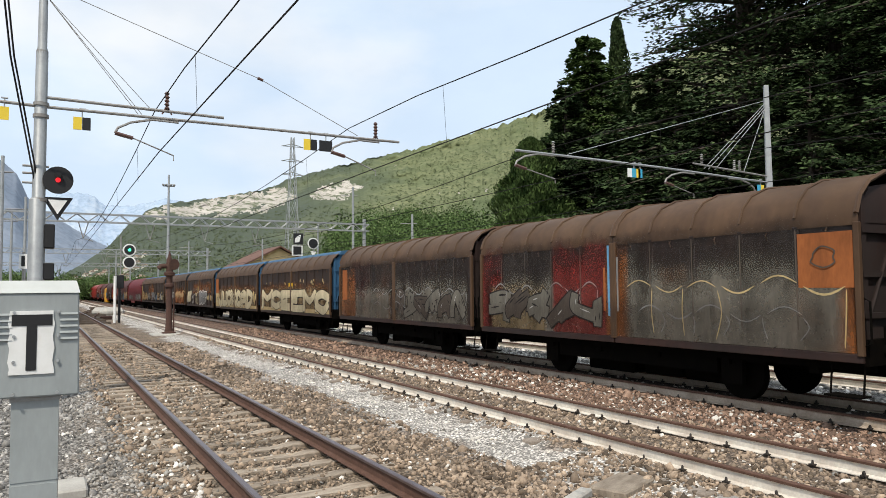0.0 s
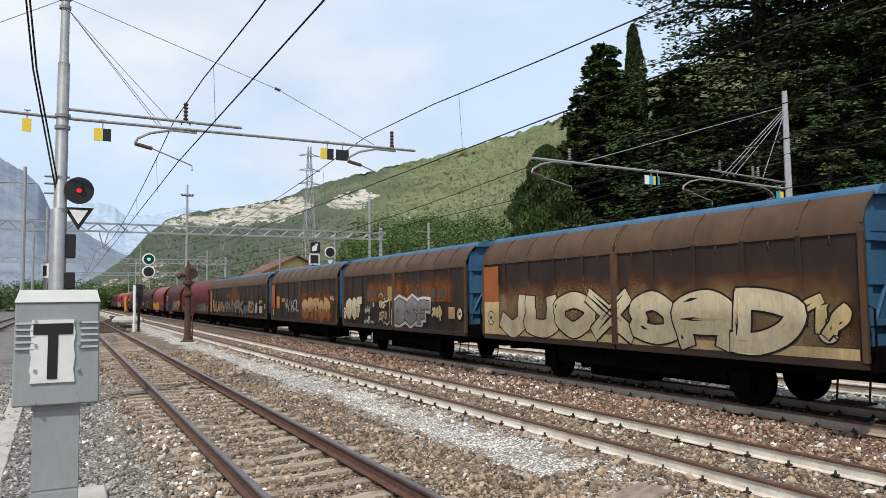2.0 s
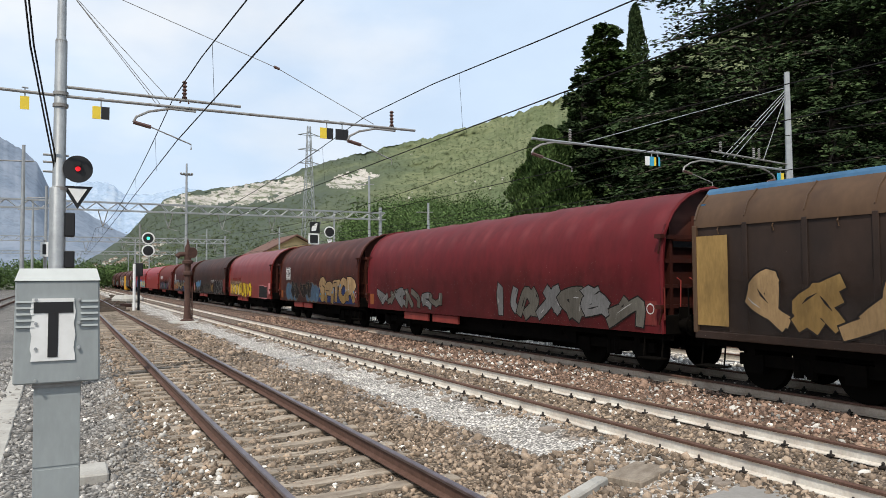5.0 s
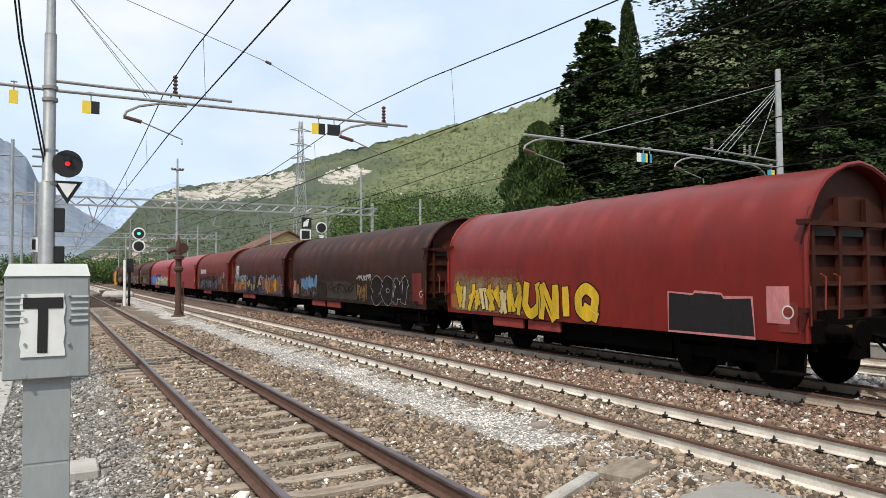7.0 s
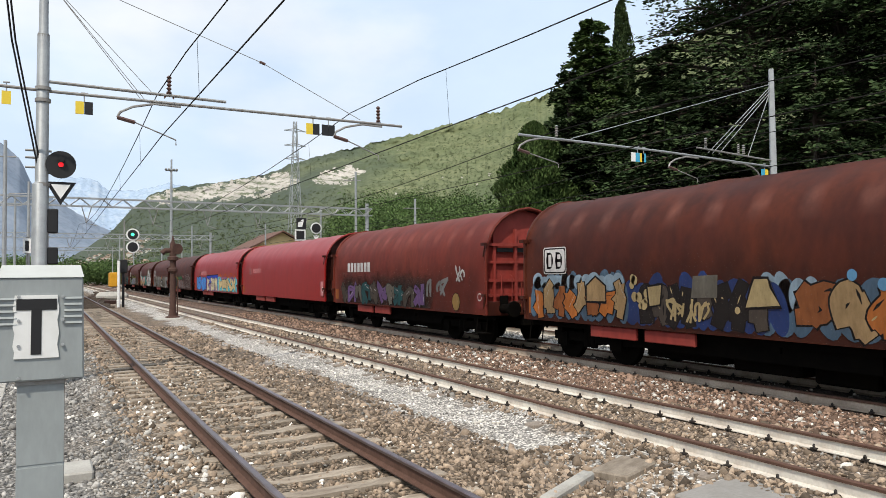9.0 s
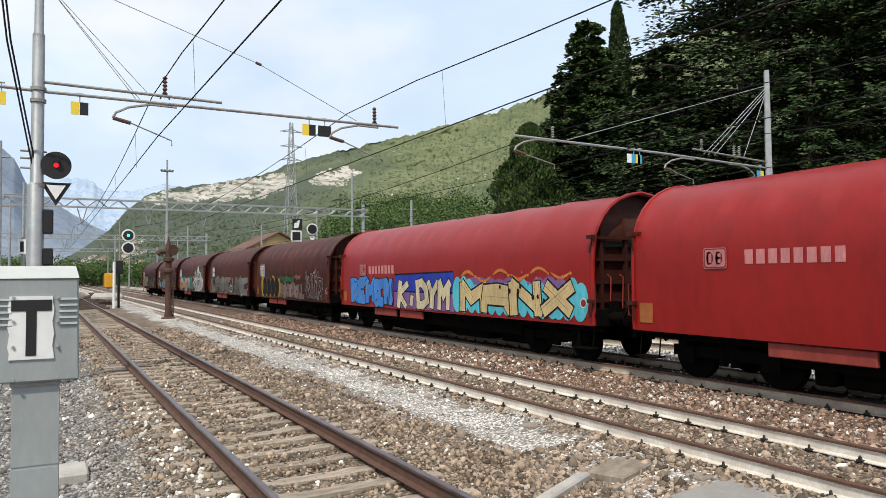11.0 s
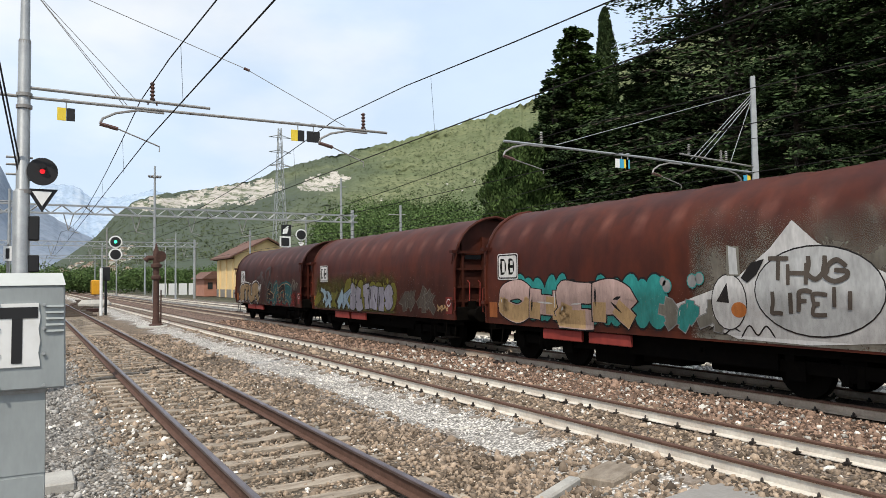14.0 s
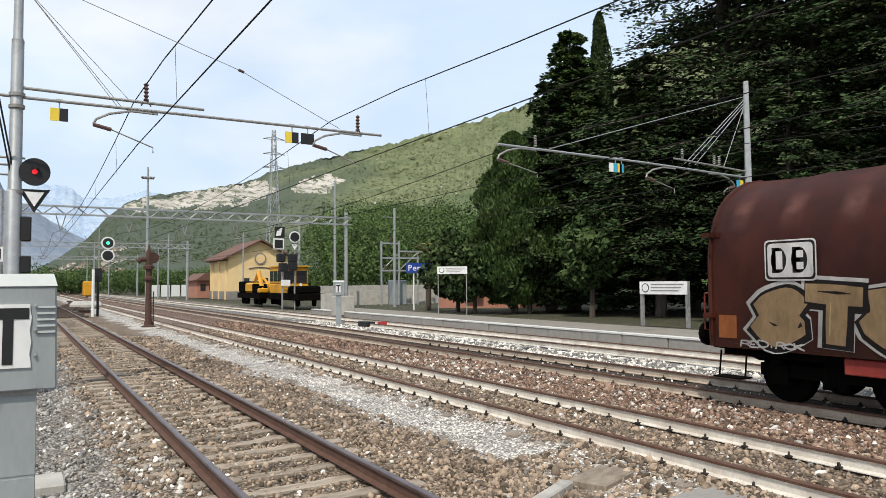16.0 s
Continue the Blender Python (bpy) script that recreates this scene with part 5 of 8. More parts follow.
        tube(bm, [(-1.2, yy + 0.1 * s, 1.5), (-0.5, yy + 0.1 * s, 2.75)], 0.03, 5)
        part("end_brace", bm, endp, end)
        bm = B()
        box(bm, -1.36, 1.36, min(y, y - 0.2 * s), max(y, y - 0.2 * s), 0.82, 1.2)
        part("headstock", bm, M["under"], ob)
    running_gear(ob, length, bogies, True)
    WAGONS.append((ob, front))
    return ob


def logo_plate(ob, y, z, h, plate="chalk", mark="tar"):
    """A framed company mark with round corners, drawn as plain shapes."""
    w = h * 1.36

    def card(d, rad):
        out = []
        for cx, cz, a0 in ((1, 1, 0), (-1, 1, 90), (-1, -1, 180), (1, -1, 270)):
            for k in range(4):
                a = radians(a0 + 30 * k)
                out.append((-y + cx * (w / 2 - d - rad) + rad * math.cos(a), z + h / 2 + cz * (h / 2 - d - rad) + rad * math.sin(a)))
        return out

    for g, mat, dx in ((0, plate, 0.0225), (0.035, mark, 0.0235), (0.085, plate, 0.0245)):
        sprayed(ob, [card(g * h, 0.1 * h)], mat, dx, name="logo_plate")
    for o, slots in ((-0.2, 1), (0.2, 2)):
        sprayed(ob, [ellipse(y - o * w + 0.02 * w, z + 0.5 * h, 0.155 * w, 0.31 * h, 16)] + [[(-y + o * w - 0.15 * w, z + 0.19 * h), (-y + o * w, z + 0.19 * h), (-y + o * w, z + 0.81 * h), (-y + o * w - 0.15 * w, z + 0.81 * h)]], mark, 0.0255 + (0.0002 if o > 0 else 0), name="logo_mark")
        for k in range(slots):
            hs = 0.44 * h if slots == 1 else 0.17 * h
            z0 = z + 0.5 * h - hs / 2 + (0 if slots == 1 else (k - 0.5) * 0.28 * h)
            sprayed(ob, [[(-y + o * w - 0.07 * w, z0), (-y + o * w + 0.06 * w, z0), (-y + o * w + 0.06 * w, z0 + hs), (-y + o * w - 0.07 * w, z0 + hs)]], plate, 0.0265, name="logo_mark")


def word_bars(ob, y0, y1, z0, z1, mat, n):
    w = (y0 - y1) / n
    sprayed(ob, [[(-(y0 - w * k), z0), (-(y0 - w * (k + 0.72)), z0), (-(y0 - w * (k + 0.72)), z1), (-(y0 - w * k), z1)] for k in range(n)], mat, 0.008, name="lettering_bar")


def panel(ob, y0, y1, z0, z1, mat, label=""):
    sprayed(ob, [[(-y0, z0), (-y1, z0), (-y1, z1), (-y0, z1)]], mat, 0.0465 if ob.name.startswith("sliding") else 0.007, label, "painted_panel")


w0 = slide_wagon(-5.0, 5.2, "rusty", "rust-brown sliding-wall wagon with a ribbed round roof")
wa = slide_wagon(6.1, 16.4, "rusty", "rust-brown sliding-wall wagon covered in smeared graffiti")
wb = slide_wagon(16.8, 26.9, "rusty", "rust-brown ribbed sliding-wall wagon with an orange-red panel")
wc = slide_wagon(27.9, 38.7, "blue", "brown sliding-wall wagon with blue ends and cream graffiti")
wd = slide_wagon(39.4, 50.2, "blue", "brown sliding-wall wagon with blue ends and cream lettering")
we = slide_wagon(51.1, 61.5, "blue", "dark brown sliding-wall wagon with silver graffiti")
wf = slide_wagon(62.2, 73.2, "blue", "dark brown sliding-wall wagon with orange panels")
wg = slide_wagon(74.2, 92.2, "blue", "long brown sliding-wall bogie wagon with blue ends", 0.5, True, 8)
wh = hood_wagon(93.0, 108.2, "wine", "dark_maroon", "wine-red hood wagon with silver graffiti")
wi = hood_wagon(109.3, 120.8, "maroon", "end_rust", "dark maroon hood wagon with orange lettering graffiti")
wj = hood_wagon(122.8, 134.3, "red", "end_rust", "faded red hood wagon with yellow graffiti")
wk = hood_wagon(135.8, 150.2, "brown", "end_rust", "long brown hood wagon with a chrome piece of graffiti")
wl = hood_wagon(151.7, 163.2, "maroon", "maroon", "maroon hood wagon with a colourful painted frieze")
wm = hood_wagon(165.0, 176.6, "rail_red", "red_box", "faded red hood wagon with blue graffiti")
wn_ = hood_wagon(177.7, 192.4, "bright_red", "dark_maroon", "clean bright red hood wagon")
wo = hood_wagon(193.6, 208.3, "bright_red", "dark_maroon", "bright red hood wagon with large blue and cream graffiti")
x1 = hood_wagon(209.8, 221.3, "maroon", "end_rust", "maroon hood wagon with pink and black graffiti")
x2 = hood_wagon(222.9, 234.0, "maroon", "maroon", "maroon hood wagon with large grey graffiti letters")
x3 = hood_wagon(235.7, 246.9, "maroon", "maroon", "maroon hood wagon with a white painted bird and grey patch")
x4 = hood_wagon(248.5, 260.0, "maroon", "end_rust", "maroon hood wagon with violet-grey graffiti")
x5 = hood_wagon(261.5, 272.7, "dark_maroon", "maroon", "last maroon hood wagon of the train with tan and teal graffiti")


# ---- paint on the wagons ----
def off_of(parent):
    return 0.04 if parent.name.startswith("sliding") else 0.0


def brush(bm, pts, r, x, taper=0.75):
    """A thick sprayed stroke as one ribbon with mitred bends, flat on the wagon side; a stroke that ends where it began is closed."""
    pts = [Vector(p) for p in pts]
    ring = (pts[0] - pts[-1]).length < 1e-5
    left, right = [], []
    n = len(pts)
    for k, p in enumerate(pts):
        last = k in (0, n - 1)
        a = pts[-2] if ring and k == 0 else pts[max(k - 1, 0)]
        b = pts[1] if ring and k == n - 1 else pts[min(k + 1, n - 1)]
        d = (b - a).normalized()
        w = r
        if last and not ring:
            p = p + d * r * (-0.6 if k == 0 else 0.6)
            w = r * taper
        elif (p - a).length > 1e-6:
            w = r * min(1.5, 1 / max(0.5, abs(d.dot((p - a).normalized()))))
        left.append(bm.verts.new((x - 0.000008 * k, -(p.x - d.y * w), p.y + d.x * w)))
        right.append(bm.verts.new((x - 0.000008 * k, -(p.x + d.y * w), p.y - d.x * w)))
    for k in range(n - 1):
        bm.faces.new((left[k], left[k + 1], right[k + 1], right[k]))


def veil_material(name, col, cover):
    """A thin, worn mist of old paint: patchy, gone towards its upper rim and its ends."""
    m = material(name, tuple(0.85 * c for c in col), rough=0.75, spec=0.12, spots=tuple(0.30 * c for c in col), scale=2.2, amount=0.8, streak=(1, 1, 0.3), grain=0.12, grain_scale=14)
    nt = m.node_tree
    tc = nt.nodes.new("ShaderNodeTexCoord")
    sep = nt.nodes.new("ShaderNodeSeparateXYZ")
    nt.links.new(tc.outputs["Generated"], sep.inputs[0])
    nz = nt.nodes.new("ShaderNodeTexNoise")
    nz.inputs["Scale"].default_value, nz.inputs["Detail"].default_value, nz.inputs["Roughness"].default_value = 1.7, 6, 0.65
    nt.links.new(tc.outputs["Object"], nz.inputs["Vector"])

    def calc(op, a, b):
        q = nt.nodes.new("ShaderNodeMath")
        q.operation, q.use_clamp = op, op == "MULTIPLY"
        for s, val in enumerate((a, b)):
            if isinstance(val, (int, float)):
                q.inputs[s].default_value = val
            else:
                nt.links.new(val, q.inputs[s])
        return q.outputs[0]

    def span(src, a, b, lo, hi):
        q = nt.nodes.new("ShaderNodeMapRange")
        for key, val in (("From Min", a), ("From Max", b), ("To Min", lo), ("To Max", hi)):
            q.inputs[key].default_value = val
        nt.links.new(src, q.inputs["Value"])
        return q.outputs["Result"]

    rise = calc("ADD", sep.outputs["Z"], calc("MULTIPLY", nz.outputs["Fac"], 0.55))
    fade = span(rise, 0.85, 1.2, 1.0, 0.0)
    ends = calc("MULTIPLY", span(sep.outputs["Y"], 0.0, 0.06, 0.0, 1.0), span(sep.outputs["Y"], 0.94, 1.0, 1.0, 0.0))
    wear = span(nz.outputs["Fac"], 0.3, 0.65, cover, 0.55 * cover)
    alpha = calc("MULTIPLY", calc("MULTIPLY", fade, ends), wear)
    clear, mix = nt.nodes.new("ShaderNodeBsdfTransparent"), nt.nodes.new("ShaderNodeMixShader")
    nt.links.new(alpha, mix.inputs[0])
    nt.links.new(clear.outputs[0], mix.inputs[1])
    nt.links.new(nt.nodes["Principled BSDF"].outputs[0], mix.inputs[2])
    nt.links.new(mix.outputs[0], nt.nodes["Material Output"].inputs["Surface"])
    return m


for key_, col_, cover_ in (("mist_grey", (0.22, 0.20, 0.165), 0.95), ("mist_tan", (0.34, 0.25, 0.14), 0.9), ("mist_red", (0.24, 0.035, 0.03), 0.9), ("mist_dark", (0.06, 0.05, 0.045), 0.85),
                           ("mist_rust", (0.33, 0.115, 0.035), 0.8), ("mist_rose", (0.34, 0.12, 0.12), 0.6), ("mist_pale", (0.46, 0.43, 0.40), 0.55), ("dirt_brown", (0.050, 0.030, 0.022), 0.30), ("dirt_dark", (0.038, 0.024, 0.019), 0.34), ("mist_lime", (0.13, 0.12, 0.03), 0.9)):
    P[key_] = veil_material("spray_" + key_, col_, cover_)

LAYER = [0]


def veil(parent, y0, y1, z0, z1, mat, over=0.0):
    LAYER[0] = (LAYER[0] + 1) % 8
    sprayed(parent, [[(-y0, z0), (-y1, z0), (-y1, z1), (-y0, z1)]], mat, off_of(parent) + 0.0016 + over + 0.0004 * LAYER[0], name="paint_mist" if not over else "road_dirt")


def patch(parent, y0, y1, z0, z1, mat, seed, amp=0.1, rim=None):
    """An overpainted block with stepped, slightly leaning edges."""
    rng = random.Random(seed)
    LAYER[0] = (LAYER[0] + 1) % 8
    n = max(3, int((y0 - y1) / 0.7))
    top = []
    for k in range(n):
        zt = z1 + rng.uniform(-amp, amp)
        top += [(-y0 + (y0 - y1) * (k + rng.uniform(0, 0.12)) / n, zt), (-y0 + (y0 - y1) * (k + rng.uniform(0.88, 1.0)) / n, zt + rng.uniform(-0.3, 0.3) * amp)]
    poly = [(-y1 + rng.uniform(-0.03, 0.03), z0), (-y0 + rng.uniform(-0.03, 0.03), z0)] + top
    d = off_of(parent) + 0.0016 + 0.0004 * LAYER[0]
    sprayed(parent, [poly], mat, d, name="paint_patch")
    if rim:
        bm = B()
        brush(bm, poly + poly[:1], 0.018, -HALF - d - 0.001)
        part("paint_rim", bm, P[rim], parent)


def cloud(parent, y0, y1, z0, z1, mat, seed, n=9, rim=None):
    """A bubbly painted ground behind letters."""
    rng = random.Random(seed)
    h, w = z1 - z0, (y0 - y1) / n
    o = off_of(parent) + 0.0052
    for grow, m, dx, nm in ((0.04, rim, 0.0, "graffiti_outline"), (0.0, mat, 0.0009, "graffiti_ground")):
        rng.seed(seed)
        if not m:
            continue
        bm = B()
        for k in range(n):
            rx, rz = w * rng.uniform(0.62, 0.85) + grow, h * rng.uniform(0.42, 0.58) + grow
            vs = [bm.verts.new((-HALF - o - dx - 0.00006 * k, -a, b)) for a, b in ellipse(y0 - (k + 0.5) * w, z0 + rz - grow, rx, rz, 18, rng.uniform(-0.3, 0.3))]
            bm.faces.new(vs)
        part(nm, bm, P[m], parent)["kind"] = "stuff"


def strokes_of(ch, rng):
    """The strokes of a letter, or crossing hooks that spell nothing."""
    if ch != "*":
        return STROKES[ch.upper()].split()
    low, mid, top = "jklmno", "dfghi", "abcdef"
    path = [rng.choice(low), rng.choice(top), rng.choice(mid), rng.choice(low)]
    second = [rng.choice(top), rng.choice(mid), rng.choice(low)]
    clean = lambda s: "".join(c for k, c in enumerate(s) if c not in s[:k])
    return [s for s in (clean(path), clean(second)) if len(s) > 1]


def piece(parent, text, y0, y1, z0, z1, fill, line="ink", seed=1, w=0.2, rim=0.035, halo=None, band=None, soft=True, low=None, lean=0.1, jump=0.05, cuts=2, gloss="chalk", up=0.0, label=""):
    """A sprayed piece from y0 (reader's left) to y1: letters of fat strokes that overlap their neighbours, each with its own outline,
    over a dark offset band and a pale halo; a second colour low in the letters, cuts and gleams on top. text: letters, or how many shapes that spell nothing."""
    rng = random.Random(seed)
    chars = list(text) if isinstance(text, str) else ["*"] * text
    n, x0 = len(chars), -HALF - off_of(parent) - up - 0.0072
    step, h = (y0 - y1) / n, z1 - z0
    r = 0.7 * w * min(h, 1.4 * step)
    fills = fill if isinstance(fill, tuple) else (fill,)
    bms = {}

    def ribbon(nm, mat, pts, rr, x, taper=0.75):
        bms.setdefault((nm, mat), B())
        brush(bms[(nm, mat)], pts, rr, x, taper)

    for k, ch in enumerate(chars):
        if ch == " ":
            continue
        tilt, dz, wide = rng.uniform(-1, 1) * lean + 0.05, rng.uniform(-jump, jump) * h, rng.uniform(1.0, 1.25)
        hh = (h - 2 * r) * (0.8 if ch.islower() else rng.uniform(0.92, 1.06))
        d = 0.0022 + 0.0015 * k
        col = fills[k % len(fills)]
        for q, st in enumerate(strokes_of(ch, rng)):
            pts, seen = [], {}
            for c in st:
                m = ord(c) - 97
                if c not in seen:
                    u = ((m % 3) - 1) * 0.5 * max(0.2 * step, step * wide - 2 * r) + rng.uniform(-0.07, 0.07) * step
                    v = r + (1 - (m // 3) / 4) * hh + rng.uniform(-0.04, 0.04) * h
                    seen[c] = (-(y0 - (k + 0.5) * step) + u + tilt * (v - h / 2), z0 + v + dz)
                pts.append(seen[c])
            if soft:
                pts = smooth_line(pts, 5 if len(pts) > 2 else 3)
            e = 0.0001 * q
            rr = r * rng.uniform(0.88, 1.1)
            if halo:
                ribbon("graffiti_halo", halo, pts, rr + rim + 0.09, x0 - 0.0001 * k - 0.00002 * q, 1.0)
            if band:
                ribbon("graffiti_band", band, [(a + 0.025, b - 0.02) for a, b in pts], rr + rim + 0.05, x0 - 0.0010 - 0.0001 * k - 0.00002 * q, 1.0)
            if rim:
                ribbon("graffiti_outline", line, pts, rr + rim, x0 - d - 0.00003 * q, 0.95)
            ribbon("graffiti_fill", col, pts, rr, x0 - d - 0.0006 - e, 0.9)
            if low:
                for a, b in zip(pts, pts[1:]):
                    if max(a[1], b[1]) < z0 + 0.42 * h + dz:
                        ribbon("graffiti_shade", low, [a, b], rr * 0.94, x0 - d - 0.0009 - e, 0.94)
            for c in range((cuts + 1) // 2 if rr > 0.05 else 0):
                a = rng.randrange(0, max(1, len(pts) - 2))
                seg = pts[a:a + (3 if soft else 2)]
                sgn = rng.choice((-0.55, 0.55))
                off = [(p[0] + sgn * rr, p[1] + 0.25 * rr) for p in seg]
                if rng.random() < 0.6:
                    ribbon("graffiti_cut", line, off, 0.16 * rr, x0 - d - 0.0011 - e, 0.2)
                elif gloss:
                    ribbon("graffiti_gleam", gloss, off, 0.11 * rr, x0 - d - 0.0012 - e, 0.3)
    for (nm, mat), bm in bms.items():
        part(nm, bm, P[mat], parent, label if nm == "graffiti_fill" else "")["kind"] = "stuff"


def tag(parent, text, y0, y1, z0, z1, mat, seed=1, r=0.02, lean=0.12):
    """Thin handwriting."""
    piece(parent, text, y0, y1, z0, z1, mat, mat, seed, w=r / 0.7 / min(z1 - z0, 1.4 * (y0 - y1) / (len(text) if isinstance(text, str) else text)), rim=0, cuts=0, lean=lean, jump=0.1, up=0.012)


def lines(parent, y0, y1, z0, z1, mat, seed, n=3, r=0.02):
    """Loose sprayed swings."""
    rng = random.Random(seed)
    bm = B()
    for k in range(n):
        a, wd = y0 + (y1 - y0) * k / n, (y1 - y0) / n
        pts = [(-(a + wd * (0.05 + 0.24 * j)), z0 + (z1 - z0) * (rng.uniform(0.6, 1.0) if j % 2 else rng.uniform(0, 0.45))) for j in range(5)]
        brush(bm, smooth_line(pts, 5), r, -HALF - off_of(parent) - 0.009 - 0.0003 * k, 0.3)
    part("scrawl", bm, P[mat], parent)


def swags(parent, y0, y1, z, n, drop, mat, seed, r=0.022):
    """Worn scalloped outlines left of old letters: hanging arcs with legs between them."""
    rng = random.Random(seed)
    bm = B()
    w = (y0 - y1) / n
    for k in range(n):
        u, zz = -y0 + w * k, z + rng.uniform(-0.06, 0.06)
        arc = [(u + w * (0.08 + 0.84 * j / 6), zz - 0.12 * math.sin(math.pi * j / 6) * (1 if k % 2 else -1)) for j in range(7)]
        brush(bm, arc, r * rng.uniform(0.7, 1.3), -HALF - off_of(parent) - 0.0102 - 0.0001 * k, 0.2)
        if rng.random() < 0.75:
            leg = [(u + w * 0.95, zz - 0.05), (u + w * rng.uniform(0.9, 1.08), zz - drop * 0.5), (u + w * rng.uniform(0.85, 1.1), zz - drop)]
            brush(bm, smooth_line(leg, 4), r * 0.8, -HALF - off_of(parent) - 0.0106 - 0.0001 * k, 0.2)
    part("worn_outline", bm, P[mat], parent)


def dots(parent, y0, y1, z0, z1, mat, seed, n=6, r=0.06, line=None):
    rng = random.Random(seed)
    spots_ = [(rng.uniform(y1, y0), rng.uniform(z0, z1), r * rng.uniform(0.6, 1.2)) for _ in range(n)]
    o = off_of(parent) + 0.022
    if line:
        for k, (y, z, q) in enumerate(spots_):
            sprayed(parent, [ellipse(y, z, q + 0.02, 1.15 * q + 0.02, 12)], line, o + 0.0001 * k, name="graffiti_outline")["kind"] = "stuff"
    sprayed(parent, [ellipse(y, z, q, 1.15 * q, 12) for y, z, q in spots_], mat, o + 0.0016, name="graffiti_dot")["kind"] = "stuff"


def shape(parent, mat, y, z, pts, dx=0.02, line=None):
    """One flat painted figure; its corners run (reader's right, up) from the point (y, z)."""
    poly = [(-y + a, z + b) for a, b in pts]
    o = off_of(parent) + dx
    sprayed(parent, [poly], mat, o, name="graffiti_shape")["kind"] = "stuff"
    if line:
        bm = B()
        brush(bm, poly + poly[:1], 0.02, -HALF - o - 0.0008)
        part("graffiti_outline", bm, P[line], parent)["kind"] = "stuff"


def brake_mark(parent, y, z, r=0.17):
    """A round pale handbrake mark with a hand on it."""
    o = off_of(parent) + 0.004
    sprayed(parent, [ellipse(y, z, r, r * 1.1, 22)], "ink", o + 0.003, name="round_mark")
    sprayed(parent, [ellipse(y, z, r * 0.87, r * 0.96, 22)], "cream_pale", o + 0.004, "pale round handbrake mark", "round_mark")
    bm = B()
    brush(bm, [(-y - 0.6 * r, z + 0.6 * r), (-y + 0.6 * r, z - 0.6 * r)], 0.09 * r, -HALF - o - 0.005)
    brush(bm, [(-y - 0.3 * r, z - 0.1 * r), (-y + 0.25 * r, z + 0.15 * r)], 0.2 * r, -HALF - o - 0.0053)
    part("round_mark", bm, P["ink"], parent)


# rusty wagons with smeared, half-washed pieces
veil(wa, 10.1, 0.1, 1.9, 3.2, "mist_dark")
veil(wa, 10.1, 5.3, 1.0, 2.5, "mist_grey")
veil(wa, 9.8, 7.4, 1.0, 2.3, "mist_tan")
veil(wa, 7.2, 5.3, 1.0, 3.2, "mist_red")
veil(wa, 5.4, 4.7, 1.0, 3.0, "mist_rust")
veil(wa, 4.9, 0.2, 1.0, 2.7, "mist_grey")
veil(wa, 4.7, 2.6, 1.0, 2.3, "mist_grey")
veil(wa, 2.9, 0.4, 1.05, 2.4, "mist_grey")
veil(wa, 4.0, 1.5, 1.2, 2.1, "mist_pale")
piece(wa, 5, 9.8, 5.6, 1.12, 1.98, ("grime", "soot"), "tar", 5, 0.22, 0.03, gloss="chalk", cuts=3)
swags(wa, 9.6, 5.6, 1.95, 7, 0.4, "silver", 6, 0.014)
swags(wa, 4.8, 0.2, 2.02, 6, 0.9, "cream", 7, 0.014)
swags(wa, 4.5, 0.9, 1.55, 5, 0.4, "silver", 8, 0.012)
veil(wa, 3.9, 3.2, 1.1, 2.6, "mist_rust")
veil(wa, 1.2, 0.1, 1.0, 2.2, "mist_rust")
panel(wa, 1.0, 0.12, 1.95, 2.78, "rust_orange", "faded orange door panel")
tag(wa, "O", 0.75, 0.4, 2.25, 2.58, "soot", 9, 0.012)
panel(wa, 5.32, 5.24, 1.4, 2.85, "sky", "pale blue sprayed strip")
panel(wa, 5.05, 5.0, 1.5, 2.6, "silver", "white sprayed strip")
panel(wa, 5.45, 5.38, 1.5, 2.4, "rust_orange")
veil(wb, 10.0, 0.1, 1.9, 3.2, "mist_dark")
veil(wb, 10.0, 5.2, 1.0, 2.3, "mist_grey")
veil(wb, 5.0, 0.2, 1.0, 2.5, "mist_grey")
veil(wb, 9.9, 8.4, 1.0, 2.9, "mist_rust")
veil(wb, 8.8, 7.0, 1.0, 3.2, "mist_red")
veil(wb, 6.6, 5.3, 1.0, 3.0, "mist_rust")
veil(wa, 10.2, 9.2, 1.0, 3.2, "mist_red")
panel(wb, 9.75, 9.25, 1.6, 2.75, "rust_orange", "orange data panel")
piece(wb, 6, 5.0, 0.4, 1.12, 1.95, ("soot", "grime"), "tar", 8, 0.2, 0.03, cuts=3)
swags(wb, 6.8, 0.3, 1.9, 10, 0.45, "silver", 10, 0.015)
swags(wb, 6.8, 1.3, 1.45, 7, 0.3, "silver", 11, 0.013)
for w_, n_ in ((wa, 10.3), (wb, 10.1)):
    for k_ in range(1, 10):
        if k_ != 5:
            panel(w_, n_ * k_ / 10 + 0.012, n_ * k_ / 10 - 0.012, 1.3, 2.84, "soot")
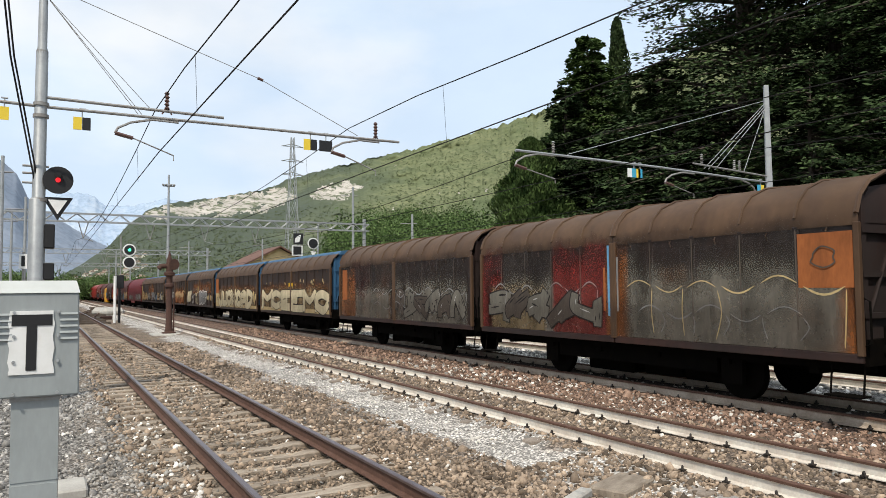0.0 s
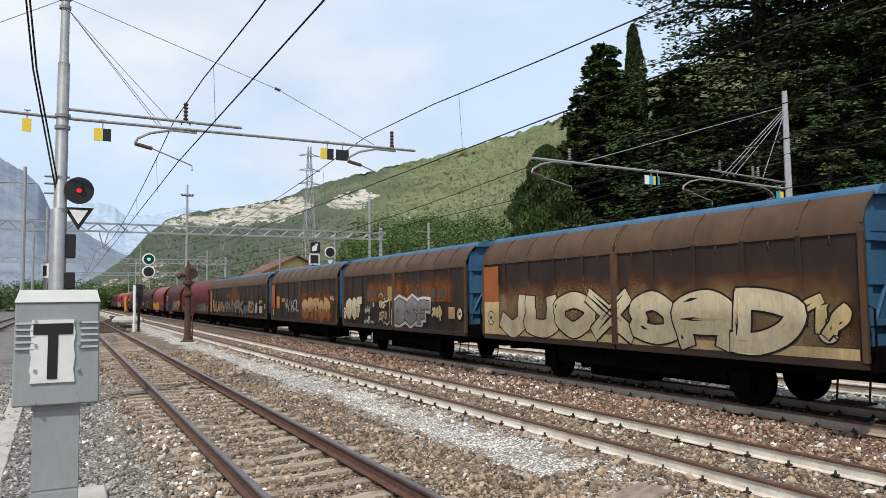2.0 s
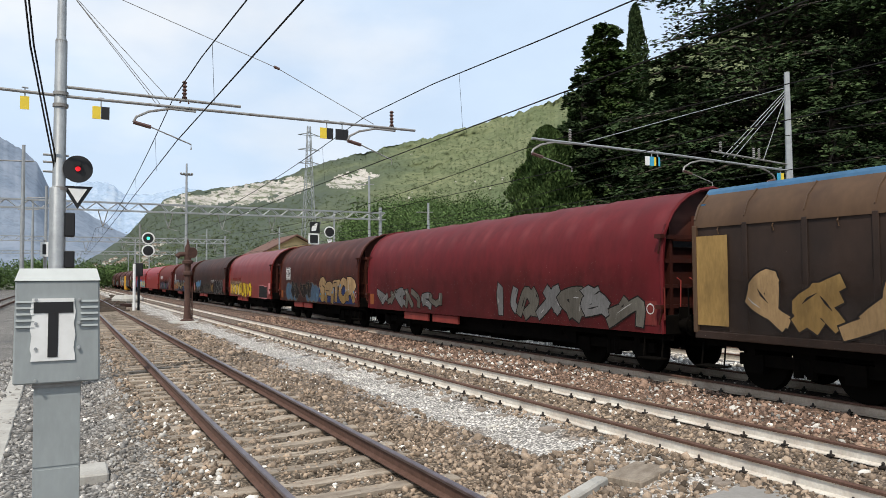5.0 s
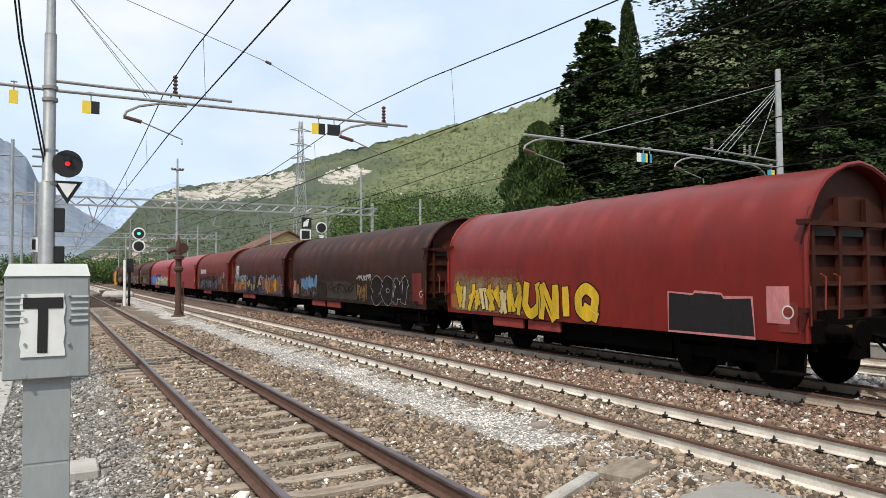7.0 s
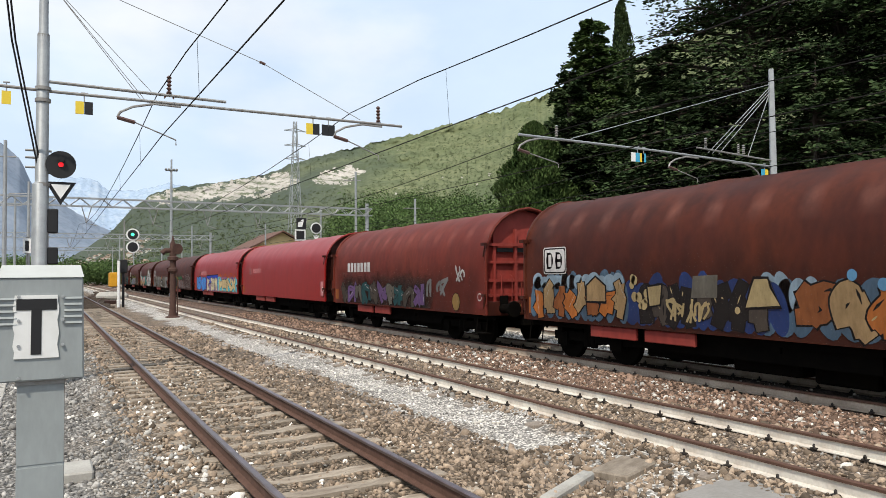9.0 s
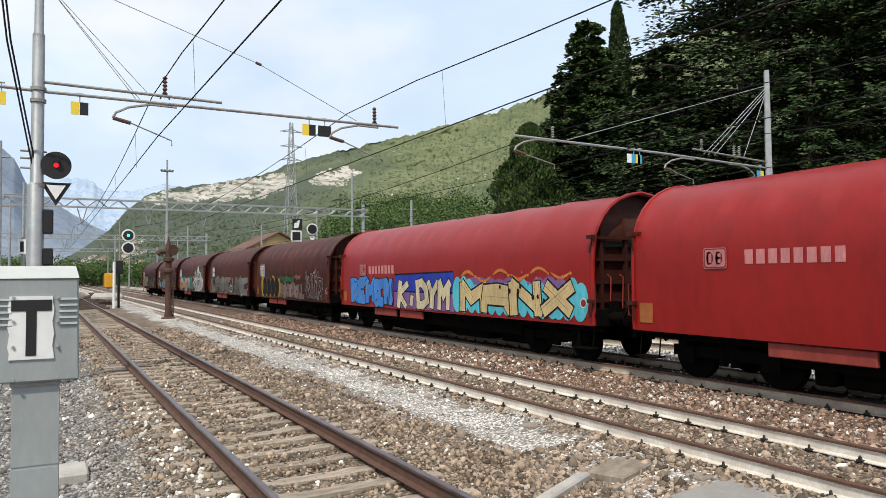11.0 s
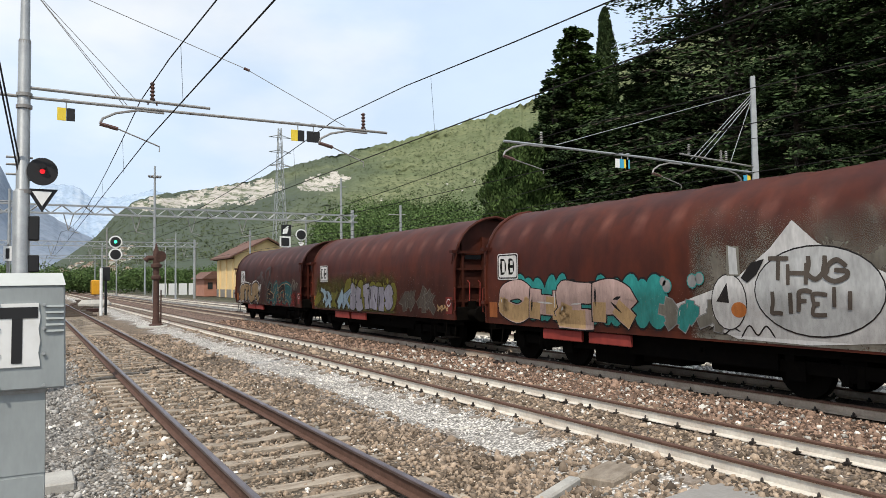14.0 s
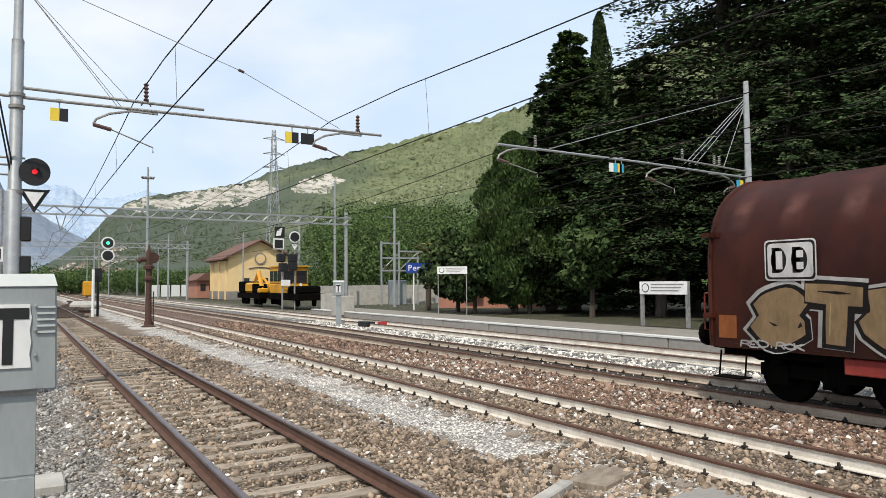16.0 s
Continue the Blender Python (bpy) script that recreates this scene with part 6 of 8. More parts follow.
# cream pieces
for w_ in (wc, wd):
    veil(w_, 10.7, 0.1, 1.0, 2.55, "mist_rust")
    veil(w_, 10.6, 0.2, 1.0, 2.35, "mist_tan")
    panel(w_, 10.7, 0.15, 0.995, 1.16, "cream", "cream band along the foot of the wall")
piece(wc, "MCEEMC", 10.3, 0.1, 1.02, 2.06, "cream_pale", "ink", 13, 0.235, 0.032, lean=0.06, cuts=2, gloss="cream", jump=0.03)
dots(wc, 10.0, 0.6, 2.12, 2.45, "cream", 113, 14, 0.06)
panel(wc, 5.75, 5.1, 2.18, 2.35, "gold")
piece(wd, "JUOXOAD", 9.9, 1.1, 1.0, 2.1, "cream_pale", "ink", 16, 0.26, 0.034, lean=0.2, cuts=3, gloss="cream")
panel(wd, 10.7, 9.95, 1.16, 1.85, "cream", "cream overpainted end panel")
panel(wd, 10.75, 9.95, 1.85, 2.8, "rust_orange", "orange door panel")
piece(wd, 2, 1.1, 0.3, 1.3, 1.95, "cream", "ink", 17, 0.2, 0.03)
brake_mark(wd, 0.62, 1.42, 0.2)
brake_mark(wd, 10.35, 1.42, 0.17)
# dark wagon with small tags
piece(we, "GSF", 9.9, 8.2, 1.12, 2.02, "cream_pale", "ink", 17, 0.27, 0.03, cuts=1)
for k_, s_ in enumerate((10.15, 9.75, 8.75, 7.85, 7.5, 7.05)):
    dots(we, s_, s_ - 0.08, 1.2 + 0.16 * (k_ % 4), 1.5 + 0.2 * (k_ % 3), "chalk", 200 + k_, 1, 0.09)
tag(we, 3, 7.75, 7.35, 1.42, 1.72, "chalk", 120, 0.014)
tag(we, 6, 8.0, 7.0, 1.03, 1.18, "chalk", 121, 0.016)
brake_mark(we, 10.15, 1.5, 0.15)
veil(we, 7.9, 0.6, 1.85, 2.75, "mist_rust")
for k_ in range(11):
    if k_ not in (5, 6):
        sprayed(we, [[(-(7.75 - 0.6 * k_), 1.98), (-(7.75 - 0.6 * k_) + 0.42, 1.98), (-(7.75 - 0.6 * k_) + 0.36, 2.28), (-(7.75 - 0.6 * k_) + 0.06, 2.28)]], "soot", 0.045, name="lettering_bar")
panel(we, 5.7, 5.2, 1.88, 2.40, "ochre", "yellow square sprayed on the wall")
tag(we, "GSF", 6.45, 5.75, 1.62, 1.9, "cream_pale", 18, 0.026, 0.05)
tag(we, "2014", 6.45, 5.75, 1.22, 1.52, "cream_pale", 118, 0.026, 0.05)
swags(we, 6.6, 5.5, 1.98, 2, 0.8, "cream_pale", 119, 0.02)
swags(we, 6.6, 5.5, 1.12, 2, 0.02, "cream_pale", 129, 0.02)
piece(we, "GSF", 5.15, 2.3, 1.06, 1.98, "silver", "tar", 19, 0.25, 0.03, halo="chalk", soft=False, lean=0.04, cuts=3)
piece(we, 3, 2.2, 1.5, 1.25, 1.75, "cream", "ink", 20, 0.22, 0.02)
panel(we, 1.1, 0.7, 1.35, 1.7, "tan", "tan data panel")
brake_mark(we, 0.4, 1.5, 0.17)
# dark wagon with an orange piece
panel(wf, 10.9, 10.2, 1.5, 2.8, "rust_orange", "faded orange panel")
brake_mark(wf, 10.5, 1.3, 0.17)
panel(wf, 9.8, 9.2, 1.5, 2.15, "orange", "bright orange panel")
panel(wf, 8.8, 8.1, 1.85, 2.05, "ochre", "small yellow plate")
tag(wf, 3, 8.0, 7.3, 1.35, 1.95, "chalk", 21, 0.018)
tag(wf, "WOL", 6.9, 5.5, 1.4, 1.95, "chalk", 22, 0.03)
veil(wf, 5.4, 0.4, 1.0, 2.6, "mist_rust")
piece(wf, "SATOR", 5.0, 0.9, 1.02, 2.02, "tan", "rust_orange", 23, 0.23, 0.03, low="rust_orange", cuts=2)
tag(wf, 4, 0.85, 0.3, 1.9, 2.1, "cream", 24, 0.014)
# long wagon with faded silver letters
veil(wg, 17.6, 0.2, 1.0, 1.9, "mist_dark")
veil(wg, 11.5, 7.0, 1.2, 3.0, "mist_rust")
panel(wg, 17.9, 17.2, 1.1, 2.7, "ochre", "yellowed end panel")
piece(wg, 5, 16.8, 12.6, 1.06, 1.98, ("tan", "ochre"), "tar", 24, 0.19, 0.03)
piece(wg, 3, 12.4, 10.0, 1.06, 1.9, ("grime", "silver"), "tar", 124, 0.2, 0.03)
piece(wg, "MAK", 9.6, 6.1, 1.06, 1.95, "silver", "grime", 25, 0.19, 0.03, soft=False, cuts=3)
piece(wg, 2, 6.0, 4.8, 1.1, 1.7, "slate", "grime", 125, 0.2, 0.02)
piece(wg, "Geo", 4.7, 3.2, 1.2, 2.0, "tan", "ochre", 26, 0.13, 0.02, cuts=0)
shape(wg, "chalk", 2.9, 1.15, [(0, 0), (0.1, 0.45), (0.35, 0.75), (0.65, 0.6), (0.7, 0.25), (0.45, 0.02)], 0.02, "ink")
tag(wg, 4, 1.85, 1.15, 1.72, 1.95, "cream", 27, 0.02)
panel(wg, 1.8, 1.05, 1.2, 1.62, "cream_pale", "pale data plate")
for k_ in range(4):
    sprayed(wg, [[(-1.72, 1.28 + 0.09 * k_), (-1.15, 1.28 + 0.09 * k_), (-1.15, 1.31 + 0.09 * k_), (-1.72, 1.31 + 0.09 * k_)]], "soot", 0.045, name="lettering_bar")
tag(wg, 5, 0.95, 0.25, 1.85, 2.1, "tar", 28, 0.018)
brake_mark(wg, 0.5, 1.6, 0.15)
# hood wagons
piece(wh, 6, 14.3, 9.2, 0.95, 1.6, ("silver", "grime"), "tar", 31, 0.2, 0.03)
piece(wh, 6, 6.0, 0.6, 0.95, 1.8, ("silver", "grime"), "tar", 32, 0.22, 0.03)
logo_plate(wi, 10.0, 1.95, 0.62)
cloud(wi, 10.3, 8.4, 0.92, 1.75, "slate", 33, 3, "grime")
cloud(wi, 6.9, 5.2, 0.92, 1.7, "slate", 34, 3, "grime")
piece(wi, 5, 9.4, 6.0, 1.0, 1.9, "tar", "grime", 35, 0.25, 0.02, soft=False, low="dirty_red", cuts=3, gloss="tan")
patch(wi, 5.4, 0.4, 0.95, 1.55, "deep_blue", 34, 0.12)
dots(wi, 5.3, 0.5, 1.0, 1.7, "sky", 36, 12, 0.06)
piece(wi, "SATOR", 4.9, 0.4, 0.94, 1.98, "tan", "ink", 35, 0.225, 0.032, low="ochre", cuts=2)
word_bars(wj, 10.3, 7.8, 1.9, 2.1, "dirty_red", 7)
veil(wj, 11.3, 7.6, 0.95, 2.2, "mist_tan")
piece(wj, 10, 11.0, 7.7, 0.96, 1.76, ("gold", "cream", "gold"), "ink", 36, 0.24, 0.022, lean=0.35, cuts=2, soft=False)
piece(wj, "UNiQ", 7.65, 4.9, 0.94, 1.86, "gold", "ink", 37, 0.2, 0.03, cuts=2, jump=0.09, gloss="cream")
patch(wj, 2.9, 0.95, 0.88, 1.58, "tar", 38, 0.13, "pink")
panel(wj, 0.72, 0.3, 1.15, 1.75, "pink", "faded pink data panel")
veil(wk, 14.0, 0.3, 0.9, 1.7, "mist_dark")
piece(wk, 5, 12.9, 10.6, 0.98, 1.92, "sky", "silver", 39, 0.24, 0.02, low="brown", cuts=3)
panel(wk, 14.1, 13.7, 1.1, 1.7, "pink", "faded pink data panel")
tag(wk, 3, 13.6, 13.2, 1.0, 1.5, "ochre", 139, 0.03)
patch(wk, 9.3, 5.9, 1.0, 1.65, "soot", 141, 0.12)
tag(wk, 7, 9.0, 6.2, 1.2, 1.6, "tar", 142, 0.03)
piece(wk, 4, 5.9, 4.5, 1.74, 1.98, "chalk", "grime", 140, 0.13, 0.01, cuts=0)
tag(wk, 6, 5.8, 4.8, 1.0, 1.65, "ochre", 143, 0.02)
piece(wk, "SOM", 4.4, 1.4, 0.92, 1.92, "tar", "pale_grey", 41, 0.3, 0.022, cuts=2, lean=0.25)
panel(wk, 2.5, 2.1, 0.92, 1.2, "red_box")
panel(wk, 0.95, 0.3, 1.1, 2.0, "dirty_red", "faded red panel")
logo_plate(wl, 10.3, 1.95, 0.62)
cloud(wl, 11.2, 8.0, 0.92, 1.92, "slate", 45, 11)
cloud(wl, 11.1, 8.1, 1.6, 1.95, "pale_blue", 145, 12)
cloud(wl, 8.0, 4.4, 0.92, 1.86, "deep_blue", 46, 12)
cloud(wl, 4.9, 0.5, 0.92, 1.86, "slate", 47, 13)
cloud(wl, 4.8, 3.8, 1.3, 1.95, "pale_blue", 148, 4)
piece(wl, 8, 11.1, 8.0, 0.94, 1.78, ("orange", "tan", "rust_orange"), "ink", 42, 0.3, 0.03, soft=False, low="ochre", lean=0.25)
shape(wl, "tan", 9.2, 1.35, [(0, 0), (0, 0.35), (0.3, 0.55), (0.62, 0.35), (0.62, 0)], 0.024, "ink")
dots(wl, 8.1, 7.4, 1.25, 1.95, "cream", 142, 9, 0.08)
piece(wl, 8, 7.6, 4.7, 0.94, 1.8, ("tar", "soot", "tar"), "ink", 43, 0.34, 0.02, gloss="cream", cuts=3)
shape(wl, "cream", 7.35, 1.3, [(0, 0), (-0.05, 0.4), (0.35, 0.45), (0.3, 0.05)], 0.024, "ink")
shape(wl, "grime", 6.3, 1.5, [(0, 0), (0.05, 0.4), (0.6, 0.42), (0.58, 0.02)], 0.024)
shape(wl, "cream", 5.15, 1.35, [(0, 0), (0.12, 0.38), (0.18, 0.52), (0.45, 0.52), (0.5, 0.36), (0.68, 0.05)], 0.024, "ink")
dots(wl, 4.95, 4.6, 1.6, 1.65, "tar", 144, 2, 0.05)
dots(wl, 6.0, 5.3, 1.3, 1.95, "cream", 145, 4, 0.07)
tag(wl, 5, 6.9, 5.9, 1.05, 1.5, "cream", 146, 0.025)
piece(wl, 6, 4.2, 0.7, 0.94, 1.84, ("rust_orange", "tan", "orange", "rust_orange", "gold"), "ink", 44, 0.26, 0.03, lean=0.2, cuts=2, gloss="cream")
dots(wl, 4.2, 0.8, 1.75, 1.95, "sky", 147, 6, 0.07)
word_bars(wm, 10.1, 7.8, 2.08, 2.42, "chalk", 7)
veil(wm, 10.8, 3.0, 0.92, 2.1, "mist_dark")
piece(wm, 10, 10.7, 3.6, 0.92, 1.72, ("soot", "violet", "grime", "deep_teal"), "tar", 47, 0.2, 0.03, cuts=3)
piece(wm, 3, 3.4, 2.1, 1.3, 1.9, "silver", "tar", 48, 0.13, 0.0, cuts=0)
tag(wm, 2, 1.6, 1.1, 1.75, 2.2, "chalk", 49, 0.03)
dots(wm, 1.7, 1.5, 1.15, 1.25, "ochre", 50, 1, 0.22, "ink")
word_bars(wn_, 12.1, 10.3, 2.12, 2.36, "pink", 8)
logo_plate(wn_, 12.7, 2.05, 0.36, "pink", "red")
panel(wn_, 0.6, 0.25, 1.1, 1.7, "pink", "small faded panel")
# bright red wagon with three pieces
logo_plate(wo, 12.6, 1.98, 0.42, "pink", "red")
word_bars(wo, 12.1, 9.9, 2.04, 2.32, "pink", 8)
piece(wo, "REMEN", 13.8, 10.05, 0.94, 1.9, "azure", "ink", 51, 0.25, 0.03, cuts=4, gloss="sky")
shape(wo, "violet", 9.95, 0.92, [(0, 0), (0, 0.6), (4.0, 0.6), (4.0, 0)], 0.004)
shape(wo, "royal", 9.95, 1.45, [(0, 0), (0.05, 0.55), (3.95, 0.62), (4.0, 0)], 0.005, "ink")
piece(wo, "K.DYM", 9.65, 6.2, 0.94, 1.9, "cream_pale", "ink", 52, 0.19, 0.03, soft=False, cuts=2, lean=0.14, gloss="gold")
cloud(wo, 5.95, 0.25, 0.92, 1.82, "turquoise", 53, 16)
cloud(wo, 5.5, 0.9, 1.3, 1.85, "violet", 153, 11)
swags(wo, 5.6, 0.7, 1.98, 6, 0.02, "orange", 154, 0.035)
piece(wo, "MANX", 5.6, 0.6, 0.94, 1.86, "cream", "ink", 54, 0.26, 0.04, soft=False, lean=0.16, cuts=3, gloss="tan")
dots(wo, 3.6, 1.6, 1.35, 1.75, "ink", 155, 8, 0.05)
dots(wo, 4.9, 0.4, 1.85, 2.05, "pink", 156, 6, 0.035)
for w_, y_ in ((x1, 10.15), (x2, 9.6), (x3, 10.2), (x4, 10.15), (x5, 9.7)):
    logo_plate(w_, y_, 1.97, 0.64)
cloud(x1, 10.35, 7.0, 0.92, 1.96, "gold", 61, 7)
for k_ in range(4):
    sprayed(x1, [ellipse(9.75 - 0.72 * k_, 1.42, 0.46, 0.52)], "grime", 0.0075 + 0.0012 * k_, name="graffiti_outline")
    sprayed(x1, [ellipse(9.75 - 0.72 * k_, 1.42, 0.44, 0.50)], "tar", 0.0081 + 0.0012 * k_, name="graffiti_fill")
    sprayed(x1, [ellipse(9.98 - 0.72 * k_, 1.45, 0.05, 0.3, 14, 0.25)], "green" if k_ == 0 else "soot", 0.0125 + 0.0001 * k_, name="graffiti_detail")
tag(x1, "Albsyrus", 6.6, 4.7, 1.70, 2.0, "green", 62, 0.03)
tag(x1, 1, 7.0, 6.7, 1.65, 2.1, "green", 162, 0.04)
tag(x1, 4, 4.6, 3.7, 1.82, 2.05, "pink", 163, 0.016)
piece(x1, "ROCKRoLL", 6.8, 3.2, 0.98, 1.62, ("mauve", "silver"), "blush", 63, 0.19, 0.022, cuts=2, soft=False, gloss="green")
piece(x1, 5, 3.1, 0.85, 1.0, 2.2, "maroon", "chalk", 64, 0.14, 0.022, soft=False, lean=0.3, cuts=0)
lines(x1, 2.1, 0.8, 1.2, 2.0, "chalk", 65, 1, 0.02)
veil(x2, 10.6, 0.6, 0.92, 1.9, "mist_grey")
piece(x2, "UASEIME", 10.3, 0.5, 0.93, 1.98, ("ash", "grime"), "tar", 65, 0.28, 0.028, soft=False, cuts=3, gloss="grime", lean=0.12)
panel(x2, 9.15, 8.75, 1.2, 1.85, "teal")
panel(x2, 4.9, 4.5, 1.75, 1.98, "rust_orange")
tag(x2, "O", 4.7, 4.2, 1.0, 1.5, "chalk", 66, 0.03)
cloud(x3, 10.2, 5.2, 1.0, 2.02, "teal", 167, 14, "tar")
piece(x3, "OhER", 10.4, 6.0, 0.94, 1.94, "blush", "ink", 67, 0.3, 0.028, low="tan", cuts=1)
piece(x3, 3, 5.3, 3.9, 0.98, 1.6, ("grime", "teal"), "silver", 168, 0.2, 0.02)
dots(x3, 5.4, 4.2, 1.75, 2.0, "silver", 169, 4, 0.11, "teal")
shape(x3, "chalk", 3.9, 0.92, [(-1.15, 0.52), (0.2, 0.95), (0.95, 1.5), (1.35, 1.92), (1.75, 1.55), (2.6, 1.15), (3.3, 0.8), (3.2, 0.35), (2.7, 0.1), (1.6, 0.0), (0.3, 0.02), (-0.4, 0.25)], 0.006)
veil(x3, 4.6, 0.6, 0.9, 3.3, "mist_grey")
sprayed(x3, [ellipse(2.2, 1.74, 1.05, 0.70, 30)], "tar", 0.0125, name="graffiti_outline")
sprayed(x3, [ellipse(2.2, 1.74, 1.03, 0.675, 30)], "pale_grey", 0.0135, name="graffiti_fill")
tag(x3, "THUG", 2.95, 1.7, 1.86, 2.24, "soot", 68, 0.035, 0.02)
tag(x3, "LIFE!!", 2.95, 1.55, 1.38, 1.76, "soot", 69, 0.035, 0.02)
sprayed(x3, [ellipse(3.75, 1.55, 0.36, 0.48)], "tar", 0.0145, name="graffiti_outline")
sprayed(x3, [ellipse(3.75, 1.55, 0.34, 0.46)], "chalk", 0.0155, name="graffiti_fill")
shape(x3, "tar", 4.0, 1.55, [(0, 0), (0.22, 0.32), (0.26, -0.02)], 0.017)
shape(x3, "tar", 3.5, 1.95, [(0, 0), (0.2, 0.25), (0.45, 0.3), (0.3, 0.05), (0.12, -0.08)], 0.017)
shape(x3, "pale_grey", 3.75, 2.0, [(0, 0), (0.0, 0.5), (0.2, 0.46), (0.22, 0.0)], 0.016, "grime")
sprayed(x3, [ellipse(3.55, 1.42, 0.15, 0.13)], "orange", 0.018, name="graffiti_detail")
lines(x3, 4.2, 2.9, 0.95, 1.2, "tar", 70, 2, 0.014)
# last wagons
veil(x4, 11.3, 3.6, 0.92, 2.4, "mist_lime")
cloud(x4, 7.9, 3.7, 0.98, 1.95, "olive", 170, 8)
piece(x4, 6, 11.2, 7.5, 0.94, 1.7, ("olive", "pale_blue", "pale_blue"), "ink", 70, 0.17, 0.02, soft=False, lean=0.4, cuts=2)
piece(x4, "BLTNIS", 7.5, 3.9, 0.94, 1.86, "lilac_grey", "ink", 71, 0.34, 0.03, cuts=2)
dots(x4, 7.8, 3.8, 1.85, 2.05, "olive", 171, 8, 0.07)
piece(x4, 4, 3.4, 1.1, 0.95, 1.85, "soot", "grime", 72, 0.24, 0.018, soft=False, cuts=3, gloss="silver")
tag(x4, 4, 0.95, 0.35, 1.08, 1.28, "tan", 73, 0.018)
piece(x5, "STUR", 10.35, 6.7, 0.93, 1.92, "ochre_pale", "ink", 74, 0.235, 0.026, halo="chalk", band="ink", cuts=2, lean=0.2, gloss="cream")
piece(x5, 3, 7.0, 4.6, 1.5, 2.65, "slate_mist", "slate_mist", 75, 0.07, 0.0, cuts=0, lean=0.3)
veil(x5, 5.2, 0.6, 0.9, 1.7, "mist_red")
piece(x5, 4, 5.0, 1.4, 0.93, 1.92, ("tar", "deep_teal"), "tan", 76, 0.2, 0.022, halo="deep_teal", lean=0.2, cuts=4, gloss="teal")
tag(x5, 4, 1.35, 0.4, 1.6, 2.05, "grime", 77, 0.02)
tag(x5, 5, 6.75, 6.2, 1.55, 1.85, "chalk", 177, 0.018)
tag(x5, "RED.RoK", 10.6, 9.5, 0.90, 1.02, "chalk", 78, 0.013)

# road dirt over the old paint
for w_, n_ in ((wc, 10.8), (wd, 10.8), (we, 10.4), (wf, 11.0), (x3, 11.2), (wa, 10.3), (wb, 10.1), (x2, 11.1)):
    veil(w_, n_ - 0.1, 0.1, 0.99, 1.9, "dirt_brown", 0.03)
for w_, n_ in ((wg, 18.0), (wh, 15.2), (wi, 11.5), (wk, 14.4), (wl, 11.5), (wm, 11.6), (x1, 11.5), (x4, 11.5), (x5, 11.2)):
    veil(w_, n_ - 0.1, 0.1, 0.87, 2.5, "dirt_dark", 0.03)

# ---- station ----
M["plaster"] = material("yellow_plaster", (0.76, 0.56, 0.29), rough=0.9, spots=(0.66, 0.47, 0.23), scale=0.5, amount=0.6, grain=0.08, grain_scale=10)
M["tile"] = material("brown_roof_tiles", (0.13, 0.068, 0.05), rough=0.9, spots=(0.18, 0.095, 0.07), scale=2, grain=0.25, grain_scale=8)
M["stone"] = material("grey_plinth_stone", (0.24, 0.22, 0.20), rough=0.9, spots=(0.17, 0.155, 0.14), scale=1.5, grain=0.12)
M["brick_pink"] = material("pinkish_render", (0.42, 0.20, 0.14), rough=0.9, spots=(0.34, 0.15, 0.10), scale=1)
M["machine"] = material("machine_yellow", (0.62, 0.30, 0.015), rough=0.45, spots=(0.48, 0.22, 0.01), scale=2, grain=0.06)
M["glass"] = material("dark_window", (0.02, 0.025, 0.03), rough=0.08, spec=0.6)
M["blue_sign"] = material("blue_enamel", (0.02, 0.06, 0.32), rough=0.4)
M["village"] = material("village_walls", (0.68, 0.64, 0.57), rough=0.9, rnd=0.25)
M["tile_pale"] = material("faded_roof_tiles", (0.34, 0.25, 0.19), rough=0.9, rnd=0.2)


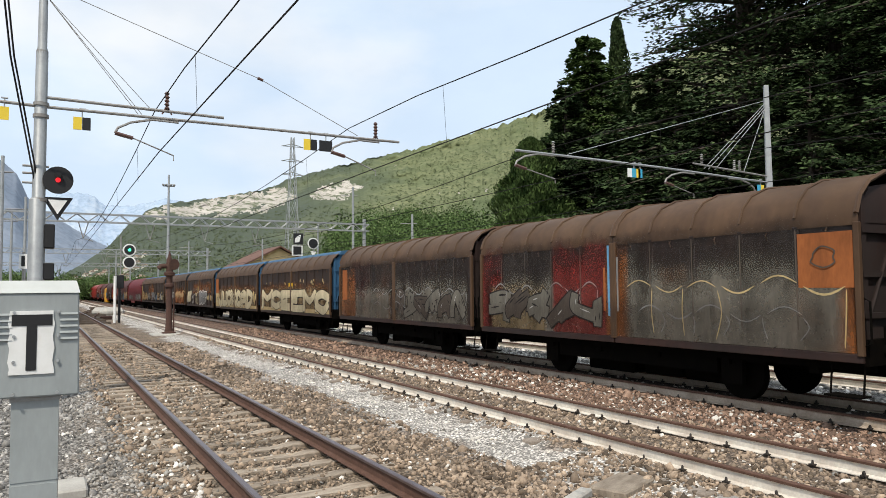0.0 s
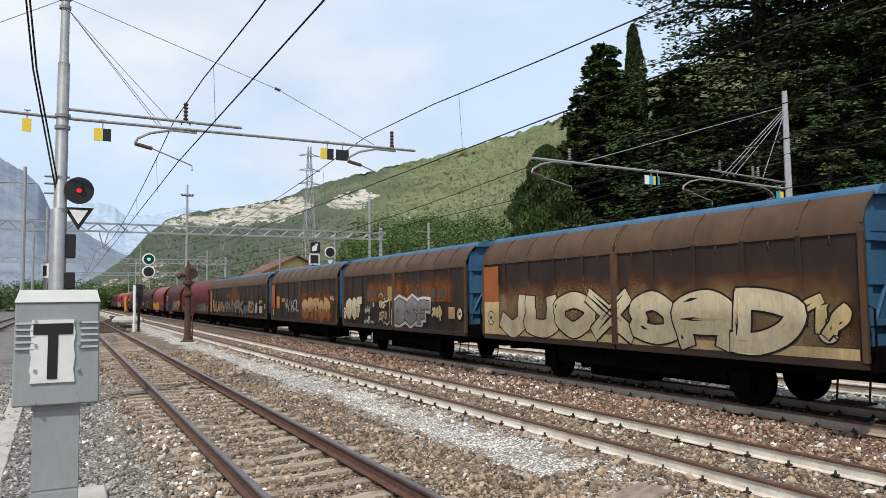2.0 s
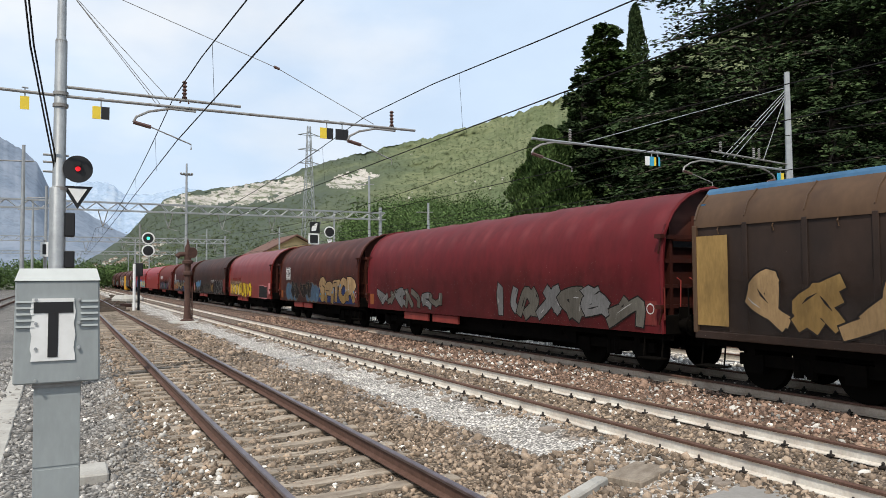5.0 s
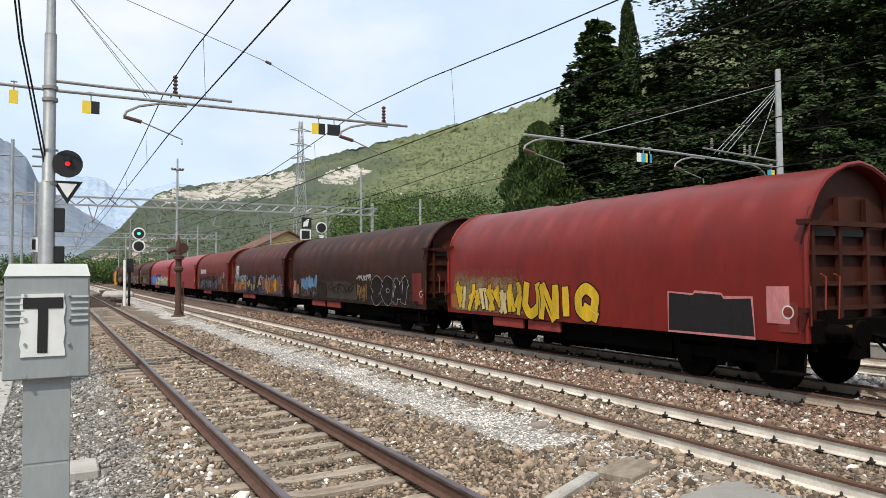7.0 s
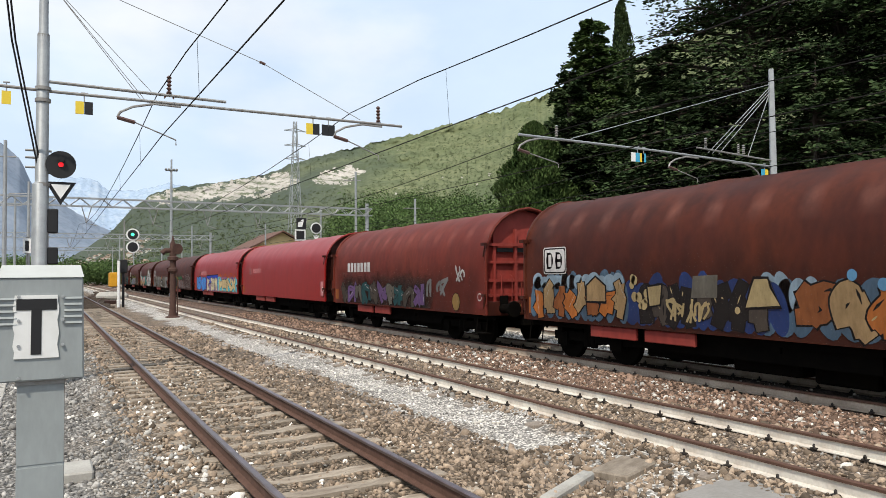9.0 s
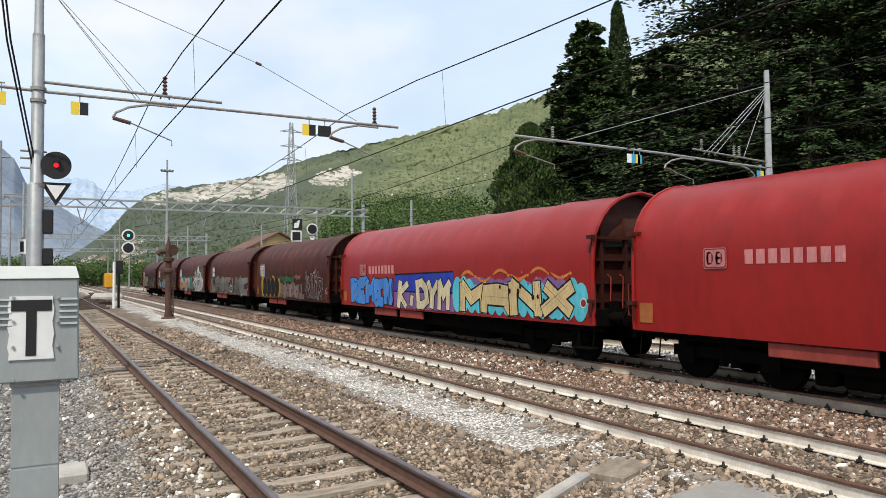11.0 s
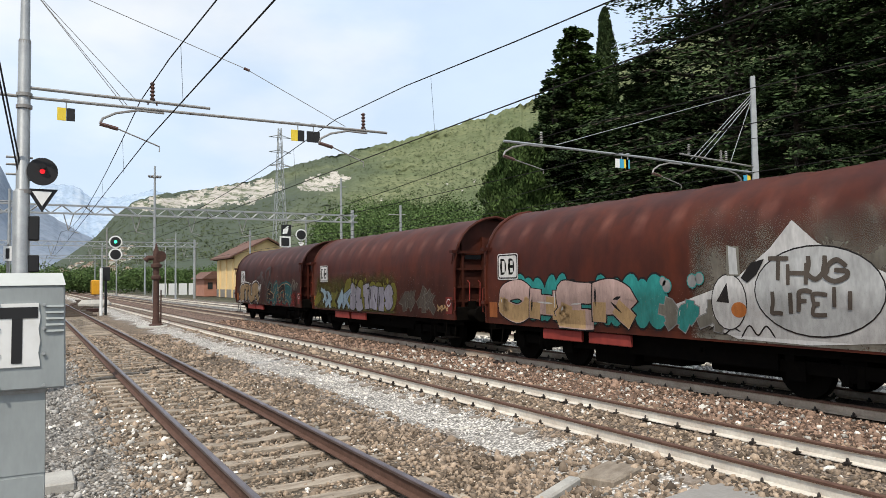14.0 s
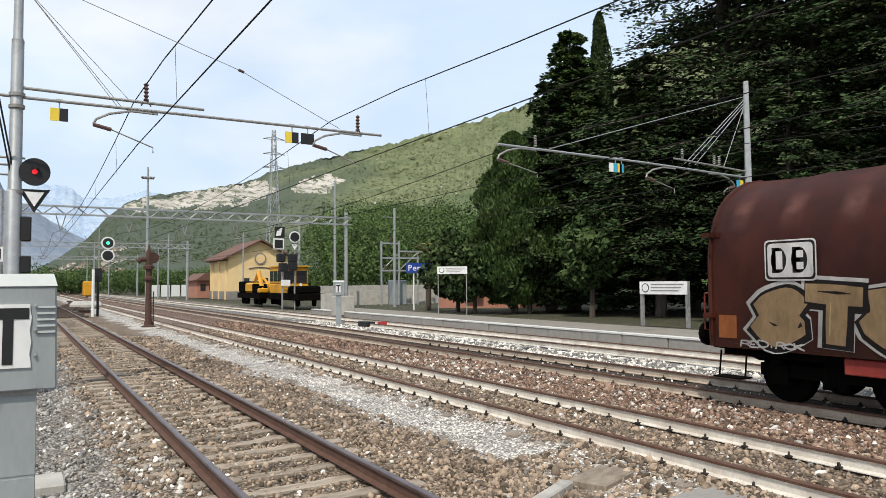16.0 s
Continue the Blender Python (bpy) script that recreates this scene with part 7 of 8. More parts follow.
def goods_shed():
    ob = thing("goods_shed", "yellow plastered railway goods shed with brown tiled gable roof", "building", pose(25.8, 105, -0.2))
    w, ln, eave, ridge = 9.3, 11.5, 6.15, 8.5
    bm = B()
    extrude_y(bm, [(0, 0), (w, 0), (w, eave), (w / 2, ridge), (0, eave)], 0, ln)
    part("wall", bm, M["plaster"], ob)
    bm = B()
    box(bm, -0.06, w + 0.06, -0.06, ln + 0.06, 0, 1.2)
    part("plinth", bm, M["stone"], ob)
    for s in (-1, 1):
        bm = B()
        a, b = w / 2, w / 2 + s * (w / 2 + 0.9)
        za, zb = ridge + 0.08, eave - 0.42
        extrude_y(bm, [(a, za), (b, zb), (b, zb + 0.22), (a, za + 0.22)], -0.8, ln + 0.8)
        part("roof_slope", bm, M["tile"], ob)
    for k in range(3):
        bm = B()
        box(bm, -0.18, 0.0, 1.0 + k * 4, 1.5 + k * 4, 0, eave)
        part("pilaster", bm, M["plaster"], ob)
    for k in range(7):
        bm = B()
        box(bm, -0.8, 0.0, 0.6 + k * 1.7, 0.75 + k * 1.7, eave - 0.5, eave - 0.3)
        part("rafter", bm, M["bark_w"], ob)
    bm = B()
    disc(bm, (w * 0.5, -0.05, 5.95), (0, 1, 0), 0.85, 0.14, 28)
    ring = part("round_window", bm, M["stone"], ob, "round blind window with a moulded ring")
    bm = B()
    disc(bm, (w * 0.5, -0.10, 5.95), (0, 1, 0), 0.66, 0.1, 28)
    part("window_panel", bm, M["plaster"], ring)
    bm = B()
    tube(bm, [(w * 0.5 + 1.7 * t, -0.06, 4.5 + 0.22 * (1 - t * t)) for t in (-1, -0.5, 0, 0.5, 1)], 0.09, 6)
    part("lintel", bm, M["stone"], ob)
    for x in (w * 0.22, w * 0.52):
        bm = B()
        box(bm, x, x + 1.0, -0.05, 0.05, 1.2, 3.1)
        part("window", bm, M["glass"], ob)
    ob2 = thing("annex", "low reddish station annex with a tiled roof", "building", pose(25.0, 122, -0.2))
    bm = B()
    box(bm, 0, 3.4, 0, 9, 0, 2.9)
    part("wall", bm, M["brick_pink"], ob2)
    bm = B()
    extrude_y(bm, [(-0.5, 2.9), (3.9, 2.9), (3.4, 4.1), (1.2, 4.1)], -0.5, 9.5)
    part("roof", bm, M["tile"], ob2)
    for x in (0.5, 1.9):
        bm = B()
        box(bm, x, x + 0.8, -0.06, 0.05, 1.2, 2.3)
        part("window", bm, M["glass"], ob2)


M["bark_w"] = material("dark_eaves_timber", (0.09, 0.05, 0.035), rough=0.9)
goods_shed()


def rail_machine():
    ob = thing("rail_maintenance_car", "orange-yellow track maintenance railcar with a dark chassis", "rail vehicle", pose(21.7, 59.2, -0.2))
    bm = B()
    box(bm, -1.3, 1.3, 0, 8.4, 0.75, 1.35)
    bevelled(bm, 0.06)
    part("chassis", bm, M["under"], ob)
    bm = B()
    box(bm, -1.25, 1.25, 4.5, 8.2, 1.35, 2.2)
    bevelled(bm, 0.05)
    part("body", bm, M["machine"], ob)
    bm = B()
    box(bm, -1.25, 1.25, 4.5, 8.2, 2.2, 3.75)
    bevelled(bm, 0.08)
    cab = part("cab", bm, M["machine"], ob)
    for x0, x1 in ((-1.1, -0.1), (0.1, 1.1)):
        bm = B()
        box(bm, x0, x1, 4.47, 4.51, 2.3, 3.4)
        part("cab_window", bm, M["glass"], cab)
    for y0 in (4.7, 5.85, 7.0):
        bm = B()
        box(bm, -1.275, -1.24, y0, y0 + 1.0, 2.45, 3.4)
        part("cab_window", bm, M["glass"], cab)
    bm = B()
    box(bm, -1.35, 1.35, 4.3, 8.3, 3.75, 3.86)
    part("cab_roof", bm, M["machine"], cab)
    for y in (0.8, 1.8, 3.0):
        bm = B()
        box(bm, -1.0, 1.0, y, y + 0.7, 1.35, 1.75)
        bevelled(bm, 0.05)
        part("engine_cover", bm, M["under"], ob)
    for y in (1.6, 6.6):
        for x in (-0.75, 0.75):
            bm = B()
            disc(bm, (x, y, 0.6), (1, 0, 0), 0.42, 0.14, 18)
            part("wheel", bm, M["wheel"], ob)
    for x in (-0.87, 0.87):
        bm = B()
        tube(bm, [(x, 0, 1.05), (x, -0.45, 1.05), (x, -0.46, 1.05), (x, -0.52, 1.05)], [0.1, 0.1, 0.24, 0.22], 12)
        part("buffer", bm, M["under"], ob)
    for y0, z0 in ((4.35, 1.5), (4.35, 1.9)):
        bm = B()
        tube(bm, [(-1.2, y0, z0), (1.2, y0, z0)], 0.03, 5)
        part("handrail", bm, M["galv_old"], ob)
    bm = B()
    box(bm, -0.9, 0.9, 0.3, 4.0, 1.35, 2.0)
    bevelled(bm, 0.12)
    part("front_deck", bm, M["under"], ob, "dark cluttered front deck")
    for x in (-0.6, 0.5):
        bm = B()
        disc(bm, (x, 4.42, 2.12), (0, 1, 0), 0.13, 0.08, 12)
        part("headlight", bm, M["white_paint"], ob)
    ob = thing("rail_crane_car", "yellow rail crane car with folded arms", "rail vehicle", pose(21.2, 69, -0.2))
    bm = B()
    box(bm, -1.3, 1.3, 0, 8.0, 0.8, 1.35)
    part("chassis", bm, M["under"], ob)
    for y in (1.0, 2.4, 5.6, 7.0):
        for x in (-0.85, 0.85):
            bm = B()
            disc(bm, (x, y, 0.62), (1, 0, 0), 0.45, 0.3, 16)
            part("wheel", bm, M["wheel"], ob)
    for a, b, r in (((-0.6, 1.0, 1.4), (-0.3, 3.6, 3.5), 0.22), ((-0.3, 3.6, 3.5), (0.1, 6.4, 2.2), 0.18), ((0.1, 6.4, 2.2), (0.3, 7.4, 1.5), 0.16), ((0.6, 1.5, 1.6), (0.7, 5.5, 2.9), 0.16)):
        bm = B()
        tube(bm, [a, b], r, 4)
        part("crane_arm", bm, M["machine"], ob)
    bm = B()
    box(bm, -1.1, 1.0, 2.8, 5.8, 1.35, 2.35)
    bevelled(bm, 0.15)
    part("slew_house", bm, M["machine"], ob)
    bm = B()
    box(bm, -1.2, 0.8, 6.2, 7.9, 1.35, 2.5)
    bevelled(bm, 0.1)
    part("tool_box", bm, M["under"], ob)
    for a, b in (((-0.5, 1.6, 1.5), (-0.32, 3.2, 2.9)), ((-0.2, 4.0, 3.1), (0.0, 5.6, 2.3)), ((0.5, 2.0, 1.5), (0.65, 4.2, 2.3))):
        bm = B()
        tube(bm, [a, b], 0.07, 6)
        part("hydraulic_ram", bm, M["galv_old"], ob)
    for y in (0.4, 1.3, 2.2):
        bm = B()
        box(bm, -1.2, -0.3 + 0.2 * y, y, y + 0.6, 1.35, 1.7 + 0.25 * y)
        bevelled(bm, 0.08)
        part("winch_housing", bm, M["under"] if y > 1 else M["machine"], ob)


rail_machine()


def station_signals():
    ob = thing("signal_post", "station exit signals with a white-rimmed disc and a square indicator", "railway signal", pose(19.55, 60.3, -0.25))
    for x in (-0.15, 0.95):
        bm = B()
        tube(bm, [(x, 0, 0), (x, 0, 6.6)], 0.075, 8)
        part("post", bm, M["galv_old"], ob, smooth=True)
    for nm, x0, x1, z0, z1, mat, y in (("indicator_rim", -1.0, -0.05, 5.2, 6.15, "white_paint", -0.12), ("indicator", -0.87, -0.18, 5.33, 6.02, "black", -0.16), ("arrow_panel", -0.85, 0.0, 6.2, 7.15, "black", -0.12)):
        bm = B()
        box(bm, x0, x1, y - 0.03, y + 0.03, z0, z1)
        part(nm, bm, M[mat], ob)
    bm = B()
    put(bm, [(-0.75, -0.16, 6.35), (-0.35, -0.16, 6.4), (-0.2, -0.16, 7.0), (-0.3, -0.16, 7.05), (-0.7, -0.16, 6.75)], [(0, 1, 2, 3, 4)])
    part("arrow", bm, M["white_paint"], ob)
    for r, mat, y in ((0.5, "white_paint", -0.12), (0.4, "black", -0.16)):
        bm = B()
        disc(bm, (0.9, y, 6.3), (0, 1, 0), r, 0.05, 24)
        part("disc", bm, M[mat], ob)
    bm = B()
    put(bm, [(0.62, -0.14, 5.65), (1.18, -0.14, 5.65), (0.9, -0.14, 5.15)], [(0, 1, 2)])
    part("triangle", bm, M["white_paint"], ob)
    for x, z in ((-0.3, 4.1), (0.7, 4.1), (-0.1, 3.3), (0.75, 3.4)):
        bm = B()
        box(bm, x - 0.35, x + 0.35, -0.35, 0.2, z, z + 0.75)
        bevelled(bm, 0.08)
        part("lamp_box", bm, M["black"], ob)
    bm = B()
    box(bm, -0.3, 0.5, -0.14, -0.1, 2.1, 2.6)
    part("number_plate", bm, M["white_paint"], ob)


station_signals()


def notice(x, y, z, w, h, lift, turn, post, label):
    ob = thing("platform_sign", label, "sign", pose(x, y, z, 0, 0, turn), group="platform notices")
    for s in (-0.5, 0.5):
        bm = B()
        box(bm, s * w - post, s * w + post, -post, post, 0, lift + h)
        part("post", bm, M["galv_old"], ob)
    bm = B()
    box(bm, -w / 2 - 0.05, w / 2 + 0.05, -post - 0.03, -post - 0.004, lift, lift + h)
    part("board", bm, M["white_paint"], ob, "white board with a round pictogram")
    bm = B()
    disc(bm, (-w / 2 + h * 0.5, -post - 0.035, lift + h / 2), (0, 1, 0), h * 0.36, 0.008, 20)
    part("pictogram_ring", bm, M["black"], ob)
    bm = B()
    disc(bm, (-w / 2 + h * 0.5, -post - 0.040, lift + h / 2), (0, 1, 0), h * 0.29, 0.008, 20)
    part("pictogram", bm, M["white_paint"], ob)
    for k in range(3):
        bm = B()
        zz = lift + h * (0.72 - 0.24 * k)
        box(bm, -w / 2 + h * 1.05, w / 2 - (0.1 + 0.12 * k), -post - 0.038, -post - 0.031, zz, zz + h * 0.09)
        part("text_bar", bm, M["galv_old"], ob)


notice(20.75, 34.35, 0.22, 1.6, 0.42, 2.25, -41, 0.025, "white platform notice on two thin posts")
notice(21.44, 19.7, 0.22, 2.2, 0.5, 1.25, -88, 0.06, "white platform notice with three lines on two grey posts")


def name_sign():
    ob = thing("station_sign", "blue station name board on a post, half hidden by shrubs", "sign", pose(22.4, 42.0, 0.2, 0, 0, -15))
    bm = B()
    tube(bm, [(0, 0, 0), (0, 0, 3.1)], 0.05, 8)
    part("post", bm, M["white_paint"], ob)
    bm = B()
    box(bm, -0.52, 1.4, -0.10, -0.06, 2.45, 3.1)
    part("board", bm, M["blue_sign"], ob)
    bm = B()
    for k, ch in enumerate("Per"):
        glyph_plate(bm, ch, 0.01, -0.38 + 0.3 * k, -0.14 + 0.3 * k, 2.6, 2.98 if k == 0 else 2.86, -0.106)
    part("name", bm, M["white_paint"], ob, "white letters Per")


name_sign()
slab("equipment_cabinet", "pale grey concrete equipment cabinet by the platform end", pose(17.6, 42.5, 0.1), 1.2, 0.9, 1.1, "concrete", "cabinet")
slab("equipment_cabinet", "pale grey steel cabinet near the signals", pose(18.4, 47.0, 0.0), 0.9, 0.7, 1.3, "concrete", "cabinet")
slab("point_machine", "small black and red point machine between the rails", pose(15.1, 33.4, -0.15), 0.5, 1.0, 0.22, "black", "point machine")
slab("point_lever_box", "small red lever box beside the rail", pose(15.6, 32.6, -0.15), 0.35, 0.35, 0.22, "red_lever", "lever box") if "red_lever" in M else None
slab("boundary_wall", "long pale concrete boundary wall", pose(44, 95, -0.2), 22, 0.25, 1.9, "concrete", "wall")
slab("boundary_wall", "pale concrete boundary wall behind the platform end", pose(36, 70, -0.2, 0, 0, -10), 14, 0.25, 1.4, "concrete", "wall")
for k_ in range(4):
    slab("sheet_panel", "pale blue-grey sheet metal fence panel", pose(22.8 + 1.9 * k_, 150, -0.2), 1.6, 0.1, 2.2, "plate_white", "fence panel")
slab("rear_building", "low pinkish building half hidden behind the trees", pose(30.5, 44.5, 0.1, 0, 0, -35), 8, 3, 2.9, "brick_pink", "building")
slab("wall_notice", "white notice sheet on the pink building", pose(27.9, 43.45, 1.6, 0, 0, -35), 1.3, 0.05, 0.7, "plate_white", "notice")
slab("yard_machine", "orange rail machine parked far down the yard", pose(11.0, 150, 0.2), 1.6, 4, 2.6, "machine", "rail vehicle", 0.15)
slab("rubble_mound", "low mound of pale rubble beside the points", pose(5.6, 78, -0.3, 0, 0, 20), 2.2, 3.0, 0.8, "concrete", "rubble", 0.35)


def substation():
    ob = thing("substation_frame", "grey steel busbar frame of a small substation behind the wall", "substation", pose(34.4, 66.6, 0.1))
    for x in (-2.6, -0.6, 1.6, 2.6):
        bm = B()
        tube(bm, [(x, 0, -0.4), (x, 0, 6.2 if x < 1 else 5.2)], 0.11, 6)
        part("post", bm, M["galv"], ob)
    for z, x0, x1 in ((3.1, -2.6, 2.6), (4.4, -2.6, 1.6), (5.1, -0.6, 2.6), (5.9, -2.6, -0.6)):
        bm = B()
        box(bm, x0, x1, -0.08, 0.08, z, z + 0.16)
        part("beam", bm, M["galv"], ob)
    for x, z in ((-2.2, 3.26), (-1.5, 3.26), (-1.0, 3.26), (0.1, 4.56), (0.8, 4.56), (2.0, 3.26), (-1.6, 6.06)):
        bm = B()
        insulator(bm, (x, 0, z), 0.55, 0.11)
        part("insulator", bm, M["insulator"], ob, smooth=True)
    bm = B()
    tube(bm, [(-2.6, 0, 3.2), (-0.6, 0, 5.0)], 0.04, 5)
    tube(bm, [(-0.6, 0, 3.2), (1.6, 0, 5.1)], 0.04, 5)
    part("brace", bm, M["galv"], ob)
    bm = B()
    box(bm, -1.0, 0.6, 0.6, 1.8, -0.4, 2.2)
    bevelled(bm, 0.06)
    part("switch_cabinet", bm, M["cabinet"], ob, "grey steel switch cabinet")


substation()


def crossover():
    ob = thing("track_crossover", "dark rusty crossover rails between the siding and the main track", "railway track", kind="structure")
    path = [(T1 + (T2 - T1) * ramp(y, 58.0, 112.0), y) for y in np.arange(56.0, 115.0, 2.0)]
    for s_ in (-GAUGE, GAUGE):
        bm = B()
        tube(bm, [(float(x) + s_, float(y), -0.045) for x, y in path], 0.05, 4)
        part("rail", bm, M["rail_rust"], ob)
    rng = random.Random(12)
    for x, y in path:
        bm = B()
        box(bm, -1.6, 1.6, -0.13, 0.13, -0.3, -0.12)
        bevelled(bm, 0.02)
        part("sleeper", bm, M["sleeper_dark_shaded"], ob).matrix_basis = pose(float(x) + rng.uniform(-0.2, 0.2), float(y), rng.uniform(0, 0.03), 0, 0, rng.uniform(-3, 3))
    for x, y, h in ((0.7, 60, 0.35), (4.6, 66, 0.3), (5.4, 88, 0.35), (0.6, 74, 0.45)):
        pm = thing("point_machine", "low dark point machine box beside the rails", "point machine", pose(x, y, -0.27), group="point machines")
        bm = B()
        box(bm, -0.45, 0.45, -0.3, 0.3, 0, h)
        bevelled(bm, 0.05)
        part("housing", bm, M["rust"], pm)
        bm = B()
        tube(bm, [(0.4 if x < 3 else -0.4, 0, h * 0.5), (1.3 if x < 3 else -1.3, 0, 0.12)], 0.03, 5)
        part("throw_rod", bm, M["galv_old"], pm)


crossover()


def pylon():
    ob = thing("power_pylon", "tall grey lattice power pylon on the slope", "pylon", pose(97, 314, 10))
    h, b, t = 61, 3.4, 0.6
    lv = [0, 0.2, 0.38, 0.54, 0.68, 0.8, 0.9, 1.0]
    wd = lambda f: b + (t - b) * f ** 0.75
    for sx, sy in ((-1, -1), (1, -1), (1, 1), (-1, 1)):
        bm = B()
        tube(bm, [(sx * wd(f), sy * wd(f), f * h) for f in lv], 0.17, 4)
        part("leg", bm, M["galv"], ob)
    bm = B()
    for f, g in zip(lv, lv[1:]):
        for sx, sy, ux, uy in ((-1, -1, 1, -1), (1, -1, 1, 1), (1, 1, -1, 1), (-1, 1, -1, -1)):
            tube(bm, [(sx * wd(f), sy * wd(f), f * h), (ux * wd(g), uy * wd(g), g * h)], 0.08, 4)
            tube(bm, [(ux * wd(f), uy * wd(f), f * h), (sx * wd(g), sy * wd(g), g * h)], 0.08, 4)
    part("bracing", bm, M["galv"], ob)["kind"] = "stuff"
    for z in (0.72, 0.82, 0.93):
        bm = B()
        tube(bm, [(-5, 0, z * h), (0, 0, z * h + 1.2), (5, 0, z * h)], 0.2, 4)
        tube(bm, [(-5, 0, z * h), (5, 0, z * h)], 0.15, 4)
        part("crossarm", bm, M["galv"], ob)


pylon()


def village():
    rng = random.Random(77)
    rings, cols = hill_v.shape[:2]
    az0, az1 = HILL[0][0], HILL[-1][0]
    for k in range(64):
        a, u = rng.uniform(1.4, 6.6), rng.uniform(0.10, 0.5)
        p = hill_v[int(u * (rings - 2)), int((a - az0) / (az1 - az0) * (cols - 1))]
        s = rng.uniform(2.4, 4.6)
        ob = thing("village_house", "small pale village house on the lower slope", "house", pose(p[0], p[1], p[2] - 1.5, 0, 0, rng.uniform(-30, 30)), group="village houses")
        bm = B()
        box(bm, -s / 2, s / 2, -s / 2, s / 2, -2, s * 0.75)
        part("wall", bm, M["village"], ob)
        bm = B()
        extrude_y(bm, [(-s * 0.58, s * 0.72), (s * 0.58, s * 0.72), (0, s * 1.08)], -s * 0.56, s * 0.56)
        part("roof", bm, M["tile_pale"], ob)


village()


# ---- trees ----
def leaf_material(name, col, col2, vary=0.5):
    m = material(name, col, rough=0.75, island=vary, spots=col2, scale=0.5, amount=0.8, spec=0.05)
    return m


L = {"cedar": leaf_material("cedar_needles", (0.026, 0.045, 0.019), (0.062, 0.090, 0.036), 0.8),
     "cypress": leaf_material("cypress_scales", (0.030, 0.050, 0.020), (0.060, 0.084, 0.032), 0.7),
     "broad": leaf_material("broad_leaves", (0.042, 0.068, 0.024), (0.07, 0.105, 0.04)),
     "wood": leaf_material("woodland_leaves", (0.062, 0.105, 0.034), (0.105, 0.148, 0.056), 0.45),
     "spruce": leaf_material("spruce_needles", (0.042, 0.074, 0.022), (0.080, 0.118, 0.038), 0.6),
     "palm": leaf_material("palm_fronds", (0.09, 0.10, 0.035), (0.14, 0.12, 0.05))}
M["bark"] = material("grey_brown_bark", (0.075, 0.058, 0.045), rough=0.95, spots=(0.045, 0.036, 0.03), scale=5, streak=(1, 1, 0.25), grain=0.25, grain_scale=18, bump=0.02)


def leaf_quads(c, d, n, rng, length, width):
    """Small pointed quads at centres c, lying roughly along directions d with normals n."""
    k = len(c)
    d = d / np.linalg.norm(d, axis=1)[:, None]
    s = np.cross(n, d)
    s /= np.linalg.norm(s, axis=1)[:, None] + 1e-9
    l = length * rng.uniform(0.6, 1.4, (k, 1))
    w = width * rng.uniform(0.6, 1.4, (k, 1))
    v = np.stack([c - d * l * 0.5, c + s * w * 0.5, c + d * l * 0.5, c - s * w * 0.5], 1)
    return v.reshape(-1, 3), np.arange(4 * k).reshape(-1, 4)


def conifer(name, label, x, y, z0, height, reach, seed, kind="cedar", base=0.12, step=0.5, per=6, sprays=30, tip=0.25, droop=0.12, flat=0.75):
    """A trunk with tiers of level limbs, each limb carrying flat sprays of needles."""
    rng = np.random.default_rng(seed)
    ob = thing(name, label, "tree", pose(x, y, z0))
    bm = B()
    tube(bm, [(0, 0, -0.3), (0.05, 0, height * 0.3), (0, 0.1, height * 0.7), (0, 0, height * 0.98)], [0.034 * height * 0.75, 0.02 * height, 0.011 * height, 0.02], 9)
    limbs = bm
    C, D, N = [], [], []
    z = height * base
    while z < height * 0.97:
        f = (z - height * base) / (height * (1 - base))
        span = reach * (1 - f) ** flat * (0.55 + 0.45 * min(1, f * 6)) + tip
        for k in range(per):
            a = rng.uniform(0, 2 * np.pi)
            ln = span * rng.uniform(0.55, 1.12)
            zz = z + rng.uniform(-step, step) * 0.6
            d = np.array([np.cos(a), np.sin(a), 0])
            rise = rng.uniform(-0.05, 0.22)
            if ln > 1.2:
                mid, end = d * ln * 0.55 + [0, 0, rise * ln * 0.5], d * ln * 0.95 + [0, 0, rise * ln * 0.6 - droop * ln]
                tube(limbs, [(0, 0, zz), tuple(mid + [0, 0, zz]), tuple(end + [0, 0, zz])], [0.05 + 0.012 * ln, 0.03 + 0.006 * ln, 0.012], 4, False)
            m = int(2.4 * sprays * (0.3 + ln / reach * 1.2))
            u = rng.uniform(0.12, 1.0, m) ** 0.7
            side = np.array([-d[1], d[0], 0])
            wid = ln * 0.26 * (0.35 + u * 0.8) * (1.15 - u) * 2
            c = d[None] * (u * ln)[:, None] + side[None] * (rng.uniform(-1, 1, m) * wid)[:, None]
            c[:, 2] = zz + rise * ln * np.sin(u * 2.0) * 0.55 - droop * ln * u ** 2.2 + rng.normal(0, 0.06 + 0.015 * ln, m)
            C.append(c)
            D.append(d[None] + side[None] * rng.normal(0, 0.7, m)[:, None] + np.array([0, 0, 1]) * rng.normal(-0.12, 0.22, m)[:, None])
            N.append(np.array([0, 0, 0.8])[None] + 0.9 * d[None] + rng.normal(0, 0.4, (m, 3)))
        z += step * rng.uniform(0.75, 1.25)
    part("trunk", limbs, M["bark"], ob, smooth=True)
    v, f = leaf_quads(np.concatenate(C), np.concatenate(D), np.concatenate(N), rng, 0.31, 0.125)
    cr = new("crown", np_mesh("crown", v, f, L[kind]))
    cr.parent = ob
    return ob


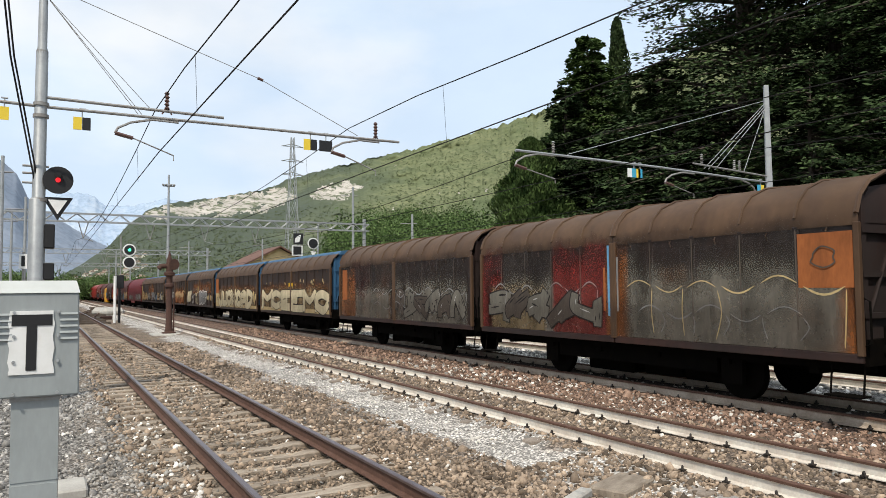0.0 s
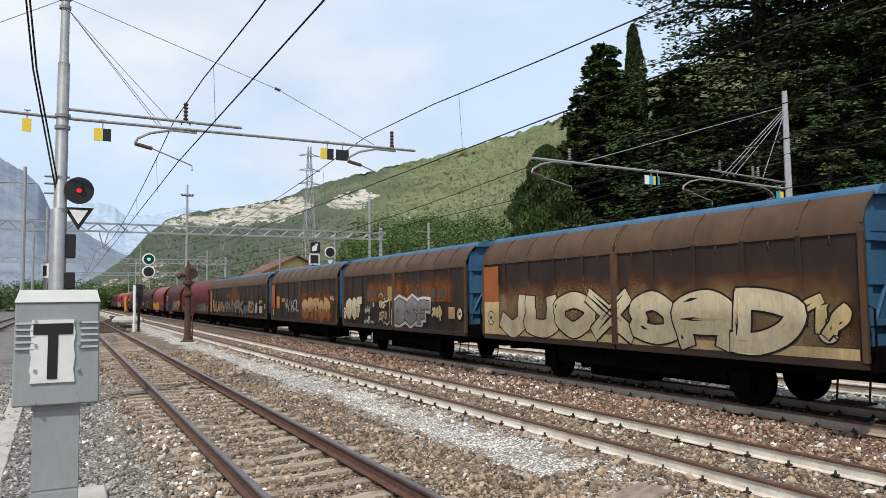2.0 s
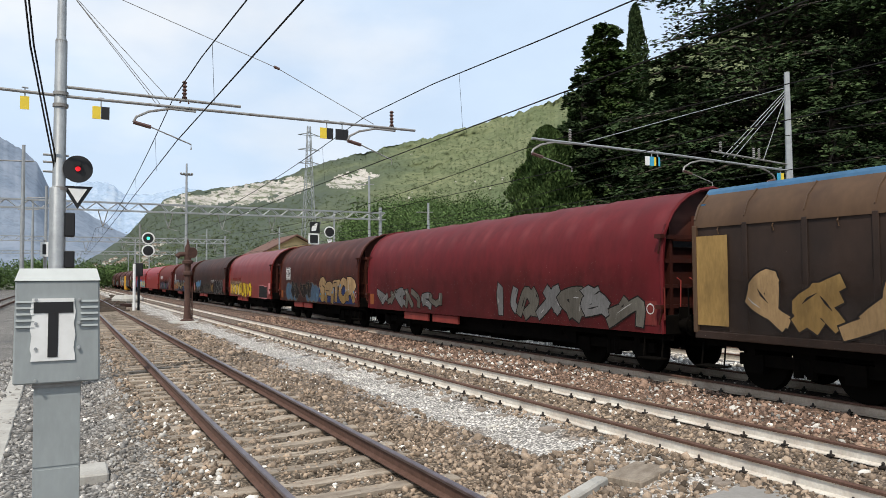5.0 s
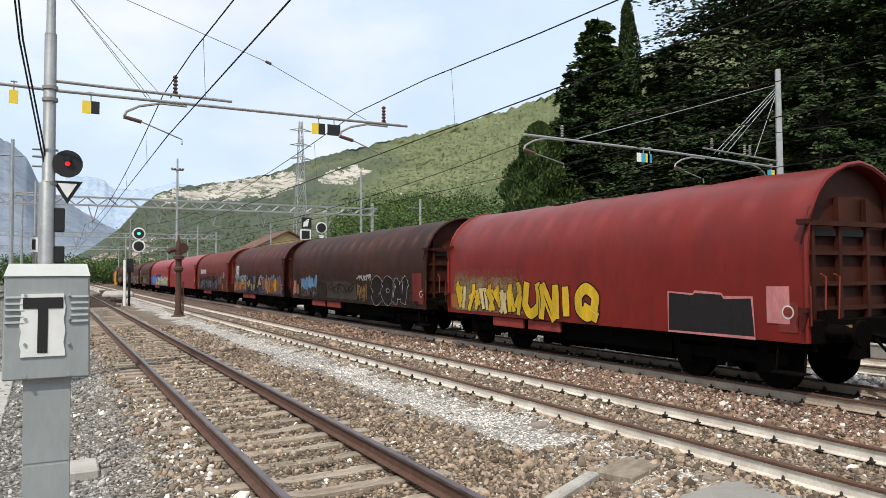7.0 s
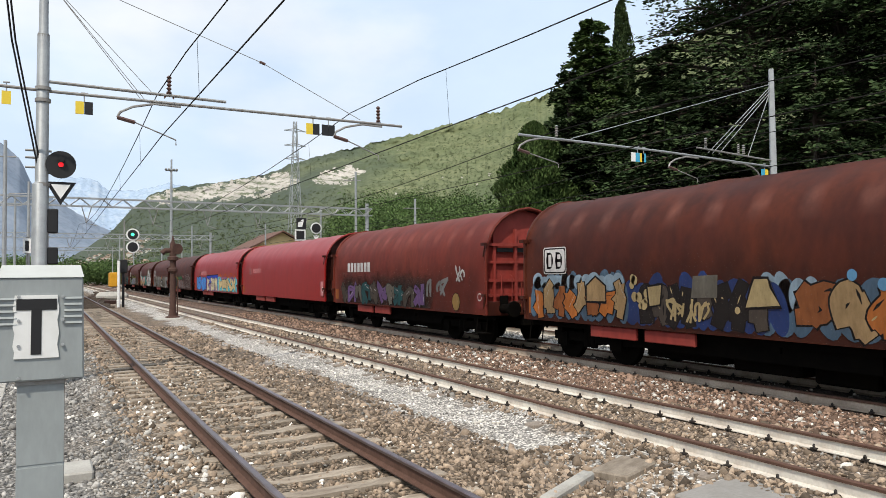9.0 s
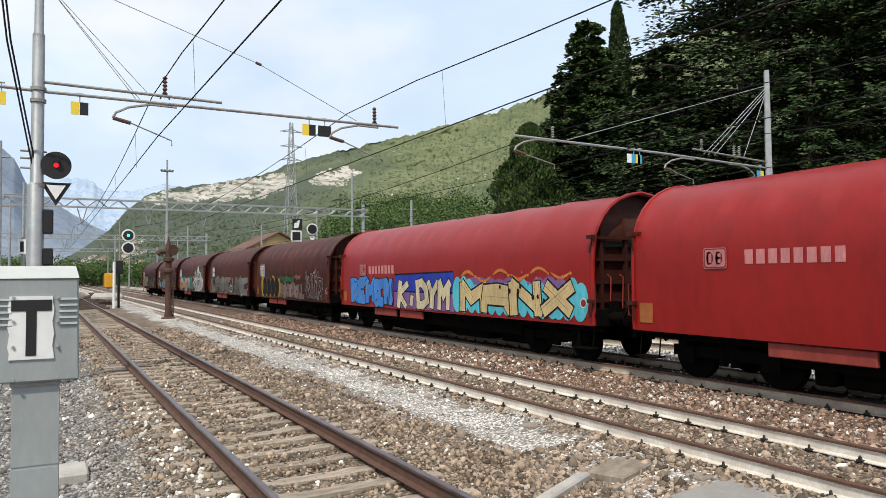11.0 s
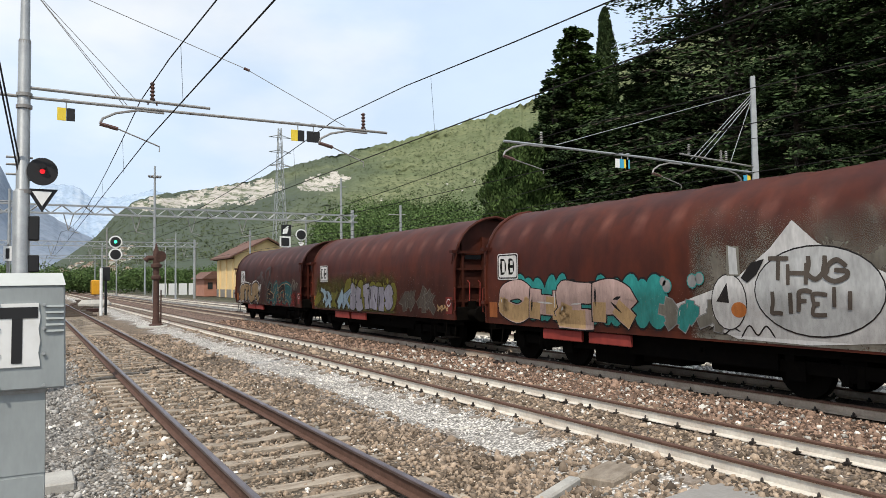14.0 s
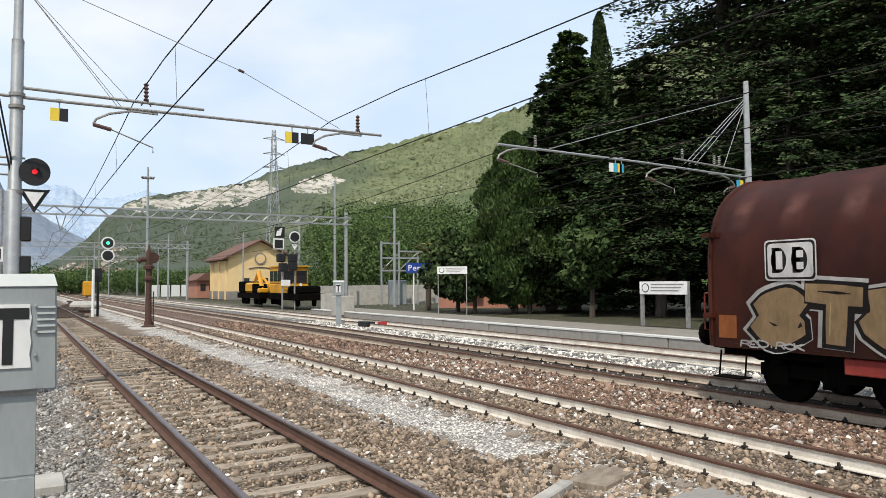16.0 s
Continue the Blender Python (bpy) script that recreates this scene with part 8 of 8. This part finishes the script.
def column_tree(name, label, x, y, z0, height, radius, seed, kind="cypress", count=22000, base=0.06):
    """A narrow upright crown of steep sprays."""
    rng = np.random.default_rng(seed)
    ob = thing(name, label, "tree", pose(x, y, z0))
    bm = B()
    tube(bm, [(0, 0, -0.3), (0, 0, height * 0.6), (0, 0, height * 0.96)], [0.02 * height, 0.012 * height, 0.02], 8)
    part("trunk", bm, M["bark"], ob, smooth=True)
    u = rng.uniform(0, 1, count)
    prof = np.clip(np.minimum(1.0, 0.35 + u * 2.6) * (1 - u) ** 0.55, 0.03, 1)
    a = rng.uniform(0, 2 * np.pi, count)
    lump = 1 + 0.22 * np.sin(a * 3 + u * 19) + 0.15 * np.sin(a * 5 - u * 31)
    r = radius * prof * lump * rng.uniform(0.5, 1.05, count) ** 0.5
    c = np.stack([r * np.cos(a), r * np.sin(a), height * (base + (1 - base) * u)], 1)
    d = np.stack([np.cos(a) * 0.5, np.sin(a) * 0.5, np.ones(count)], 1) + rng.normal(0, 0.35, (count, 3))
    n = np.stack([np.cos(a), np.sin(a), 0 * a], 1) + rng.normal(0, 0.4, (count, 3))
    v, f = leaf_quads(c, d, n, rng, 0.25, 0.11)
    cr = new("crown", np_mesh("crown", v, f, L[kind]))
    cr.parent = ob
    return ob


def broad_tree(name, label, x, y, z0, height, radius, seed, kind="broad", count=5000, low=0.2, leaf=0.28, cat="tree"):
    """A forked trunk and a crown of leaf clumps with gaps."""
    rng = np.random.default_rng(seed)
    ob = thing(name, label, cat, pose(x, y, z0))
    bm = B()
    tube(bm, [(0, 0, -0.3), (0.1, 0, height * 0.35), (0.0, 0.1, height * 0.75)], [0.022 * height + 0.05, 0.016 * height, 0.03], 8)
    for k in range(5):
        a = rng.uniform(0, 6.28)
        zz = height * rng.uniform(0.25, 0.5)
        tube(bm, [(0, 0, zz), (0.5 * radius * math.cos(a), 0.5 * radius * math.sin(a), zz + height * 0.2), (0.8 * radius * math.cos(a), 0.8 * radius * math.sin(a), zz + height * 0.3)], [0.012 * height, 0.008 * height, 0.02], 5)
    part("trunk", bm, M["bark"], ob, smooth=True)
    nc = 26
    q = rng.normal(size=(nc, 3))
    q /= np.linalg.norm(q, axis=1)[:, None]
    cc = q * rng.uniform(0.35, 0.85, (nc, 1)) * np.array([radius, radius, height * (1 - low) * 0.5]) + [0, 0, height * (low + (1 - low) * 0.5)]
    pick = rng.integers(0, nc, count)
    off = rng.normal(size=(count, 3))
    off /= np.linalg.norm(off, axis=1)[:, None]
    rr_ = radius * 0.36 * rng.uniform(0.7, 1.3, nc)[pick][:, None] * rng.uniform(0.6, 1.0, (count, 1))
    c = cc[pick] + off * rr_
    v, f = leaf_quads(c, rng.normal(size=(count, 3)), off + rng.normal(0, 0.5, (count, 3)), rng, leaf * 1.3, leaf * 0.75)
    cr = new("crown", np_mesh("crown", v, f, L[kind]))
    cr.parent = ob
    return ob


conifer("cedar_tree", "huge dark cedar with level tiers of drooping needle boughs", 33.0, 25.6, 0.1, 27.0, 9.0, 21, sprays=84, per=9, base=0.1, step=0.85, flat=0.36)
conifer("cedar_tree", "tall dark cedar with spreading tiered boughs", 34.5, 21.5, 0.1, 26.0, 8.5, 22, sprays=80, per=9, base=0.1, step=0.85, flat=0.4)
conifer("cedar_tree", "tall dark cedar at the end of the grove", 34.0, 15.5, 0.1, 24.0, 8.0, 26, sprays=76, per=9, base=0.1, step=0.85, flat=0.45)
conifer("cedar_tree", "dense dark cedar between the cypress and the tall cedars", 30.2, 29.2, 0.1, 14.5, 4.6, 29, sprays=64, per=9, base=0.06, flat=0.5)
conifer("cedar_tree", "dense dark cedar beside the platform", 27.6, 34.2, 0.1, 14.4, 4.6, 23, sprays=60, per=9, base=0.08)
conifer("spruce_tree", "slender dark green spruce with a pointed top", 30.0, 34.9, 0.1, 18.4, 5.2, 24, "spruce", base=0.04, step=0.34, sprays=60, tip=0.35, droop=0.2, per=10)
conifer("cedar_tree", "dark cedar closing the grove", 36.5, 31.0, 0.1, 13.0, 6.0, 25, sprays=56, per=8, base=0.06)
conifer("cedar_tree", "low spreading dark cedar under the taller ones", 28.6, 26.5, 0.1, 12.0, 5.5, 27, sprays=60, per=8, base=0.22)
conifer("cedar_tree", "low spreading dark cedar near the mast", 28.6, 19.0, 0.1, 11.0, 5.2, 28, sprays=56, per=8, base=0.28)
column_tree("cypress_tree", "narrow dark columnar cypress", 34.1, 36.6, 0.1, 20.4, 1.7, 31, count=20000)
column_tree("cypress_tree", "broad dark evergreen with a rounded crown", 25.2, 34.6, 0.1, 10.8, 3.3, 32, "spruce", 46000)
column_tree("cypress_tree", "dark evergreen column at the edge of the grove", 44.0, 25.0, 0.1, 25.0, 3.4, 33, "cypress", 26000)
column_tree("cypress_tree", "second dark evergreen column at the edge of the grove", 44.0, 20.0, 0.1, 24.0, 3.0, 34, "cypress", 24000)
broad_tree("broadleaf_tree", "leafy green tree in front of the cedars", 25.5, 28.3, 0.15, 5.6, 1.9, 41, "broad", 6000, 0.25)
broad_tree("broadleaf_tree", "dark leafy shrub tree by the platform", 23.5, 38.3, 0.15, 5.2, 2.3, 42, "cypress", 7000, 0.05)
broad_tree("broadleaf_tree", "dark evergreen shrub beside the platform", 23.0, 35.6, 0.15, 4.4, 2.0, 43, "cypress", 6000, 0.05)
broad_tree("broadleaf_tree", "dark evergreen shrub under the cedars", 25.5, 33.6, 0.15, 5.4, 2.4, 44, "cypress", 7000, 0.1)


def woods(name, label, spots, kind, seed, leaf=0.9, per=260):
    """A far wood in one mesh: many lumpy crowns of leaf clumps."""
    rng = np.random.default_rng(seed)
    C, N = [], []
    for x, y, z0, h, r in spots:
        q = rng.normal(size=(per, 3))
        q /= np.linalg.norm(q, axis=1)[:, None]
        lump = 1 + 0.3 * np.sin(q[:, 0] * 7 + x) * np.sin(q[:, 1] * 6 + y)
        C.append(q * np.array([r, r, h * 0.5]) * (lump * rng.uniform(0.75, 1.0, per))[:, None] + [x, y, z0 + h * 0.5])
        N.append(q + rng.normal(0, 0.45, (per, 3)))
    c, n = np.concatenate(C), np.concatenate(N)
    v, f = leaf_quads(c, rng.normal(size=c.shape), n, rng, leaf * 1.3, leaf)
    tagged(new(name, np_mesh(name, v, f, L[kind])), label, "woods", kind="stuff")


rngw = random.Random(5)
spots = []
for k in range(150):
    a, r = rngw.uniform(21, 36), rngw.uniform(120, 260)
    spots.append((r * math.sin(radians(a)), r * math.cos(radians(a)), 0.14 * (r - 120), rngw.uniform(5, 15), rngw.uniform(3, 7.5)))
for k in range(140):
    a, r = rngw.uniform(1.5, 22), rngw.uniform(190, 330)
    spots.append((r * math.sin(radians(a)), r * math.cos(radians(a)), 0.01 * (r - 190), rngw.uniform(3.5, 7), rngw.uniform(3, 5.5)))
for k in range(40):
    a, r = rngw.uniform(-9, 1.5), rngw.uniform(170, 260)
    spots.append((r * math.sin(radians(a)), r * math.cos(radians(a)), -0.5, rngw.uniform(5, 9), rngw.uniform(4, 6)))
for k in range(60):
    a, r = rngw.uniform(36, 62), rngw.uniform(70, 130)
    spots.append((r * math.sin(radians(a)), r * math.cos(radians(a)), 0.1 * (r - 70), rngw.uniform(8, 14), rngw.uniform(4, 6)))
woods("woods", "mixed green woods at the foot of the mountain", spots, "wood", 61, 0.36, 900)


def palm(x, y, z0, h, seed):
    rng = random.Random(seed)
    ob = thing("palm_tree", "small fan palm with drooping dry fronds", "palm", pose(x, y, z0))
    bm = B()
    tube(bm, [(0, 0, -0.2), (0.05, 0, h * 0.6), (0, 0, h)], [0.2, 0.16, 0.2], 9)
    part("trunk", bm, M["bark"], ob, smooth=True)
    for k in range(26):
        a, up = rng.uniform(0, 6.28), rng.uniform(-0.9, 0.9)
        bm = B()
        d = Vector((math.cos(a), math.sin(a), 0))
        s = Vector((-d.y, d.x, 0))
        ln = rng.uniform(0.9, 1.4)
        for j in range(9):
            g = (j - 4) / 4 * 0.9
            e = d * math.cos(g) + s * math.sin(g)
            p0, p1 = Vector((0, 0, h)) + d * ln * 0.45 + Vector((0, 0, up * 0.4)), Vector((0, 0, h + up * 0.5 - 0.25)) + d * ln * 0.45 + e * ln * 0.6
            w = s * 0.04
            put(bm, [p0 - w, p0 + w, p1], [(0, 1, 2)])
        tube(bm, [(0, 0, h), tuple(Vector((0, 0, h + up * 0.4)) + d * ln * 0.45)], 0.015, 4, False)
        part("frond", bm, L["palm"], ob)


palm(23.6, 42.2, 0.15, 4.2, 3)


def hill_scrub():
    """Single trees and bushes standing out on the mountainside."""
    rng = np.random.default_rng(9)
    rings, cols = hill_v.shape[:2]
    n = 16000
    i = (rng.uniform(0.18, 1, n) * (rings - 3)).astype(int)
    j = (rng.uniform(0.03, 0.55, n) * (cols - 1)).astype(int)
    pe = np.degrees(np.arctan2(hill_v[i, j, 2] - 1.98, np.hypot(hill_v[i, j, 0], hill_v[i, j, 1])))
    pa = np.degrees(np.arctan2(hill_v[i, j, 0], hill_v[i, j, 1]))
    bare = (pa < 23) & (pe > 5.1 + 0.12 * (pa - 7)) & (pe < 6.7 + 0.13 * (pa - 7))
    bare |= (pa < 25) & (rng.uniform(0, 1, len(pa)) < 0.45)
    i, j = i[~bare], j[~bare]
    n = len(i)
    p = hill_v[i, j] + rng.normal(0, 3.0, (n, 3)) * [1, 1, 0]
    per = 12
    q = rng.normal(size=(n, per, 3))
    q /= np.linalg.norm(q, axis=2)[:, :, None]
    q[:, :, 2] = np.abs(q[:, :, 2])
    s = rng.uniform(1.0, 2.3, (n, 1, 1))
    c = p[:, None, :] + q * s * [1, 1, 1.2]
    v, f = leaf_quads(c.reshape(-1, 3), rng.normal(size=(n * per, 3)), q.reshape(-1, 3) * 0.7 + [-0.3, -0.3, 1.2] + rng.normal(0, 0.25, (n * per, 3)), rng, 1.25, 1.05)
    tagged(new("hillside_scrub", np_mesh("hillside_scrub", v, f, leaf_material("scrub_leaves", (0.090, 0.112, 0.060), (0.125, 0.142, 0.080), 0.22))), "scattered trees and scrub on the mountainside", "scrub", kind="stuff")


hill_scrub()


# ---- movement ----
def motions():
    for ob, front in WAGONS:
        walk(ob, [(t, pose(T3, front - SPEED * t, 0)) for t in (0, 2, 4, 6, 8, 10, 12, 14, 16)])


motions()
